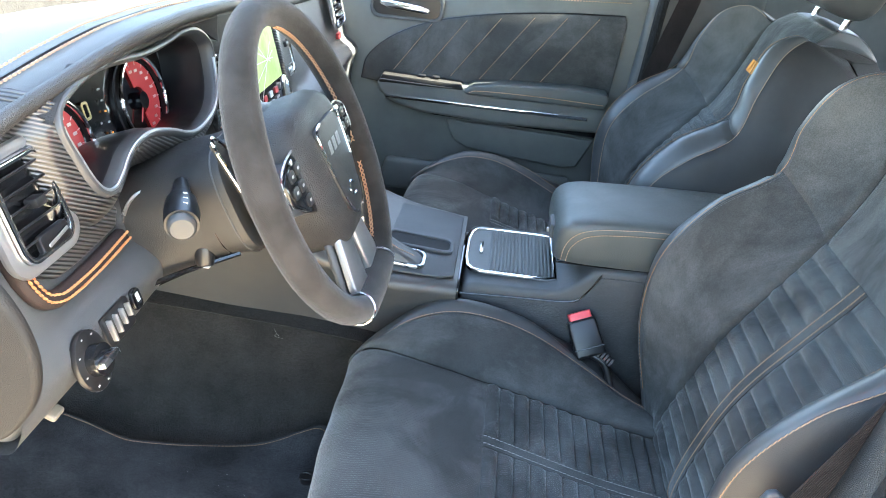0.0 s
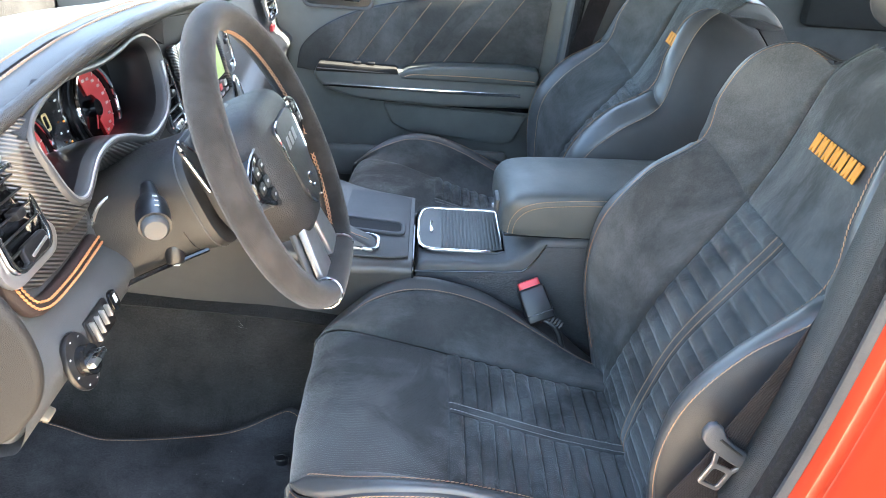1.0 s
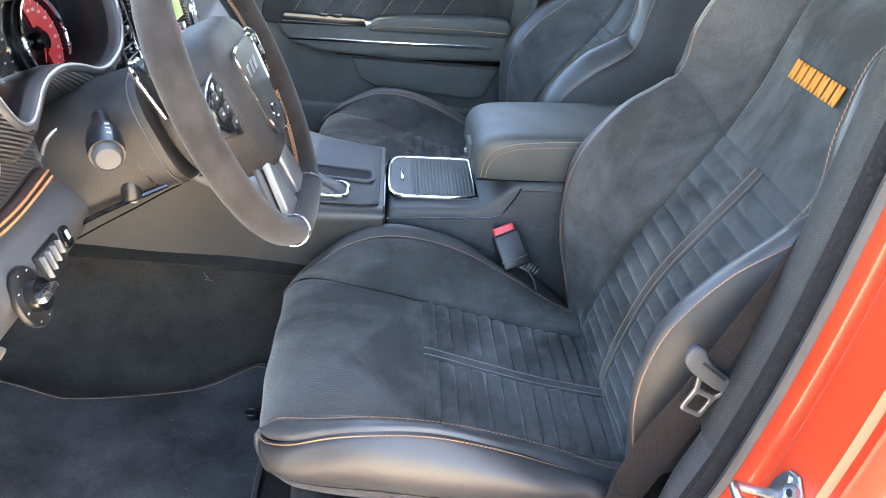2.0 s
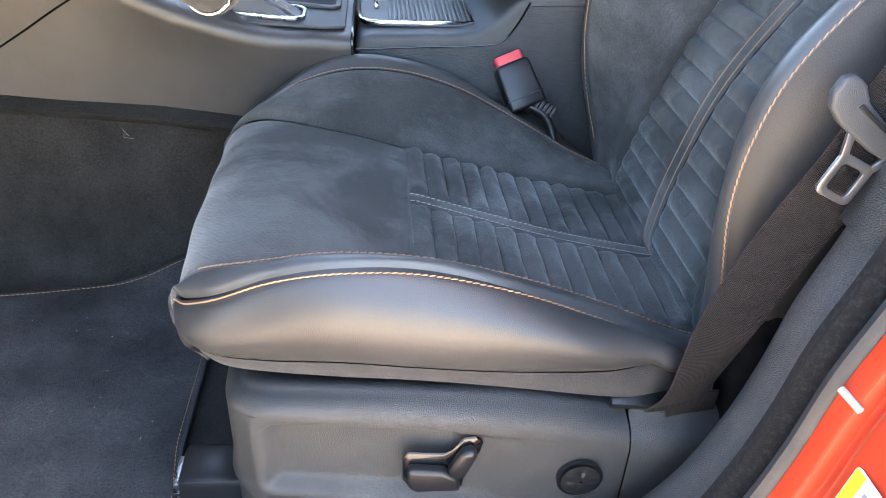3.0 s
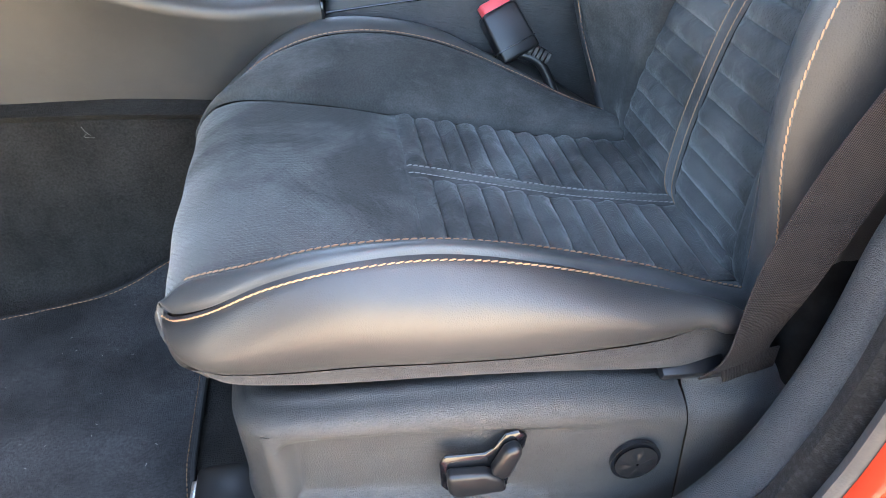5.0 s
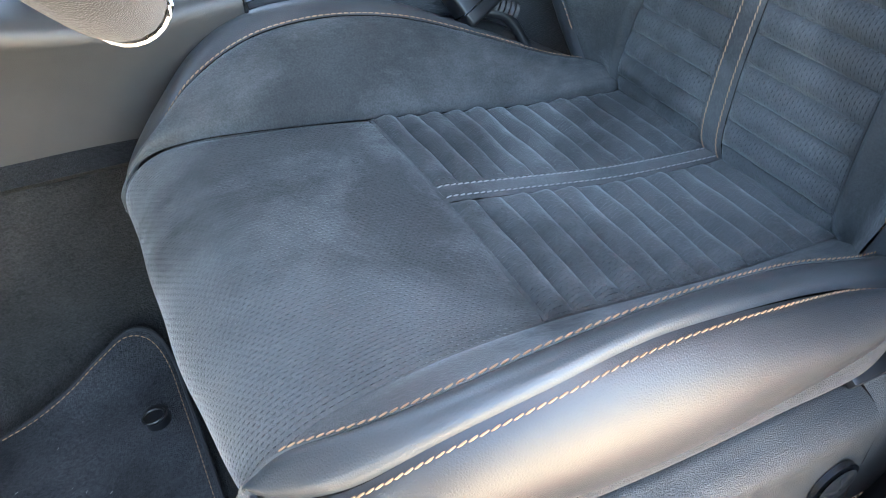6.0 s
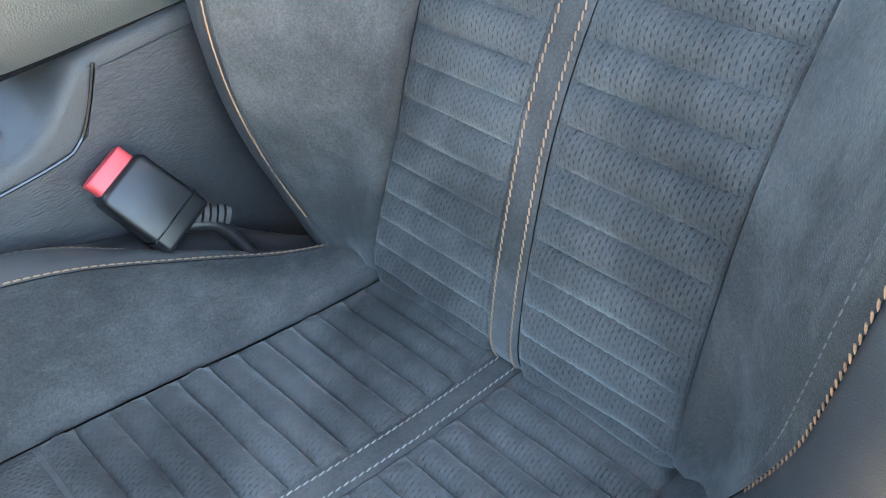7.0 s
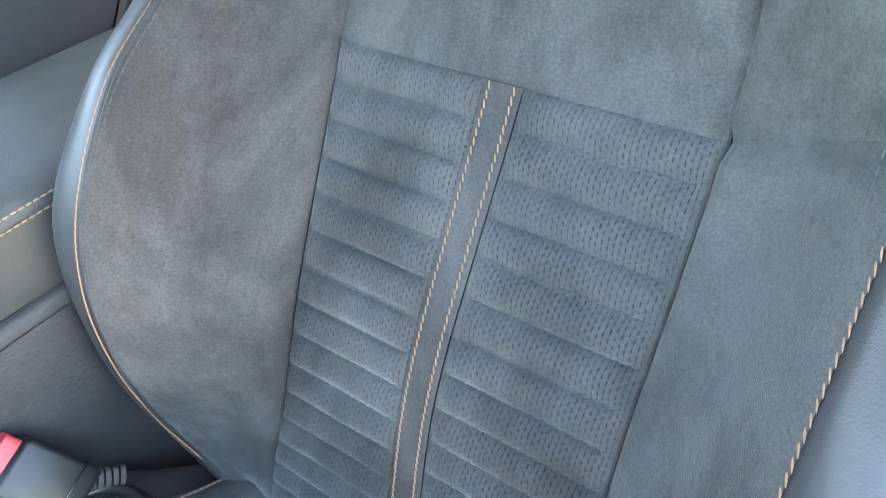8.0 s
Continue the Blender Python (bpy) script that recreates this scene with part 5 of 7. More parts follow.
for x, pts in ((-0.336, ((0.262, 0.49), (0.256, 0.54), (0.248, 0.59), (0.240, 0.625), (0.236, 0.642), (0.242, 0.652), (0.262, 0.656), (0.33, 0.656), (0.38, 0.656))),
               (-0.38, ((0.264, 0.49), (0.256, 0.54), (0.246, 0.59), (0.235, 0.627), (0.230, 0.645), (0.236, 0.656), (0.258, 0.660), (0.33, 0.660), (0.38, 0.660))),
               (-0.45, ((0.262, 0.505), (0.252, 0.55), (0.239, 0.60), (0.225, 0.635), (0.218, 0.652), (0.224, 0.664), (0.248, 0.668), (0.33, 0.668), (0.38, 0.668))),
               (-0.55, ((0.254, 0.52), (0.244, 0.57), (0.230, 0.625), (0.215, 0.665), (0.208, 0.684), (0.214, 0.697), (0.240, 0.702), (0.33, 0.702), (0.38, 0.702))),
               (-0.64, ((0.240, 0.545), (0.230, 0.60), (0.218, 0.66), (0.206, 0.71), (0.202, 0.732), (0.210, 0.747), (0.238, 0.752), (0.33, 0.752), (0.38, 0.752))),
               (-0.72, ((0.230, 0.56), (0.221, 0.63), (0.210, 0.70), (0.204, 0.755), (0.202, 0.778), (0.212, 0.796), (0.240, 0.80), (0.33, 0.80), (0.38, 0.80))),
               (-0.90, ((0.224, 0.575), (0.217, 0.67), (0.210, 0.75), (0.208, 0.80), (0.208, 0.825), (0.22, 0.845), (0.25, 0.85), (0.33, 0.85), (0.38, 0.85)))):
    half = [(x, y, z) for y, z in pts]
    rings.append(spline(half + [(x, 0.76 - y, z) for y, z in pts[-2::-1]], 90))
g = np.stack([spline(np.array(rings)[:, j], 60) for j in range(90)], 1)
part("front_body", grid_mesh(g), console_skin, console, "black plastic console front and knee panels")
knee = []
for x, z in ((-0.603, 0.728), (-0.657, 0.696), (-0.718, 0.659), (-0.781, 0.619), (-0.845, 0.581)):
    i = int(np.argmin(np.abs(g[:, 20, 0] - x)))
    knee.append((g[i, 20, 0], float(np.interp(z, g[i, :25, 2], g[i, :25, 1])) - 0.0004, z))
part("joint_gap", tube(spline([(-0.3345, 0.258, 0.53), (-0.3345, 0.250, 0.58), (-0.3345, 0.241, 0.622), (-0.3345, 0.2365, 0.644), (-0.3345, 0.245, 0.655), (-0.3345, 0.285, 0.658), (-0.3345, 0.38, 0.658)], 30), 0.0022, 6), gloss_black, console)
part("knee_seam", tube(spline(knee, 40), 0.0013, 6), gap_black, console)
# shutter over the front bin
zb = 0.6545
bin_out = [(-0.318, 0.300), (-0.326, 0.312), (-0.330, 0.345), (-0.330, 0.415), (-0.326, 0.448), (-0.318, 0.462), (-0.300, 0.467), (-0.196, 0.467), (-0.178, 0.462), (-0.176, 0.30), (-0.190, 0.294), (-0.300, 0.295)]
cx, cy = -0.25, 0.381
bin_in = [(cx + (x - cx) * 0.93, cy + (y - cy) * 0.93) for x, y in bin_out]
flat = Matrix.Translation((0, 0, zb - 0.002))
part("bin_frame", ring(bin_out, bin_in, 0.007, flat, 0.0018), chrome, console, "chrome frame round the bin")
bin_floor = part("bin_shutter", prism([(cx + (x - cx) * 0.935, cy + (y - cy) * 0.935) for x, y in bin_out], 0.003, Matrix.Translation((0, 0, zb - 0.001)), 0.0005, 1), stripe_screen, console, "ribbed sliding shutter")
slat_mesh = box((0, 0, 0), (0.0046, 0.154, 0.0026), 0.0012, 2)
slat0 = part("slat", slat_mesh, stripe_screen, bin_floor)
slat0.matrix_parent_inverse = Matrix()
slat0.location = (-0.286, 0.381, zb + 0.003)
for k in range(1, 18):
    o = bpy.data.objects.new("slat", slat0.data)
    scene.collection.objects.link(o)
    o.parent = bin_floor
    o.location = (-0.286 + 0.0062 * k, 0.381, zb + 0.003)
part("shutter_pull", prism(rounded(0.007, 0.042, 0.003), 0.006, Matrix.Translation((-0.304, 0.381, zb + 0.002)), 0.0018, 2), chrome, bin_floor, "small chrome pull")
# armrest
ARM = ((0.268, 0.0), (0.2635, 0.2), (0.2625, 0.5), (0.2625, 0.75), (0.265, 0.88), (0.273, 0.97), (0.30, 1.0), (0.38, 0.97), (0.455, 0.87), (0.482, 0.76), (0.494, 0.55), (0.496, 0.25), (0.494, 0.0))
arm_rows = []
for x, top, inset in ((-0.192, 0.720, 0.050), (-0.192, 0.736, 0.036), (-0.190, 0.751, 0.020), (-0.183, 0.764, 0.010), (-0.171, 0.774, 0.004), (-0.150, 0.780, 0.001), (-0.12, 0.783, 0.0), (0.0, 0.788, 0.0), (0.2, 0.792, 0.0), (0.31, 0.790, 0.0), (0.34, 0.778, 0.006), (0.35, 0.755, 0.02)):
    arm_rows.append(spline([(x, 0.38 + (y - 0.38) * (1 - inset / 0.117), 0.707 + h * (top - 0.707)) for y, h in ARM], 48))
g = np.stack([spline(np.array(arm_rows)[:, j], 70) for j in range(48)], 1)
cap = g[:1] * 0.0
cap[0] = np.array((-0.190, 0.38, 0.711))
arm = part("armrest", grid_mesh(np.concatenate([cap, g])), arm_leather, console, "padded black leather armrest")
for row in ([(-0.180, 0.2670, 0.710), (-0.177, 0.2650, 0.735), (-0.165, 0.2625, 0.756), (-0.143, 0.2615, 0.768), (-0.1, 0.2612, 0.775), (0.0, 0.2612, 0.780), (0.33, 0.2620, 0.784)], [(-0.172, 0.2655, 0.710), (-0.169, 0.2635, 0.732), (-0.158, 0.2615, 0.749), (-0.140, 0.2608, 0.7595), (-0.1, 0.2606, 0.766), (0.0, 0.2606, 0.771), (0.33, 0.2612, 0.775)]):
    part("armrest_stitching", stitches(spline(row, 140), (0, -1, 0.15), 0.0056, 0.0044, 0.0007), thread_pale, arm, "pale orange thread", kind="stuff")
part("armrest_gap", box((0.08, 0.385, 0.7045), (0.53, 0.226, 0.005), 0.001, 1), gloss_black, console)
part("panel_gap", tube(spline([(-0.331, 0.2615, 0.6325), (-0.25, 0.2610, 0.6365), (-0.165, 0.2610, 0.640), (-0.142, 0.2610, 0.647), (-0.126, 0.2610, 0.668), (-0.112, 0.2610, 0.695)], 40), 0.0013, 6), gloss_black, console)
part("latch", box((-0.193, 0.345, 0.732), (0.010, 0.045, 0.026), 0.003, 2), soft_plastic, arm, "grey release latch")
part("latch_pin", tube([(-0.198, 0.345, 0.722), (-0.198, 0.345, 0.728)], 0.004, 8, up=(1, 0, 0)), satin_metal, arm)
# gear lever
plate = part("gear_plate", prism([(-0.343, 0.262), (-0.343, 0.492), (-0.37, 0.505), (-0.50, 0.505), (-0.515, 0.49), (-0.515, 0.255), (-0.50, 0.238), (-0.37, 0.250)][::-1], 0.004, Matrix.Translation((-0.43, 0.38, 0.6645)) @ pose(0, 0, 0, 0, 4.5, 0) @ Matrix.Translation((0.43, -0.38, 0)), 0.0015, 2), soft_plastic, console, "satin dark gear lever surround")
pm = Matrix.Translation((-0.43, 0.38, 0.6690)) @ pose(0, 0, 0, 0, 4.5, 0)
tray = part("coin_tray", prism([(x + 0.020, y - 0.026) for x, y in rounded(0.108, 0.044, 0.012)], 0.0016, pm, 0.0005, 1), headliner, console, "dark open tray")
part("tray_rim", ring([(x + 0.020, y - 0.026) for x, y in rounded(0.118, 0.054, 0.015)], [(x + 0.020, y - 0.026) for x, y in rounded(0.104, 0.040, 0.011)], 0.005, pm, 0.0014), soft_plastic, tray)
gate = part("gear_gate", ring([(x - 0.010, y - 0.093) for x, y in rounded(0.094, 0.060, 0.016)], [(x - 0.010, y - 0.093) for x, y in rounded(0.084, 0.050, 0.013)], 0.006, pm, 0.0016), satin_metal, console, "satin metal ring round the lever boot")
boot_rings = []
for k, (w, h, z) in enumerate(((0.084, 0.050, 0.002), (0.078, 0.046, 0.010), (0.062, 0.040, 0.018), (0.050, 0.034, 0.028), (0.036, 0.028, 0.042), (0.026, 0.024, 0.060))):
    boot_rings.append([pm @ Vector((x - 0.012 - 0.012 * k + 0.002 * math.sin(9 * i), y - 0.093, z)) for i, (x, y) in enumerate(rounded(w, h, min(w, h) * 0.3))])
part("boot", grid_mesh(np.array([[tuple(p) for p in r] for r in boot_rings]).transpose(1, 0, 2), close_u=True), leather, gate, "black leather boot")
lever = part("gear_knob", box((0, 0, 0), (0.042, 0.044, 0.066), 0.018, 5, pm @ Matrix.Translation((-0.088, -0.093, 0.092)) @ pose(0, 0, 0, 0, -30, 0)), leather, console, "black gear knob")
part("knob_button", box((0, 0, 0), (0.008, 0.014, 0.02), 0.003, 2, pm @ Matrix.Translation((-0.084, -0.115, 0.100))), satin_metal, lever)
part("knob_collar", tube([pm @ Vector((-0.070, -0.093, 0.054)), pm @ Vector((-0.076, -0.093, 0.064))], 0.017, 16, up=(0, 1, 0)), chrome, lever)
part("lever_stitching", stitches(spline([pm @ Vector(p) for p in ((0.018, -0.096, 0.010), (-0.012, -0.102, 0.022), (-0.040, -0.104, 0.038))], 20), (0, -1, 0.9), 0.005, 0.004, 0.0007), thread_orange, lever, kind="stuff")


# ---- steering wheel and column ----
WH = frame_of((-0.504, 0.0, 0.931), (0, 1, 0), (-0.407, 0, 0.914))
wheel = thing("steering_wheel", turn=WH, label="grey suede steering wheel with a flat silver base", category="steering wheel")


def on_wheel(a, b, c=0.0):
    return tuple(WH @ Vector((a, b, c)))


def rim_point(deg, r=0.176):
    """Rim middle line; degrees clockwise from the top, flattened at the bottom."""
    t = radians(deg)
    a, b = r * math.sin(t), r * math.cos(t)
    flat_b = -r * 0.94
    if b < flat_b:
        b = flat_b + (b - flat_b) * 0.25
    return a, b


rim_rows = []
for deg in range(0, 360, 3):
    a, b = rim_point(deg)
    t = math.atan2(a, b)
    grip = 0.0182 + 0.0016 * math.exp(-((((deg + 180) % 360) - 180 - 60) / 22) ** 2) + 0.0016 * math.exp(-((((deg + 180) % 360) - 180 + 60) / 22) ** 2)
    rim_rows.append([on_wheel(a + math.sin(t) * grip * math.cos(p) * 0.92, b + math.cos(t) * grip * math.cos(p) * 0.92, grip * math.sin(p)) for p in np.linspace(0, 2 * np.pi, 18, endpoint=False)])
rim = part("rim", grid_mesh(np.array(rim_rows), True, True), wheel_suede, wheel, "worn grey suede rim")
for start, stop in ((16, 100), (110, 150), (-100, -16), (-150, -110)):
    for sl in (0.75, -0.75):
        line = [on_wheel(*(np.array(rim_point(d, 0.176 - 0.0168))), -0.003) for d in np.linspace(start, stop, 40)]
        inward = [WH.to_3x3() @ Vector((-math.sin(radians(d)), -math.cos(radians(d)), 0.1)) for d in np.linspace(start, stop, 40)]
        part("rim_stitching", stitches(line, [tuple(v) for v in inward], 0.0064, 0.0085, 0.0010, 0.0008, slant=sl), thread_rim, rim, "crossed orange thread", kind="stuff")
for d in (158, 203):
    loop = []
    a, b = rim_point(d)
    t = math.atan2(a, b)
    loop = [on_wheel(a + math.sin(t) * 0.0183 * math.cos(p), b + math.cos(t) * 0.0183 * math.cos(p), 0.0190 * math.sin(p)) for p in np.linspace(0, 2 * np.pi, 24, endpoint=False)]
    part("rim_band", tube(loop, 0.0016, 6, closed=True, up=(0.4, 0.3, 0.8)), satin_metal, rim, "thin bright band")
low_rows = []
for deg in np.linspace(159, 202, 18):
    a, b = rim_point(deg)
    t = math.atan2(a, b)
    low_rows.append([on_wheel(a + math.sin(t) * 0.0192 * math.cos(p), b + math.cos(t) * 0.0192 * math.cos(p), 0.0198 * math.sin(p)) for p in np.linspace(0, 2 * np.pi, 18, endpoint=False)])
part("rim_base", grid_mesh(np.array(low_rows), False, True), wheel_suede, rim, "darker suede lower rim cover")
# hub
hub_pts = np.array((1.12, 1.03, 1)) * spline([(0, 0.074, 0), (0.055, 0.070, 0), (0.082, 0.045, 0), (0.084, 0.0, 0), (0.066, -0.048, 0), (0.034, -0.088, 0), (0.0, -0.094, 0), (-0.034, -0.088, 0), (-0.066, -0.048, 0), (-0.084, 0.0, 0), (-0.082, 0.045, 0), (-0.055, 0.070, 0)], 60, closed=True)
levels = [(1.0, -0.045), (1.02, -0.006), (0.97, 0.006), (0.90, 0.013), (0.75, 0.019), (0.5, 0.023), (0.25, 0.0245), (0.02, 0.025)]
g = np.array([[on_wheel(p[0] * k, p[1] * k, c) for k, c in levels] for p in hub_pts])
hub = part("hub", grid_mesh(g, close_u=True), hub_skin, wheel, "grained black horn pad")
badge_pts = spline([(0, 0.047, 0), (0.040, 0.045, 0), (0.047, 0.030, 0), (0.040, -0.02, 0), (0.026, -0.058, 0), (0.0, -0.066, 0), (-0.026, -0.058, 0), (-0.040, -0.02, 0), (-0.047, 0.030, 0), (-0.040, 0.045, 0)], 50, closed=True)[:, :2]
bm_badge = prism([tuple(p) for p in badge_pts], 0.006, WH @ Matrix.Translation((0, 0, 0.0195)), 0.002, 2)
badge = part("badge_plate", bm_badge, column_skin, hub, "dark emblem plate")
for lo, hi in ((3, 14), (17, 23), (27, 33), (36, 47)):
    seg = [on_wheel(p[0] * 1.0, p[1] * 1.0, 0.0258) for p in badge_pts[lo:hi + 1]]
    part("badge_trim", tube(seg, 0.0016, 6), chrome, badge, "chrome line")
for k, (w, sx) in enumerate(((0.012, -0.020), (0.012, -0.002), (0.012, 0.016))):
    part("emblem_bar", prism([(sx - w / 2, 0.010), (sx + w / 2 - 0.002, 0.010), (sx + w / 2 + 0.002, 0.024), (sx - w / 2 + 0.004, 0.024)], 0.0015, WH @ Matrix.Translation((0, 0, 0.0248)), 0.0003, 1), silver_paint, badge)
part("emblem_ring", tube([on_wheel(0.011 * math.cos(t), -0.040 + 0.008 * math.sin(t), 0.0262) for t in np.linspace(0.4, 5.2, 22)], 0.0014, 6), chrome, badge)
# spokes and buttons
for s in (-1, 1):
    spoke = part("spoke", prism([(s * 0.06, 0.045), (s * 0.10, 0.035), (s * 0.165, 0.030), (s * 0.168, -0.004), (s * 0.10, -0.022), (s * 0.07, -0.035)][::s], 0.022, WH @ Matrix.Translation((0, 0, -0.018)), 0.006, 3), soft_plastic, wheel, "charcoal spoke")
    pod = part("button_pod", prism([(s * 0.082, 0.040), (s * 0.115, 0.036), (s * 0.140, 0.024), (s * 0.138, 0.0), (s * 0.112, -0.018), (s * 0.084, -0.03)][::s], 0.006, WH @ Matrix.Translation((0, 0, 0.003)), 0.003, 2), gloss_black, spoke, "black button panel")
    part("pod_trim", tube(spline([on_wheel(s * 0.083, 0.043, 0.008), on_wheel(s * 0.118, 0.039, 0.008), on_wheel(s * 0.1435, 0.025, 0.007), on_wheel(s * 0.141, -0.002, 0.007)], 20), 0.0013, 6), satin_metal, pod)
    for bx, by in ((0.095, 0.026), (0.117, 0.024), (0.100, 0.008), (0.122, 0.008), (0.097, -0.010)):
        btn = part("button", prism([(s * bx + x, by + y) for x, y in rounded(0.017, 0.012, 0.003, 3)], 0.0025, WH @ Matrix.Translation((0, 0, 0.0085)), 0.0008, 2), dark_plastic, pod)
        part("mark", prism([(s * bx + x, by + y) for x, y in rounded(0.006, 0.003, 0.001, 2)], 0.0004, WH @ Matrix.Translation((0, 0, 0.0110)), 0.0001, 1), mark_white, btn)
    prong = part("lower_prong", prism([(s * 0.007, -0.088), (s * 0.046, -0.074), (s * 0.064, -0.140), (s * 0.055, -0.156), (s * 0.022, -0.164), (s * 0.010, -0.152)][::s], 0.010, WH @ Matrix.Translation((0, 0, -0.006)), 0.003, 3), silver_paint, wheel, "satin silver lower spoke")
    pad = part("paddle", prism([(s * 0.095, 0.062), (s * 0.124, 0.086), (s * 0.131, 0.082), (s * 0.124, 0.052), (s * 0.116, 0.022), (s * 0.098, 0.020)][::s], 0.005, WH @ Matrix.Translation((0, 0, -0.052)), 0.002, 2), column_skin, wheel, "black shift paddle")
    part("paddle_edge", tube(spline([on_wheel(s * 0.097, 0.063, -0.047), on_wheel(s * 0.122, 0.086, -0.047), on_wheel(s * 0.130, 0.080, -0.047), on_wheel(s * 0.124, 0.052, -0.047), on_wheel(s * 0.116, 0.024, -0.047)], 24), 0.0019, 6), chrome, pad, "bright paddle edge")
part("spoke_heart", prism([(-0.050, -0.080), (0.050, -0.080), (0.066, -0.150), (0.040, -0.166), (-0.040, -0.166), (-0.066, -0.150)], 0.010, WH @ Matrix.Translation((0, 0, -0.018)), 0.005, 3), soft_plastic, wheel)

column = thing("steering_column", (-0.66, 0.0, 0.84), "black plastic steering column shroud with a stalk", "steering column")
A, B = np.array((-0.548, 0.0, 0.908)), np.array((-0.76, 0.0, 0.815))
axis = (B - A) / np.linalg.norm(B - A)
up_c = np.array((axis[2], 0, -axis[0]))
rings = []
for f, w, h in ((0.13, 0.058, 0.052), (0.135, 0.072, 0.064), (0.15, 0.077, 0.068), (0.19, 0.0785, 0.069), (0.30, 0.076, 0.066), (0.55, 0.078, 0.068), (0.80, 0.082, 0.072), (1.0, 0.086, 0.076)):
    c = A + (B - A) * f
    rings.append([tuple(c + np.array((0, 1, 0)) * w * math.copysign(abs(math.cos(t)) ** 0.62, math.cos(t)) + up_c * h * math.copysign(abs(math.sin(t)) ** 0.62, math.sin(t))) for t in np.linspace(0, 2 * np.pi, 40, endpoint=False)])
part("shroud", grid_mesh(np.array(rings), False, True), column_skin, column)
part("shroud_seam", tube([rings[4][21], rings[4][23], rings[4][25], rings[4][26]], 0.0009, 6), gloss_black, column)
turn_rows = [[on_wheel(r * math.cos(t), r * math.sin(t), c) for r, c in ((0.040, -0.018), (0.066, -0.024), (0.080, -0.034), (0.0855, -0.047), (0.086, -0.060), (0.083, -0.068), (0.060, -0.070), (0.056, -0.085))] for t in np.linspace(0, 2 * np.pi, 56, endpoint=False)]
part("turning_hub", grid_mesh(np.array(turn_rows), close_u=True), column_skin, column, "round hub cover behind the wheel")
part("shroud_edge", tube(rings[3], 0.0011, 6, closed=True, up=(1, 0, 0.4)), soft_plastic, column)
stalk_root, stalk_end = np.array((-0.640, -0.072, 0.915)), np.array((-0.608, -0.150, 0.905))
stalk = part("stalk", tube(np.array([stalk_root + (stalk_end - stalk_root) * f for f in (0, 0.35, 0.5, 0.75, 1.0)]), [0.008, 0.011, 0.0165, 0.0185, 0.0175], 20), dark_plastic, column, "black multi function stalk")
d_s = (stalk_end - stalk_root) / np.linalg.norm(stalk_end - stalk_root)
part("stalk_cap", tube(np.array([stalk_end - d_s * 0.002, stalk_end + d_s * 0.006, stalk_end + d_s * 0.009]), [0.0150, 0.0145, 0.0115], 18), cap_grey, stalk, "pale grey stalk end")
for k in range(3):
    part("stalk_mark", box(tuple(stalk_root + (stalk_end - stalk_root) * (0.60 + 0.12 * k) + np.array((0.005, 0.0, 0.0172))), (0.005, 0.0016, 0.0015), 0.0003, 1), mark_white, stalk)
k0 = np.array((-0.622, -0.060, 0.842))
knob_d = np.array((0.15, -0.35, -0.92))
tilt_knob = part("tilt_knob", tube(np.array([k0, k0 + knob_d * 0.006, k0 + knob_d * 0.008, k0 + knob_d * 0.026, k0 + knob_d * 0.029]), [0.0085, 0.0085, 0.0125, 0.0115, 0.009], 18), dark_plastic, column, "small black column adjuster knob")
part("knob_mark", box(tuple(k0 + knob_d * 0.030), (0.009, 0.006, 0.002), 0.0006, 1), mark_white, tilt_knob)
part("lower_edge", tube(spline([(-0.695, -0.086, 0.780), (-0.645, -0.078, 0.806), (-0.58, -0.06, 0.832)], 12), 0.003, 6), gloss_black, column)
part("edge_clip", box((-0.700, -0.088, 0.777), (0.012, 0.012, 0.008), 0.002), satin_metal, column)
part("edge_trim", tube(spline([(-0.702, -0.090, 0.782), (-0.712, -0.086, 0.83), (-0.70, -0.076, 0.885), (-0.676, -0.06, 0.905)], 20), 0.0022, 6), satin_metal, column, "thin pale edge of the shroud")

# ---- dashboard ----
dash = thing("dashboard", (-0.85, 0.38, 0.75), "charcoal dashboard with carbon fibre trim and orange stitching", "dashboard")
YS = (-0.352, -0.325, -0.25, -0.12, 0.0, 0.12, 0.22, 0.34, 0.55, 0.8, 1.0, 1.10)


def brow(y):
    """Where the stitched edge roll of the dash runs."""
    x = np.interp(y, (-0.385, -0.22, -0.1, 0.0, 0.25, 0.45, 0.8, 1.1), (-0.735, -0.720, -0.708, -0.700, -0.700, -0.712, -0.725, -0.735))
    z = np.interp(y, (-0.385, -0.30, -0.224, -0.174, -0.096, -0.01, 0.115, 0.254, 0.38, 0.6, 0.9, 1.1), (0.965, 1.005, 1.028, 1.035, 1.048, 1.057, 1.055, 1.046, 1.030, 0.995, 0.965, 0.95))
    return x, z


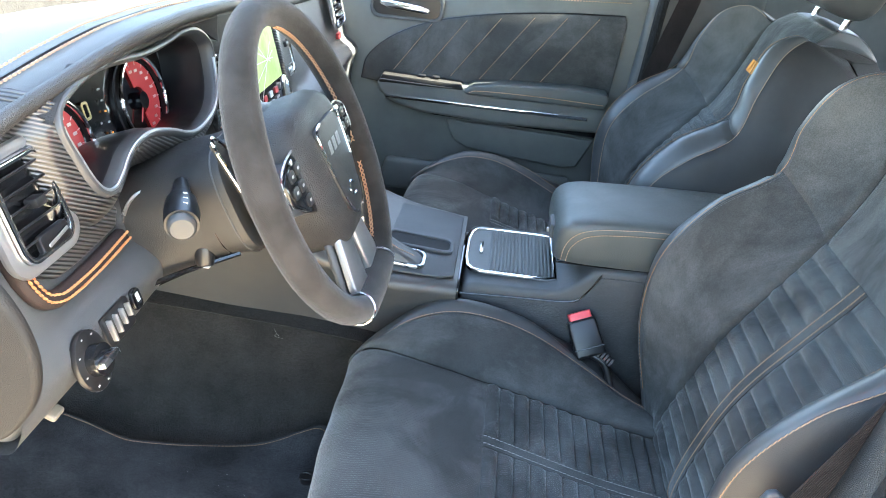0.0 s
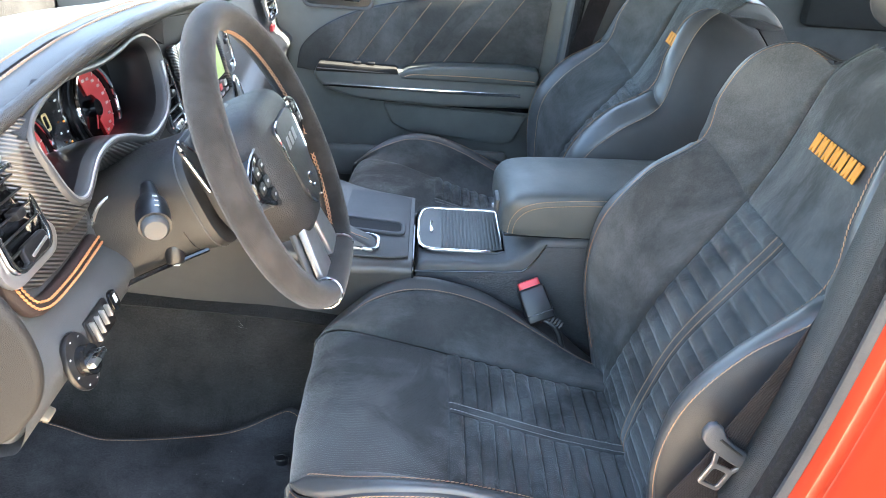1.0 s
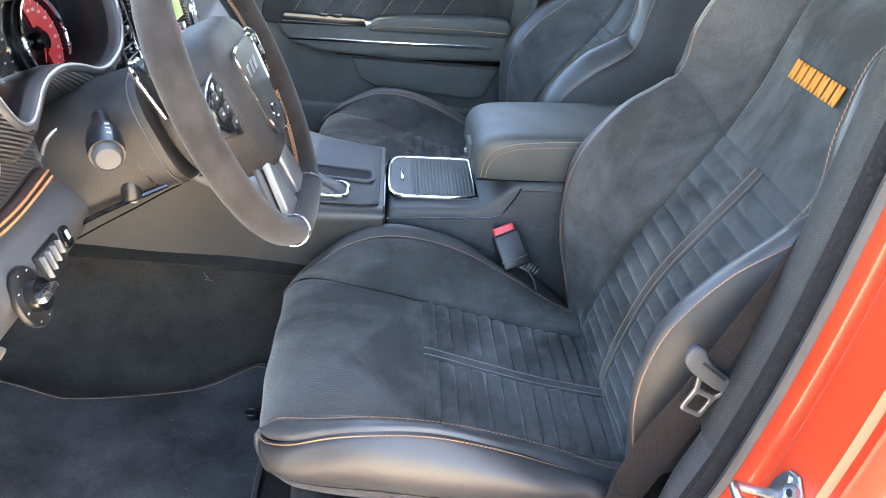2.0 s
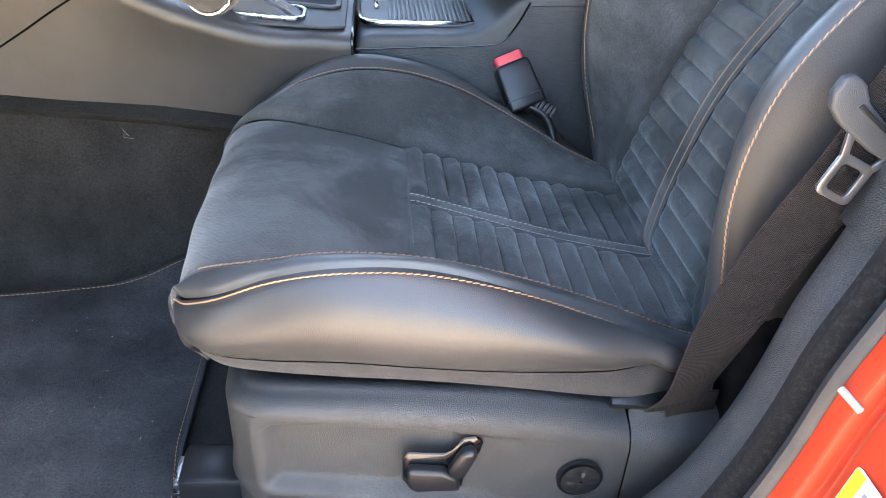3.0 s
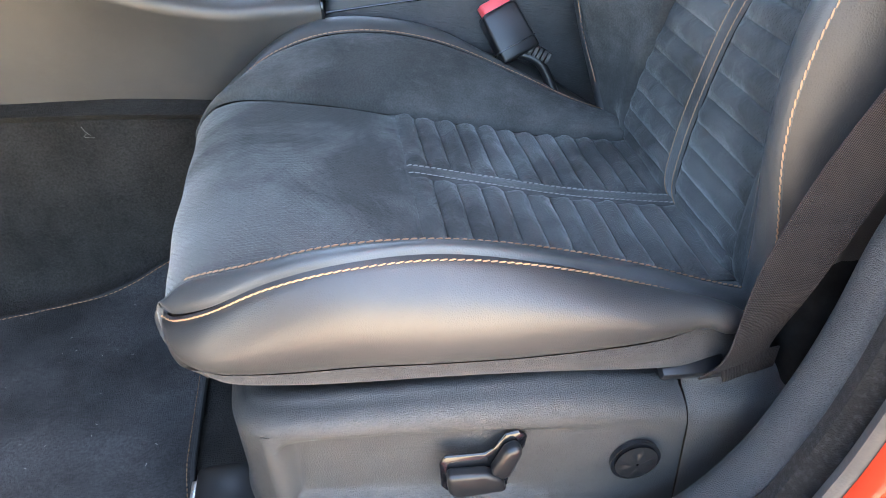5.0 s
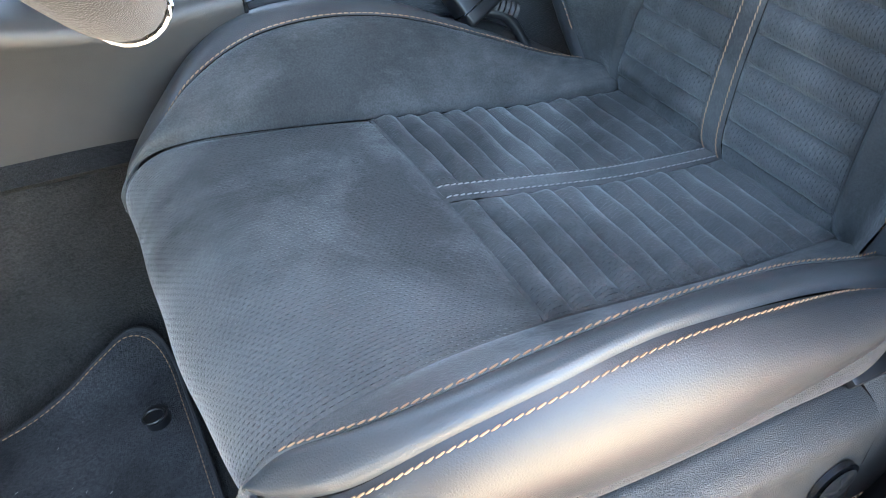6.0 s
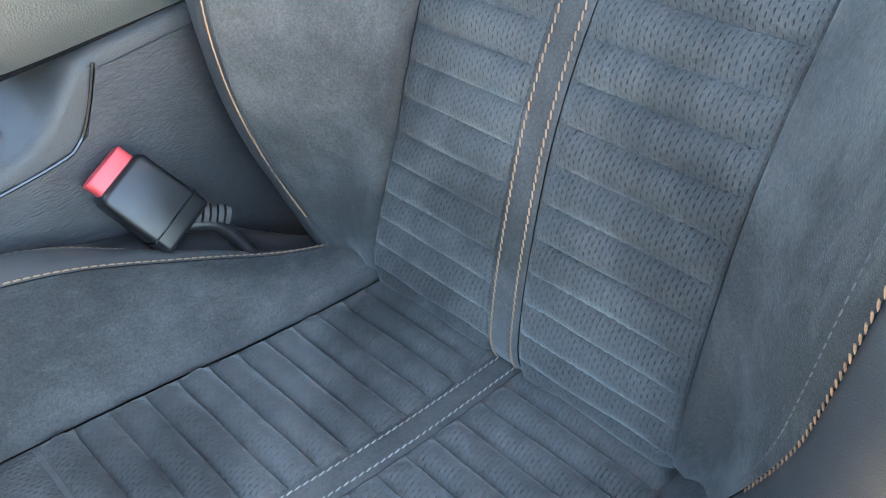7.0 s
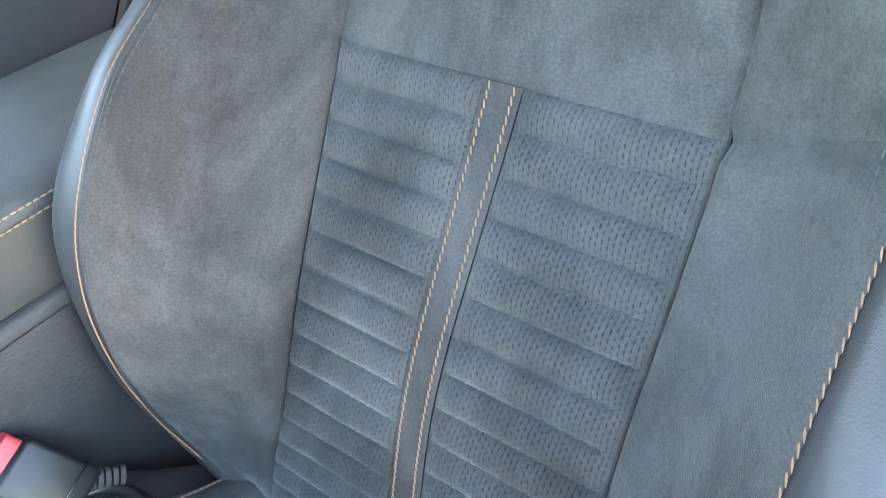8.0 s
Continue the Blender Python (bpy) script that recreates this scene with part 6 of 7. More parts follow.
rows_top = []
for y in YS:
    x, z = brow(y)
    prof = [(-1.22, z - 0.095), (-1.05, z - 0.055), (-0.92, z - 0.020), (x - 0.11, z - 0.002), (x - 0.062, z + 0.002), (x - 0.04, z + 0.003), (x - 0.02, z + 0.002), (x - 0.009, z - 0.002), (x - 0.006, z - 0.012), (x - 0.03, z - 0.02)]
    rows_top.append(spline([(a, y, b) for a, b in prof], 60))
g = np.stack([spline(np.array(rows_top)[:, j], 110) for j in range(60)], 1)
top_pad = part("top_pad", grid_mesh(g), dash_pad, dash, "soft grey dashboard top pad")
YF = np.linspace(-0.385, 1.10, 40)
for off in (-0.063, -0.041):
    line = spline([(brow(y)[0] + off, y, brow(y)[1] + 0.0042) for y in YF], 300)
    part("pad_stitching", stitches(line, (0, 0, 1), 0.0066, 0.0050, 0.0013), thread_pale, top_pad, "pale orange thread", kind="stuff")
line = spline([(brow(y)[0] - 0.049, y, brow(y)[1] + 0.0030) for y in YF], 200)
part("pad_seam", tube(line, 0.0022, 6), dark_plastic, top_pad)
roll_line = spline([(brow(y)[0], y, brow(y)[1]) for y in YF], 200)
roll = part("edge_roll", tube(roll_line, 0.0085, 10), hub_skin, dash, "black stitched edge roll")
part("roll_stitching", stitches(roll_line + np.array((0.0055, 0, 0.0052)), (1, 0, 0.9), 0.0062, 0.0036, 0.0007), thread_seam, roll, kind="stuff")
rows_face = []
for y in YS:
    x, z = brow(y)
    low = np.interp(y, (-0.385, -0.3, -0.12, -0.06, 0.08, 0.2, 0.3, 0.5, 0.6, 1.1), (0.768, 0.762, 0.75, 0.78, 0.78, 0.75, 0.72, 0.72, 0.62, 0.60))
    face = [(-0.735, z - 0.016), (-0.735, 0.975), (-0.722, 0.93), (-0.708, 0.875), (-0.700, 0.845), (-0.680, 0.83), (-0.668, 0.81), (-0.680, 0.775), (-0.70, low), (-0.76, low - 0.02), (-0.95, low + 0.02)]
    if 0.25 < y < 0.6:
        face = [(a + 0.02, b) for a, b in face]
    rows_face.append(spline([(a, y, b) for a, b in face], 70))
g = np.stack([spline(np.array(rows_face)[:, j], 110) for j in range(70)], 1)
deep = 1 / (1 + np.exp((np.abs(g[..., 1]) - 0.182) / 0.003)) / (1 + np.exp(-(g[..., 2] - 0.905) / 0.004))
g[..., 0] -= 0.085 * deep
part("fascia", grid_mesh(g), soft_plastic, dash, "charcoal fascia and knee panel")
part("end_cap", prism([(-0.95, 0.80), (-0.76, 0.775), (-0.69, 0.770), (-0.668, 0.80), (-0.685, 0.84), (-0.70, 0.90), (-0.725, 0.985), (-0.78, 0.99), (-1.0, 0.96)], 0.02, frame_of((0, -0.325, 0), (1, 0, 0), (0, 0, 1)), 0.009, 4), soft_plastic, dash, "charcoal end cover")
kick = spline([(-0.98, 0.80, 0), (-0.80, 0.775, 0), (-0.70, 0.785, 0), (-0.657, 0.821, 0), (-0.641, 0.862, 0), (-0.645, 0.905, 0), (-0.665, 0.945, 0), (-0.70, 0.985, 0), (-0.80, 0.99, 0), (-0.98, 0.98, 0)], 46)[:, :2]
part("kick_trim", prism([tuple(p) for p in kick], 0.014, frame_of((0, -0.350, 0), (1, 0, 0), (0, 0, 1)), 0.006, 4), pillar_trim, dash, "dark trim at the foot of the pillar")

TILT = frame_of((-0.702, 0, 0.86), (0, 1, 0), (-0.24, 0, 0.97))


def dash_at(y, z, out=0.0):
    return TILT @ Vector((y, z - 0.86, out))


def on_dash(points):
    return [(y, z - 0.86) for y, z in points]


carbon_left = [(-0.305, 1.0), (-0.280, 0.96), (-0.265, 0.926), (-0.259, 0.897), (-0.247, 0.880), (-0.229, 0.872), (-0.188, 0.870), (-0.114, 0.873), (-0.10, 0.888), (-0.115, 0.915), (-0.165, 0.93), (-0.178, 0.97), (-0.172, 1.022), (-0.215, 1.019), (-0.262, 1.008)]
trim_l = part("carbon_trim", prism(on_dash(carbon_left)[::-1], 0.010, TILT, 0.004, 3), carbon, dash, "carbon fibre trim panel")
for pts in ([(-0.305, 0.99), (-0.275, 0.947), (-0.270, 0.918), (-0.264, 0.889), (-0.254, 0.869), (-0.244, 0.863), (-0.228, 0.858), (-0.174, 0.857), (-0.103, 0.862)], [(-0.312, 0.98), (-0.282, 0.937), (-0.276, 0.910), (-0.268, 0.882), (-0.258, 0.864), (-0.248, 0.857), (-0.227, 0.851), (-0.173, 0.850), (-0.101, 0.854)]):
    line = spline([tuple(dash_at(y, z, 0.0128)) for y, z in pts], 120)
    part("trim_stitching", stitches(line, (1, 0, 0.25), 0.0058, 0.0054, 0.00125, slant=0.2), thread_bright, trim_l, "orange thread", kind="stuff")
part("padded_border", tube(spline([tuple(dash_at(y, z, 0.0025)) for y, z in ((-0.31, 0.985), (-0.279, 0.942), (-0.273, 0.914), (-0.266, 0.885), (-0.256, 0.866), (-0.246, 0.859), (-0.228, 0.8535), (-0.174, 0.8525), (-0.102, 0.857))], 60), 0.0092, 10), red_leather, trim_l, "dark red brown stitched border")


def vent(name, cy, cz, w, h, slats, shear=0.0, mat_frame=chrome):
    m = TILT @ Matrix.Translation((cy, cz - 0.86, 0.0105)) @ Matrix(((1, -shear, 0, 0), (0, 1, 0, 0), (0, 0, 1, 0), (0, 0, 0, 1)))
    v = part(name, ring(rounded(w, h, 0.016), rounded(w - 0.012, h - 0.012, 0.012), 0.012, m, 0.002), mat_frame, dash, "chrome edged air vent")
    # no real depth: flat black plate paints the throat's shade behind the slats
    part("vent_shadow", prism(rounded(w - 0.01, h - 0.01, 0.012), 0.003, m @ Matrix.Translation((0, 0, -0.002)), 0.0005, 1), gloss_black, v, "black plate standing for the shade in the vent throat")
    for k in range(slats):
        y0 = (k + 0.5) / slats * (h - 0.016) - (h - 0.016) / 2
        part("slat", box((0, 0, 0), (w - 0.016, 0.0022, 0.014), 0.0008, 1, m @ Matrix.Translation((0, y0, 0.003)) @ pose(0, 0, 0, -25, 0, 0)), dark_plastic, v)
    tab = part("vent_tab", box((0, 0, 0), (0.016, 0.010, 0.014), 0.003, 2, m @ Matrix.Translation((0.004, 0.002, 0.009))), dark_plastic, v)
    return v, m


v1, vm = vent("air_vent", -0.236, 0.949, 0.080, 0.094, 5, 0.06)
part("vent_bezel", ring(rounded(0.110, 0.116, 0.025), rounded(0.079, 0.093, 0.015), 0.010, vm @ Matrix.Translation((0, 0, -0.002)), 0.0046), silver_paint, v1, "satin bezel")
wheel_slot = part("vent_wheel", prism(rounded(0.046, 0.020, 0.006), 0.008, vm @ Matrix.Translation((0.008, -0.036, 0.004)), 0.003, 2), dark_plastic, v1, "ribbed airflow wheel")
part("wheel_mark", prism(rounded(0.034, 0.0035, 0.0015), 0.0015, vm @ Matrix.Translation((0.008, -0.036, 0.0125)) @ pose(0, 0, 0, 0, 0, 8), 0.0004, 1), silver_paint, wheel_slot)

# instrument cluster
cluster_out = spline([(-0.19, 1.003, 0), (-0.172, 1.024, 0), (-0.115, 1.037, 0), (-0.06, 1.037, 0), (0.0, 1.031, 0), (0.06, 1.031, 0), (0.11, 1.034, 0), (0.155, 1.028, 0), (0.183, 1.008, 0), (0.183, 0.978, 0), (0.169, 0.945, 0), (0.139, 0.922, 0), (0.09, 0.913, 0), (0.05, 0.917, 0), (0.01, 0.933, 0), (-0.03, 0.945, 0), (-0.066, 0.946, 0), (-0.092, 0.940, 0), (-0.118, 0.927, 0), (-0.138, 0.920, 0), (-0.157, 0.924, 0), (-0.171, 0.939, 0), (-0.182, 0.967, 0)], 110, closed=True)[:, :2]
co = [np.array(p) for p in on_dash([tuple(p) for p in cluster_out])]
cc = np.array((0.0, 0.118))


def around(levels):
    """A wall round the instrument opening; levels: (inwards in metres, out of the dash)."""
    line = np.array(co)
    d = np.roll(line, -1, 0) - np.roll(line, 1, 0)
    n = np.stack([-d[:, 1], d[:, 0]], 1) / np.linalg.norm(d, axis=1, keepdims=True)
    if ((cc - line) * n).sum() < 0:
        n = -n
    for _ in range(6):
        n = (np.roll(n, 1, 0) + n + np.roll(n, -1, 0)) / 3
    return np.array([[tuple(TILT @ Vector((*(p + m * k), c))) for k, c in levels] for p, m in zip(line, n)])


bez = part("cluster_bezel", grid_mesh(around([(-0.004, 0.030), (-0.002, 0.039), (0.0, 0.0415), (0.003, 0.042), (0.0055, 0.040), (0.0075, 0.033), (0.0085, 0.024)]), close_u=True), bezel_grey, dash, "dark satin grey instrument surround")
silver_line = around([(0.0048, 0.0400), (0.0048, 0.0400)])[:, 0]
part("bezel_line", tube(np.vstack([silver_line[42:], silver_line[:1]]), 0.0021, 8), silver_paint, bez, "satin silver edge")
part("cluster_wall", grid_mesh(around([(0.008, 0.025), (0.0095, 0.012), (0.007, -0.012), (0.002, -0.040)]), close_u=True), dark_plastic, bez)
flange = around([(-0.003, 0.037), (-0.010, 0.034), (-0.020, 0.024), (-0.030, 0.010), (-0.034, -0.004)])
part("carbon_flange", grid_mesh(np.vstack([flange[44:], flange[:5]])), carbon, dash, "carbon fibre collar round the instruments")
hood_rows = []
for k in range(40):
    y = -0.20 + 0.41 * k / 39
    x, z = brow(y)
    zb = float(np.interp(y, (-0.20, -0.172, -0.115, -0.06, 0.0, 0.06, 0.11, 0.155, 0.183, 0.21), (1.008, 1.026, 1.039, 1.039, 1.033, 1.033, 1.036, 1.030, 1.014, 1.0)))
    low = TILT @ Vector((y, zb - 0.86 + 0.001, 0.040))
    hood_rows.append([(x, y, z - 0.004), (x + 0.004, y, z - 0.010), ((x + low.x) / 2 + 0.001, y, (z + low.z) / 2 - 0.003), tuple(low), tuple(low + Vector((-0.02, 0, 0.002)))])
part("hood", grid_mesh(np.array(hood_rows)), headliner, dash, "black hood over the instruments")
face = part("gauge_face", prism([tuple(np.array(p) + (cc - np.array(p)) * 0.0) for p in co], 0.002, TILT @ Matrix.Translation((0, 0, -0.040)), 0.0004, 1), gloss_black, bez, "black instrument face")
GM = TILT @ Matrix.Translation((0, 0, -0.0365))


def gauge(cy, cz, r):
    m = GM @ Matrix.Translation((cy, cz - 0.86, 0))
    arc = [(r * math.cos(t), r * math.sin(t)) for t in np.linspace(radians(-78), radians(104), 44)]
    inner = [(0.36 * r * math.cos(t), 0.36 * r * math.sin(t)) for t in np.linspace(radians(104), radians(-78), 44)]
    dial = part("dial", prism(arc + inner, 0.0015, m, 0.0003, 1), gauge_red, face, "red gauge band")
    part("dial_ring", tube([m @ Vector((1.13 * r * math.cos(t), 1.13 * r * math.sin(t), 0.008)) for t in np.linspace(0, 2 * np.pi, 48, endpoint=False)], 0.0028, 8, closed=True), chrome, dial, "chrome gauge ring")
    part("dial_wall", grid_mesh(np.array([[tuple(m @ Vector((1.12 * r * math.cos(t), 1.12 * r * math.sin(t), c))) for c in (0, 0.008)] for t in np.linspace(0, 2 * np.pi, 48, endpoint=False)]), close_u=True), dark_plastic, dial)
    for k in range(9):
        t = radians(96 - 20.5 * k)
        part("dial_mark", box((0, 0, 0), (0.007, 0.0035, 0.001), 0.0002, 1, m @ Matrix.Translation((0.76 * r * math.cos(t), 0.76 * r * math.sin(t), 0.002))), mark_white, dial)
        part("tick", box((0, 0, 0), (0.005, 0.001, 0.0008), 0.0001, 1, m @ Matrix.Translation((0.95 * r * math.cos(t), 0.95 * r * math.sin(t), 0.002)) @ pose(0, 0, 0, 0, 0, math.degrees(t))), mark_white, dial)
    part("needle", box((0, 0, 0), (0.6 * r, 0.002, 0.0015), 0.0005, 1, m @ Matrix.Translation((-0.2 * r, -0.24 * r, 0.005)) @ pose(0, 0, 0, 0, 0, 52)), gauge_red, dial, "red needle")
    part("needle_hub", tube([m @ Vector((0, 0, 0.001)), m @ Vector((0, 0, 0.007))], 0.011, 16, up=(0, 1, 0)), gloss_black, dial)


gauge(0.098, 0.958, 0.049)
gauge(-0.094, 0.956, 0.047)
for k in range(6):
    part("telltale", box((0, 0, 0), (0.0035, 0.0025, 0.001), 0.0002, 1, GM @ Matrix.Translation((-0.016 + 0.012 * (k % 3), 0.085 + 0.014 * (k // 3) - 0.02 * (k % 2), 0.002))), mark_amber if k % 2 else mark_white, face)
for k, (w, col) in enumerate(((0.010, mark_white), (0.008, mark_white), (0.006, mark_amber), (0.007, mark_white), (0.006, mark_amber))):
    part("readout_bar", box((0, 0, 0), (w * 0.6, 0.002, 0.001), 0.0002, 1, GM @ Matrix.Translation((0.012, 0.135 - 0.013 * k, 0.002))), col, face)
part("gear_readout", ring(rounded(0.013, 0.021, 0.004), rounded(0.008, 0.015, 0.002), 0.001, GM @ Matrix.Translation((-0.026, 0.120, 0.002)), 0.0002), mark_dim, face)

# centre stack
cstack = TILT @ Matrix.Translation((0.38, 0, 0.022))
screen = part("display", prism([(x, y + 0.062) for x, y in rounded(0.195, 0.125, 0.006)], 0.006, cstack, 0.002, 2), gloss_black, dash, "glossy centre display")
part("map_view", prism([(x, y + 0.075) for x, y in rounded(0.178, 0.085, 0.002)], 0.0012, cstack @ Matrix.Translation((0, 0, 0.006)), 0.0002, 1), map_screen, screen, "lit green map picture")
for k in range(5):
    part("road_line", box((0, 0, 0), (0.16 - 0.02 * k, 0.0012, 0.0006), 0.0001, 1, cstack @ Matrix.Translation((0.0, 0.045 + 0.014 * k, 0.0075)) @ pose(0, 0, 0, 0, 0, 38 - 21 * k)), mark_white, screen)
for k in range(6):
    part("icon", prism(rounded(0.014, 0.010, 0.002, 2), 0.0012, cstack @ Matrix.Translation((-0.075 + 0.03 * k, 0.018, 0.006)), 0.0002, 1), mark_white if k % 2 else gauge_red, screen)
    part("icon_bar", prism(rounded(0.016, 0.004, 0.001, 2), 0.0012, cstack @ Matrix.Translation((-0.075 + 0.03 * k, 0.006, 0.006)), 0.0002, 1), mark_grey, screen)
for s in (-1, 1):
    part("carbon_strip", prism([(s * 0.103, 0.0), (s * 0.124, 0.0), (s * 0.128, 0.128), (s * 0.103, 0.128)][::s], 0.010, cstack, 0.003, 2), carbon, dash, "carbon fibre strip")
    v, m = vent("air_vent", 0.38 + s * 0.163, 0.928, 0.066, 0.105, 6, 0.0)
    part("vent_wheel", prism(rounded(0.03, 0.016, 0.005), 0.008, m @ Matrix.Translation((0, -0.046, 0.004)), 0.003, 2), satin_metal, v)
part("stack_pad", box((-0.672, 0.38, 0.795), (0.05, 0.36, 0.085), 0.03, 5, pose(0, 0, 0, 0, -25, 0)), dash_pad, dash, "padded lower stack")
part("stack_stitching", stitches(spline([(-0.652, 0.53, 0.84), (-0.645, 0.565, 0.80), (-0.66, 0.58, 0.75)], 30), (1, 0.5, 0.3), 0.0068, 0.0055, 0.0014), thread_orange, dash, kind="stuff")
vent("air_vent", 0.985, 0.925, 0.10, 0.085, 5)
part("warning_tag", box((-0.700, 1.012, 0.858), (0.008, 0.028, 0.014), 0.002), red_button, dash, "small red tag")

# switches under the vent
lower = frame_of((-0.668, 0, 0.805), (0, 1, 0), (-0.30, 0, 0.95))
head_sw = part("light_switch", prism([(-0.25 + 0.026 * math.cos(t), -0.006 + 0.032 * math.sin(t)) for t in np.linspace(0, 2 * np.pi, 28, endpoint=False)], 0.008, lower, 0.003, 2), dark_plastic, dash, "round black headlight switch")
part("switch_dial", tube([lower @ Vector((-0.25, -0.006, 0.006)), lower @ Vector((-0.25, -0.006, 0.018))], 0.016, 22, up=(0, 0, 1)), gloss_black, head_sw)
part("switch_grip", box((0, 0, 0), (0.030, 0.007, 0.010), 0.002, 2, lower @ Matrix.Translation((-0.25, -0.006, 0.022))), satin_metal, head_sw)
for k in range(7):
    t = radians(60 + 45 * k)
    part("switch_mark", box((0, 0, 0), (0.0026, 0.0014, 0.0006), 0.0002, 1, lower @ Matrix.Translation((-0.25 + 0.021 * math.cos(t), -0.006 + 0.0265 * math.sin(t), 0.0083))), mark_white, head_sw)
dims = part("dimmer_panel", prism([(x - 0.188, y + 0.0) for x, y in rounded(0.056, 0.034, 0.005)], 0.004, lower, 0.0015, 2), dark_plastic, dash, "black dimmer panel")
for k in range(4):
    part("dimmer_wheel", box((0, 0, 0), (0.003, 0.024 - 0.003 * k, 0.007), 0.001, 2, lower @ Matrix.Translation((-0.207 + 0.0125 * k, 0.001 * k, 0.006))), silver_paint, dims)
part("boot_button", prism([(x - 0.147, y + 0.003) for x, y in rounded(0.018, 0.024, 0.007)], 0.006, lower, 0.002, 2), gloss_black, dash, "small black push button")
part("button_mark", box((0, 0, 0), (0.006, 0.010, 0.001), 0.0003, 1, lower @ Matrix.Translation((-0.147, 0.005, 0.0065))), mark_white, dash)
part("hood_release", box((-0.702, -0.262, 0.742), (0.016, 0.018, 0.007), 0.003, 3, pose(0, 0, 0, 10, 25, 0)), fluff_tan, dash, "pale bonnet release lever")


# ---- passenger door ----
door = thing("door_1", (-0.3, 1.10, 0.45), "charcoal passenger door panel with suede insert, closed", "door", kind="structure")
DP = frame_of((0, 1.10, 0), (1, 0, 0), (0, 0, 1))
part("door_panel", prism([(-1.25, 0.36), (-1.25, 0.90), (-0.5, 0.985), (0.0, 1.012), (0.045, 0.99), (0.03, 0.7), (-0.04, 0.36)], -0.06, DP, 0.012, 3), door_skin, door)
arch = spline([(-0.655, 0.742, 0), (-0.640, 0.80, 0), (-0.58, 0.855, 0), (-0.48, 0.90, 0), (-0.33, 0.932, 0), (-0.17, 0.950, 0), (-0.03, 0.958, 0)], 40)[:, :2]
insert = part("suede_insert", prism([tuple(p) for p in arch] + [(-0.022, 0.94), (-0.035, 0.755), (-0.08, 0.740), (-0.6, 0.735)], 0.006, DP @ Matrix.Translation((0, 0, 0.002)), 0.004, 2), suede, door, "black suede insert with slanting stitched lines")
part("insert_groove", tube([tuple(DP @ Vector((*p, 0.0035))) for p in arch], 0.003, 6), dark_plastic, door)
for k in range(8):
    x0 = -0.575 + 0.072 * k
    x1 = x0 + 0.092
    ztop = float(np.interp(x1, arch[:, 0], arch[:, 1])) - 0.006
    f = min(1.0, (ztop - 0.772) / 0.13)
    a, b = Vector((x0, 0.772, 0.0085)), Vector((x0 + (ztop - 0.772) * 0.72, ztop, 0.0085))
    if b.x < -0.03:
        part("slanting_stitching", stitches([tuple(DP @ a.lerp(b, q)) for q in np.linspace(0, 1, 12)], (0, -1, 0), 0.0062, 0.0048, 0.0009), thread_tan, insert, "pale tan thread", kind="stuff")
part("top_trim_stitching", stitches(spline([tuple(DP @ Vector(p)) for p in ((-0.5, 0.955, 0.001), (-0.25, 0.976, 0.001), (-0.02, 0.990, 0.001))], 60), (0, -1, 0.2), 0.0068, 0.0055, 0.001), thread_tan, door, kind="stuff")
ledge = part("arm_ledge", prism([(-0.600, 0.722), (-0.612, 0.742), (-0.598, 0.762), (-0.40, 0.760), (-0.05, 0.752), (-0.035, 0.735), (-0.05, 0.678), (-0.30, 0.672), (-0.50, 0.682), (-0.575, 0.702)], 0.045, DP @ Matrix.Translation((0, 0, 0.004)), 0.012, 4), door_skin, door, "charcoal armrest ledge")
part("chrome_strip", prism([(-0.585, 0.712), (-0.585, 0.719), (-0.3, 0.718), (-0.082, 0.718), (-0.082, 0.709), (-0.3, 0.709)], 0.004, DP @ Matrix.Translation((0, 0, 0.048)), 0.0012, 2), chrome, ledge, "bright chrome strip")
pad_c = part("arm_pad", prism([(-0.386, 0.742), (-0.395, 0.752), (-0.37, 0.768), (-0.30, 0.778), (-0.12, 0.785), (-0.045, 0.780), (-0.036, 0.765), (-0.045, 0.742)], 0.055, DP @ Matrix.Translation((0, 0, 0.004)), 0.010, 4), arm_leather, door, "padded black leather armrest")
part("pad_stitching", stitches(spline([tuple(DP @ Vector(p)) for p in ((-0.380, 0.748, 0.058), (-0.35, 0.756, 0.060), (-0.2, 0.758, 0.060), (-0.05, 0.754, 0.059))], 60), (0, -1, 0.1), 0.0066, 0.0052, 0.0012), thread_orange, pad_c, "orange thread", kind="stuff")
sw = part("window_switch", prism([(-0.606, 0.748), (-0.596, 0.770), (-0.40, 0.765), (-0.394, 0.750)], 0.040, DP @ Matrix.Translation((0, 0, 0.012)), 0.004, 2), pillar_trim, door, "black window switch panel")
part("switch_edge", tube([tuple(DP @ Vector(p)) for p in ((-0.60, 0.757, 0.0525), (-0.42, 0.753, 0.0525))], 0.0018, 6), dark_plastic, sw)
for x in (-0.50, -0.465):
    part("rocker", box(tuple(DP @ Vector((x, 0.771, 0.030))), (0.018, 0.016, 0.006), 0.002), dark_plastic, sw)
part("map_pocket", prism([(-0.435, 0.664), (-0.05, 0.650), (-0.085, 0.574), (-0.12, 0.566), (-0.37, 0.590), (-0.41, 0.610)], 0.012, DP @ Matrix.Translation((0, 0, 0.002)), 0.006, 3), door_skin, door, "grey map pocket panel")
part("pocket_hollow", prism([(-0.47, 0.668), (-0.05, 0.655), (-0.05, 0.668), (-0.47, 0.676)], 0.006, DP @ Matrix.Translation((0, 0, 0.001)), 0.001, 1), gloss_black, door)
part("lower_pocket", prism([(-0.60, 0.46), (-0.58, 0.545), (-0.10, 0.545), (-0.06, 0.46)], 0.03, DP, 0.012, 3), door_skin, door)
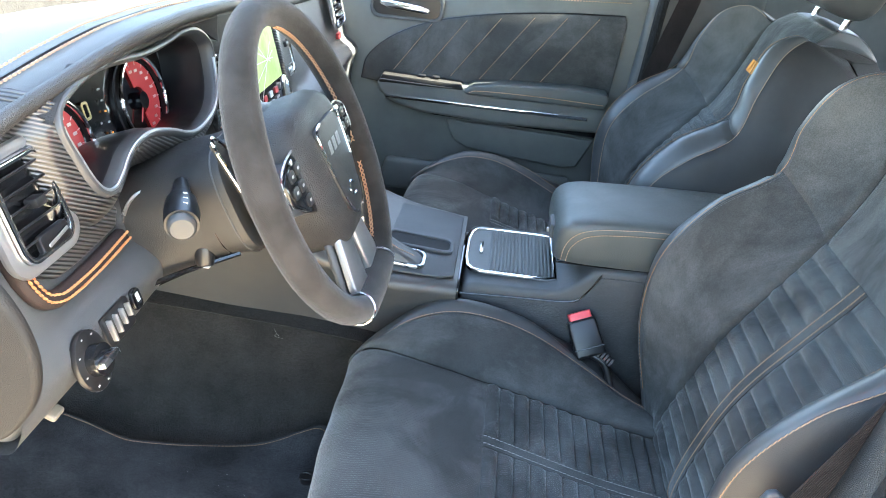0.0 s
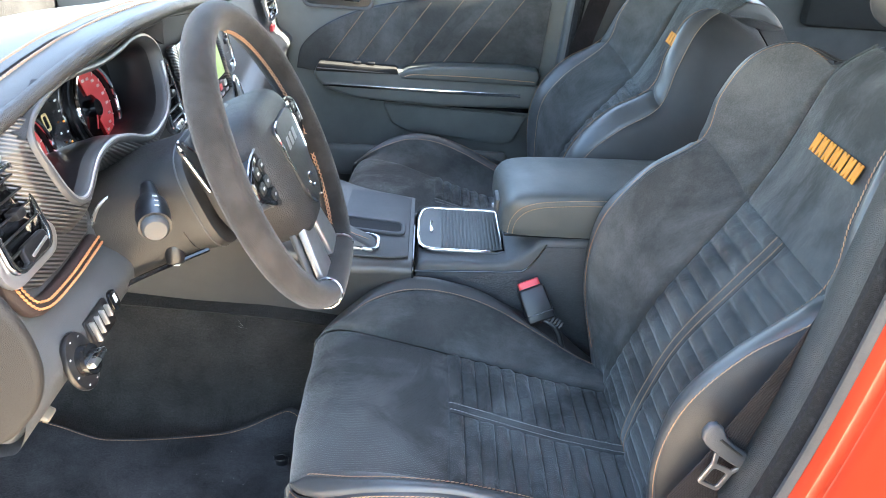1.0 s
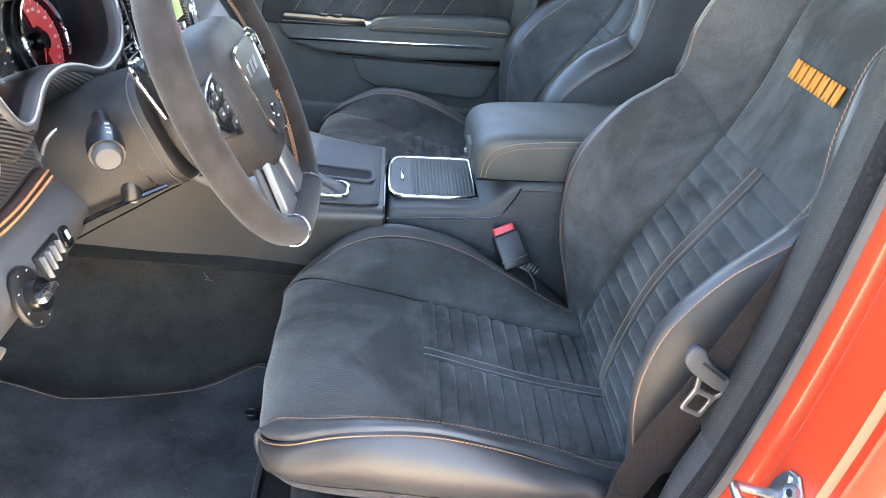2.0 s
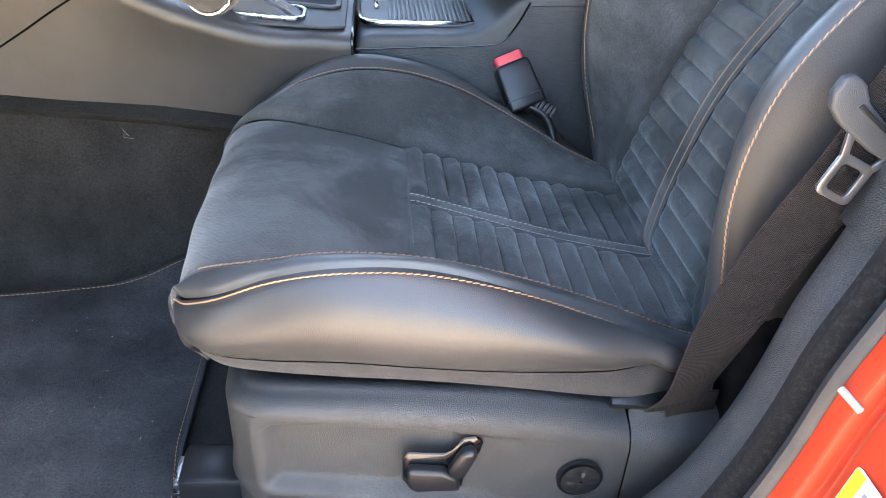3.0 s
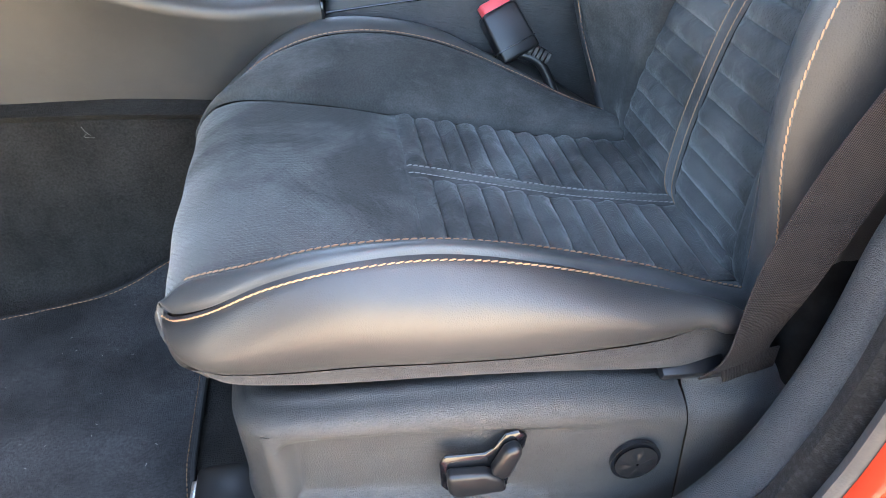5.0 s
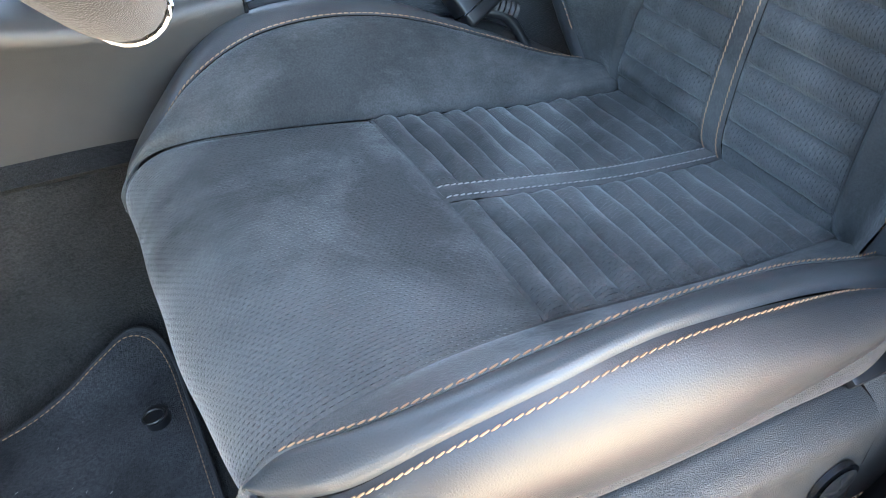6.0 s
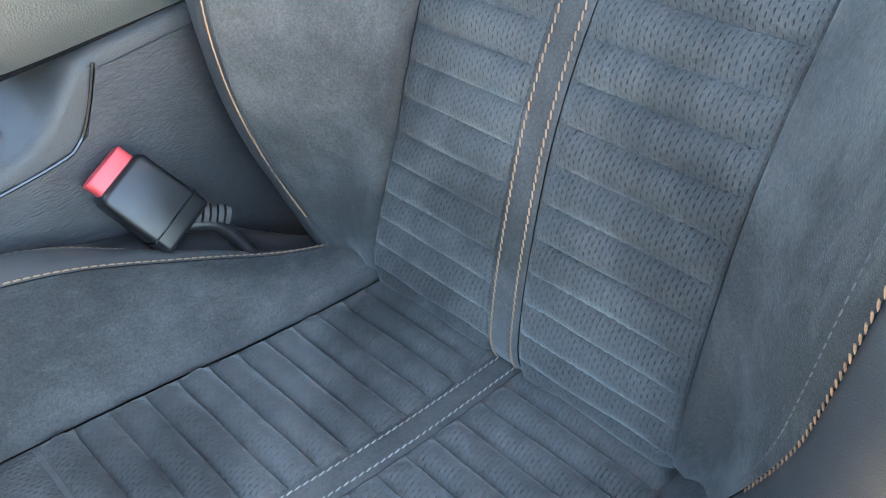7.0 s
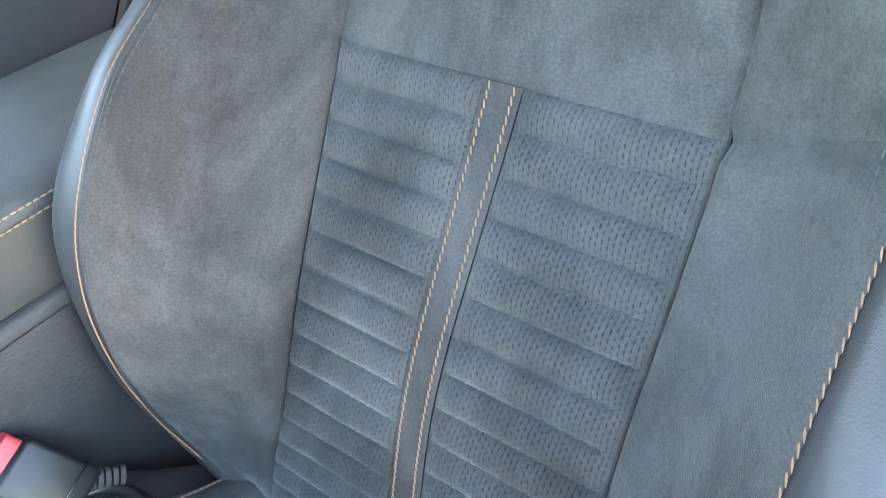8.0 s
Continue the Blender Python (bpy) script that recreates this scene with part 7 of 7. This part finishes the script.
cup = part("handle_cup", prism([(x - 0.552, y + 0.930) for x, y in rounded(0.165, 0.055, 0.018)], 0.003, DP @ Matrix.Translation((0, 0, 0.001)), 0.001, 1), dark_plastic, door, "dark handle recess")
part("cup_rim", ring([(x - 0.552, y + 0.930) for x, y in rounded(0.18, 0.070, 0.022)], [(x - 0.552, y + 0.930) for x, y in rounded(0.163, 0.053, 0.017)], 0.008, DP, 0.003), soft_plastic, cup)
part("door_handle", prism([(-0.618, 0.930), (-0.612, 0.942), (-0.52, 0.934), (-0.494, 0.926), (-0.498, 0.914), (-0.53, 0.916), (-0.60, 0.922)], 0.014, DP @ Matrix.Translation((0, 0, 0.004)), 0.004, 3), chrome, door, "chrome inner door handle")

pillar = thing("passenger_pillar", (0.05, 1.08, 0.6), "dark grey pillar trim behind the passenger door", "pillar trim", kind="structure")
part("pillar_cover", prism([(-0.07, 0.35), (0.0, 0.7), (0.02, 1.0), (0.05, 1.38), (0.30, 1.38), (0.28, 1.0), (0.16, 0.7), (0.20, 0.35)], -0.06, frame_of((0, 1.07, 0), (1, 0, 0), (0, 0, 1)), 0.015, 3), soft_plastic, pillar)
part("door_edge_seal", tube(spline([(-0.005, 1.065, 0.5), (0.028, 1.065, 0.75), (0.045, 1.065, 1.0), (0.07, 1.06, 1.3)], 24), 0.012, 8), fuzz, pillar)
belt_p = thing("seat_belt", (0.1, 1.04, 0.6), "grey woven seat belt hanging on the passenger pillar", "seat belt", "seat belts")
part("shoulder_webbing", ribbon([(0.13, 1.045, 1.25), (0.105, 1.045, 1.05), (0.075, 1.04, 0.93), (0.045, 1.035, 0.82), (0.03, 1.03, 0.70), (0.03, 1.03, 0.50)], 0.048, [(0.97, 0, -0.22)] * 6), webbing, belt_p)
part("rear_door_trim", box((0.64, 1.10, 0.74), (0.90, 0.05, 0.78), 0.02), soft_plastic, pillar)

# ---- rear bench ----
bench = thing("rear_seat", (0.85, 0.38, 0.35), "black leather rear bench with faint orange seams", "rear seat")
part("bench_cushion", box((0.78, 0.38, 0.45), (0.46, 1.26, 0.20), 0.06, 5), leather, bench)
back_b = part("bench_backrest", box((1.08, 0.38, 0.80), (0.16, 1.26, 0.62), 0.06, 5, pose(0, 0, 0, 0, 18, 0)), leather, bench)
for y in (0.10, 0.66):
    part("bench_stitching", stitches(spline([(0.915, y, 0.60), (0.99, y, 0.80), (1.05, y, 1.0)], 30), (-1, 0, 0.3), 0.008, 0.006, 0.0012), thread_orange, back_b, kind="stuff")
for y in (0.06, 0.70):
    part("bench_headrest", box((1.16, y, 1.13), (0.10, 0.24, 0.14), 0.04, 5), leather, bench)

# ---- loose lint ----
lint = thing("lint_thread", (-0.623, 0.231, 0.533), "pale curled thread caught on the tunnel carpet", "lint")
part("thread", tube(spline([(-0.627, 0.2278, 0.539), (-0.624, 0.2265, 0.533), (-0.619, 0.2252, 0.528), (-0.622, 0.2255, 0.530), (-0.626, 0.2250, 0.5265), (-0.613, 0.2240, 0.5245)], 30), 0.00016, 5), fluff, lint)
specks = bmesh.new()
rnd = random.Random(5)
for _ in range(46):
    x, y = rnd.uniform(-0.83, -0.50), rnd.uniform(-0.23, 0.15)
    if x > -0.53 - (y + 0.0) * 0.3:
        continue
    z = drop(x) + 0.0145
    a, l, w = rnd.uniform(0, 3.1), rnd.uniform(0.0008, 0.004), rnd.uniform(0.00015, 0.0004)
    p = [Vector((x, y, z)) + Vector((math.cos(a) * l * i + math.cos(a + 1.57) * w * j, math.sin(a) * l * i + math.sin(a + 1.57) * w * j, 0)) for i, j in ((0, -1), (1, -0.5), (1, 0.5), (0, 1))]
    t = [specks.verts.new(q + Vector((0, 0, 0.0006))) for q in p]
    specks.faces.new(t)
ob = part("lint_specks", specks, fluff)
tagged(ob, "pale lint specks scattered on the floor mat", "lint", kind="stuff")
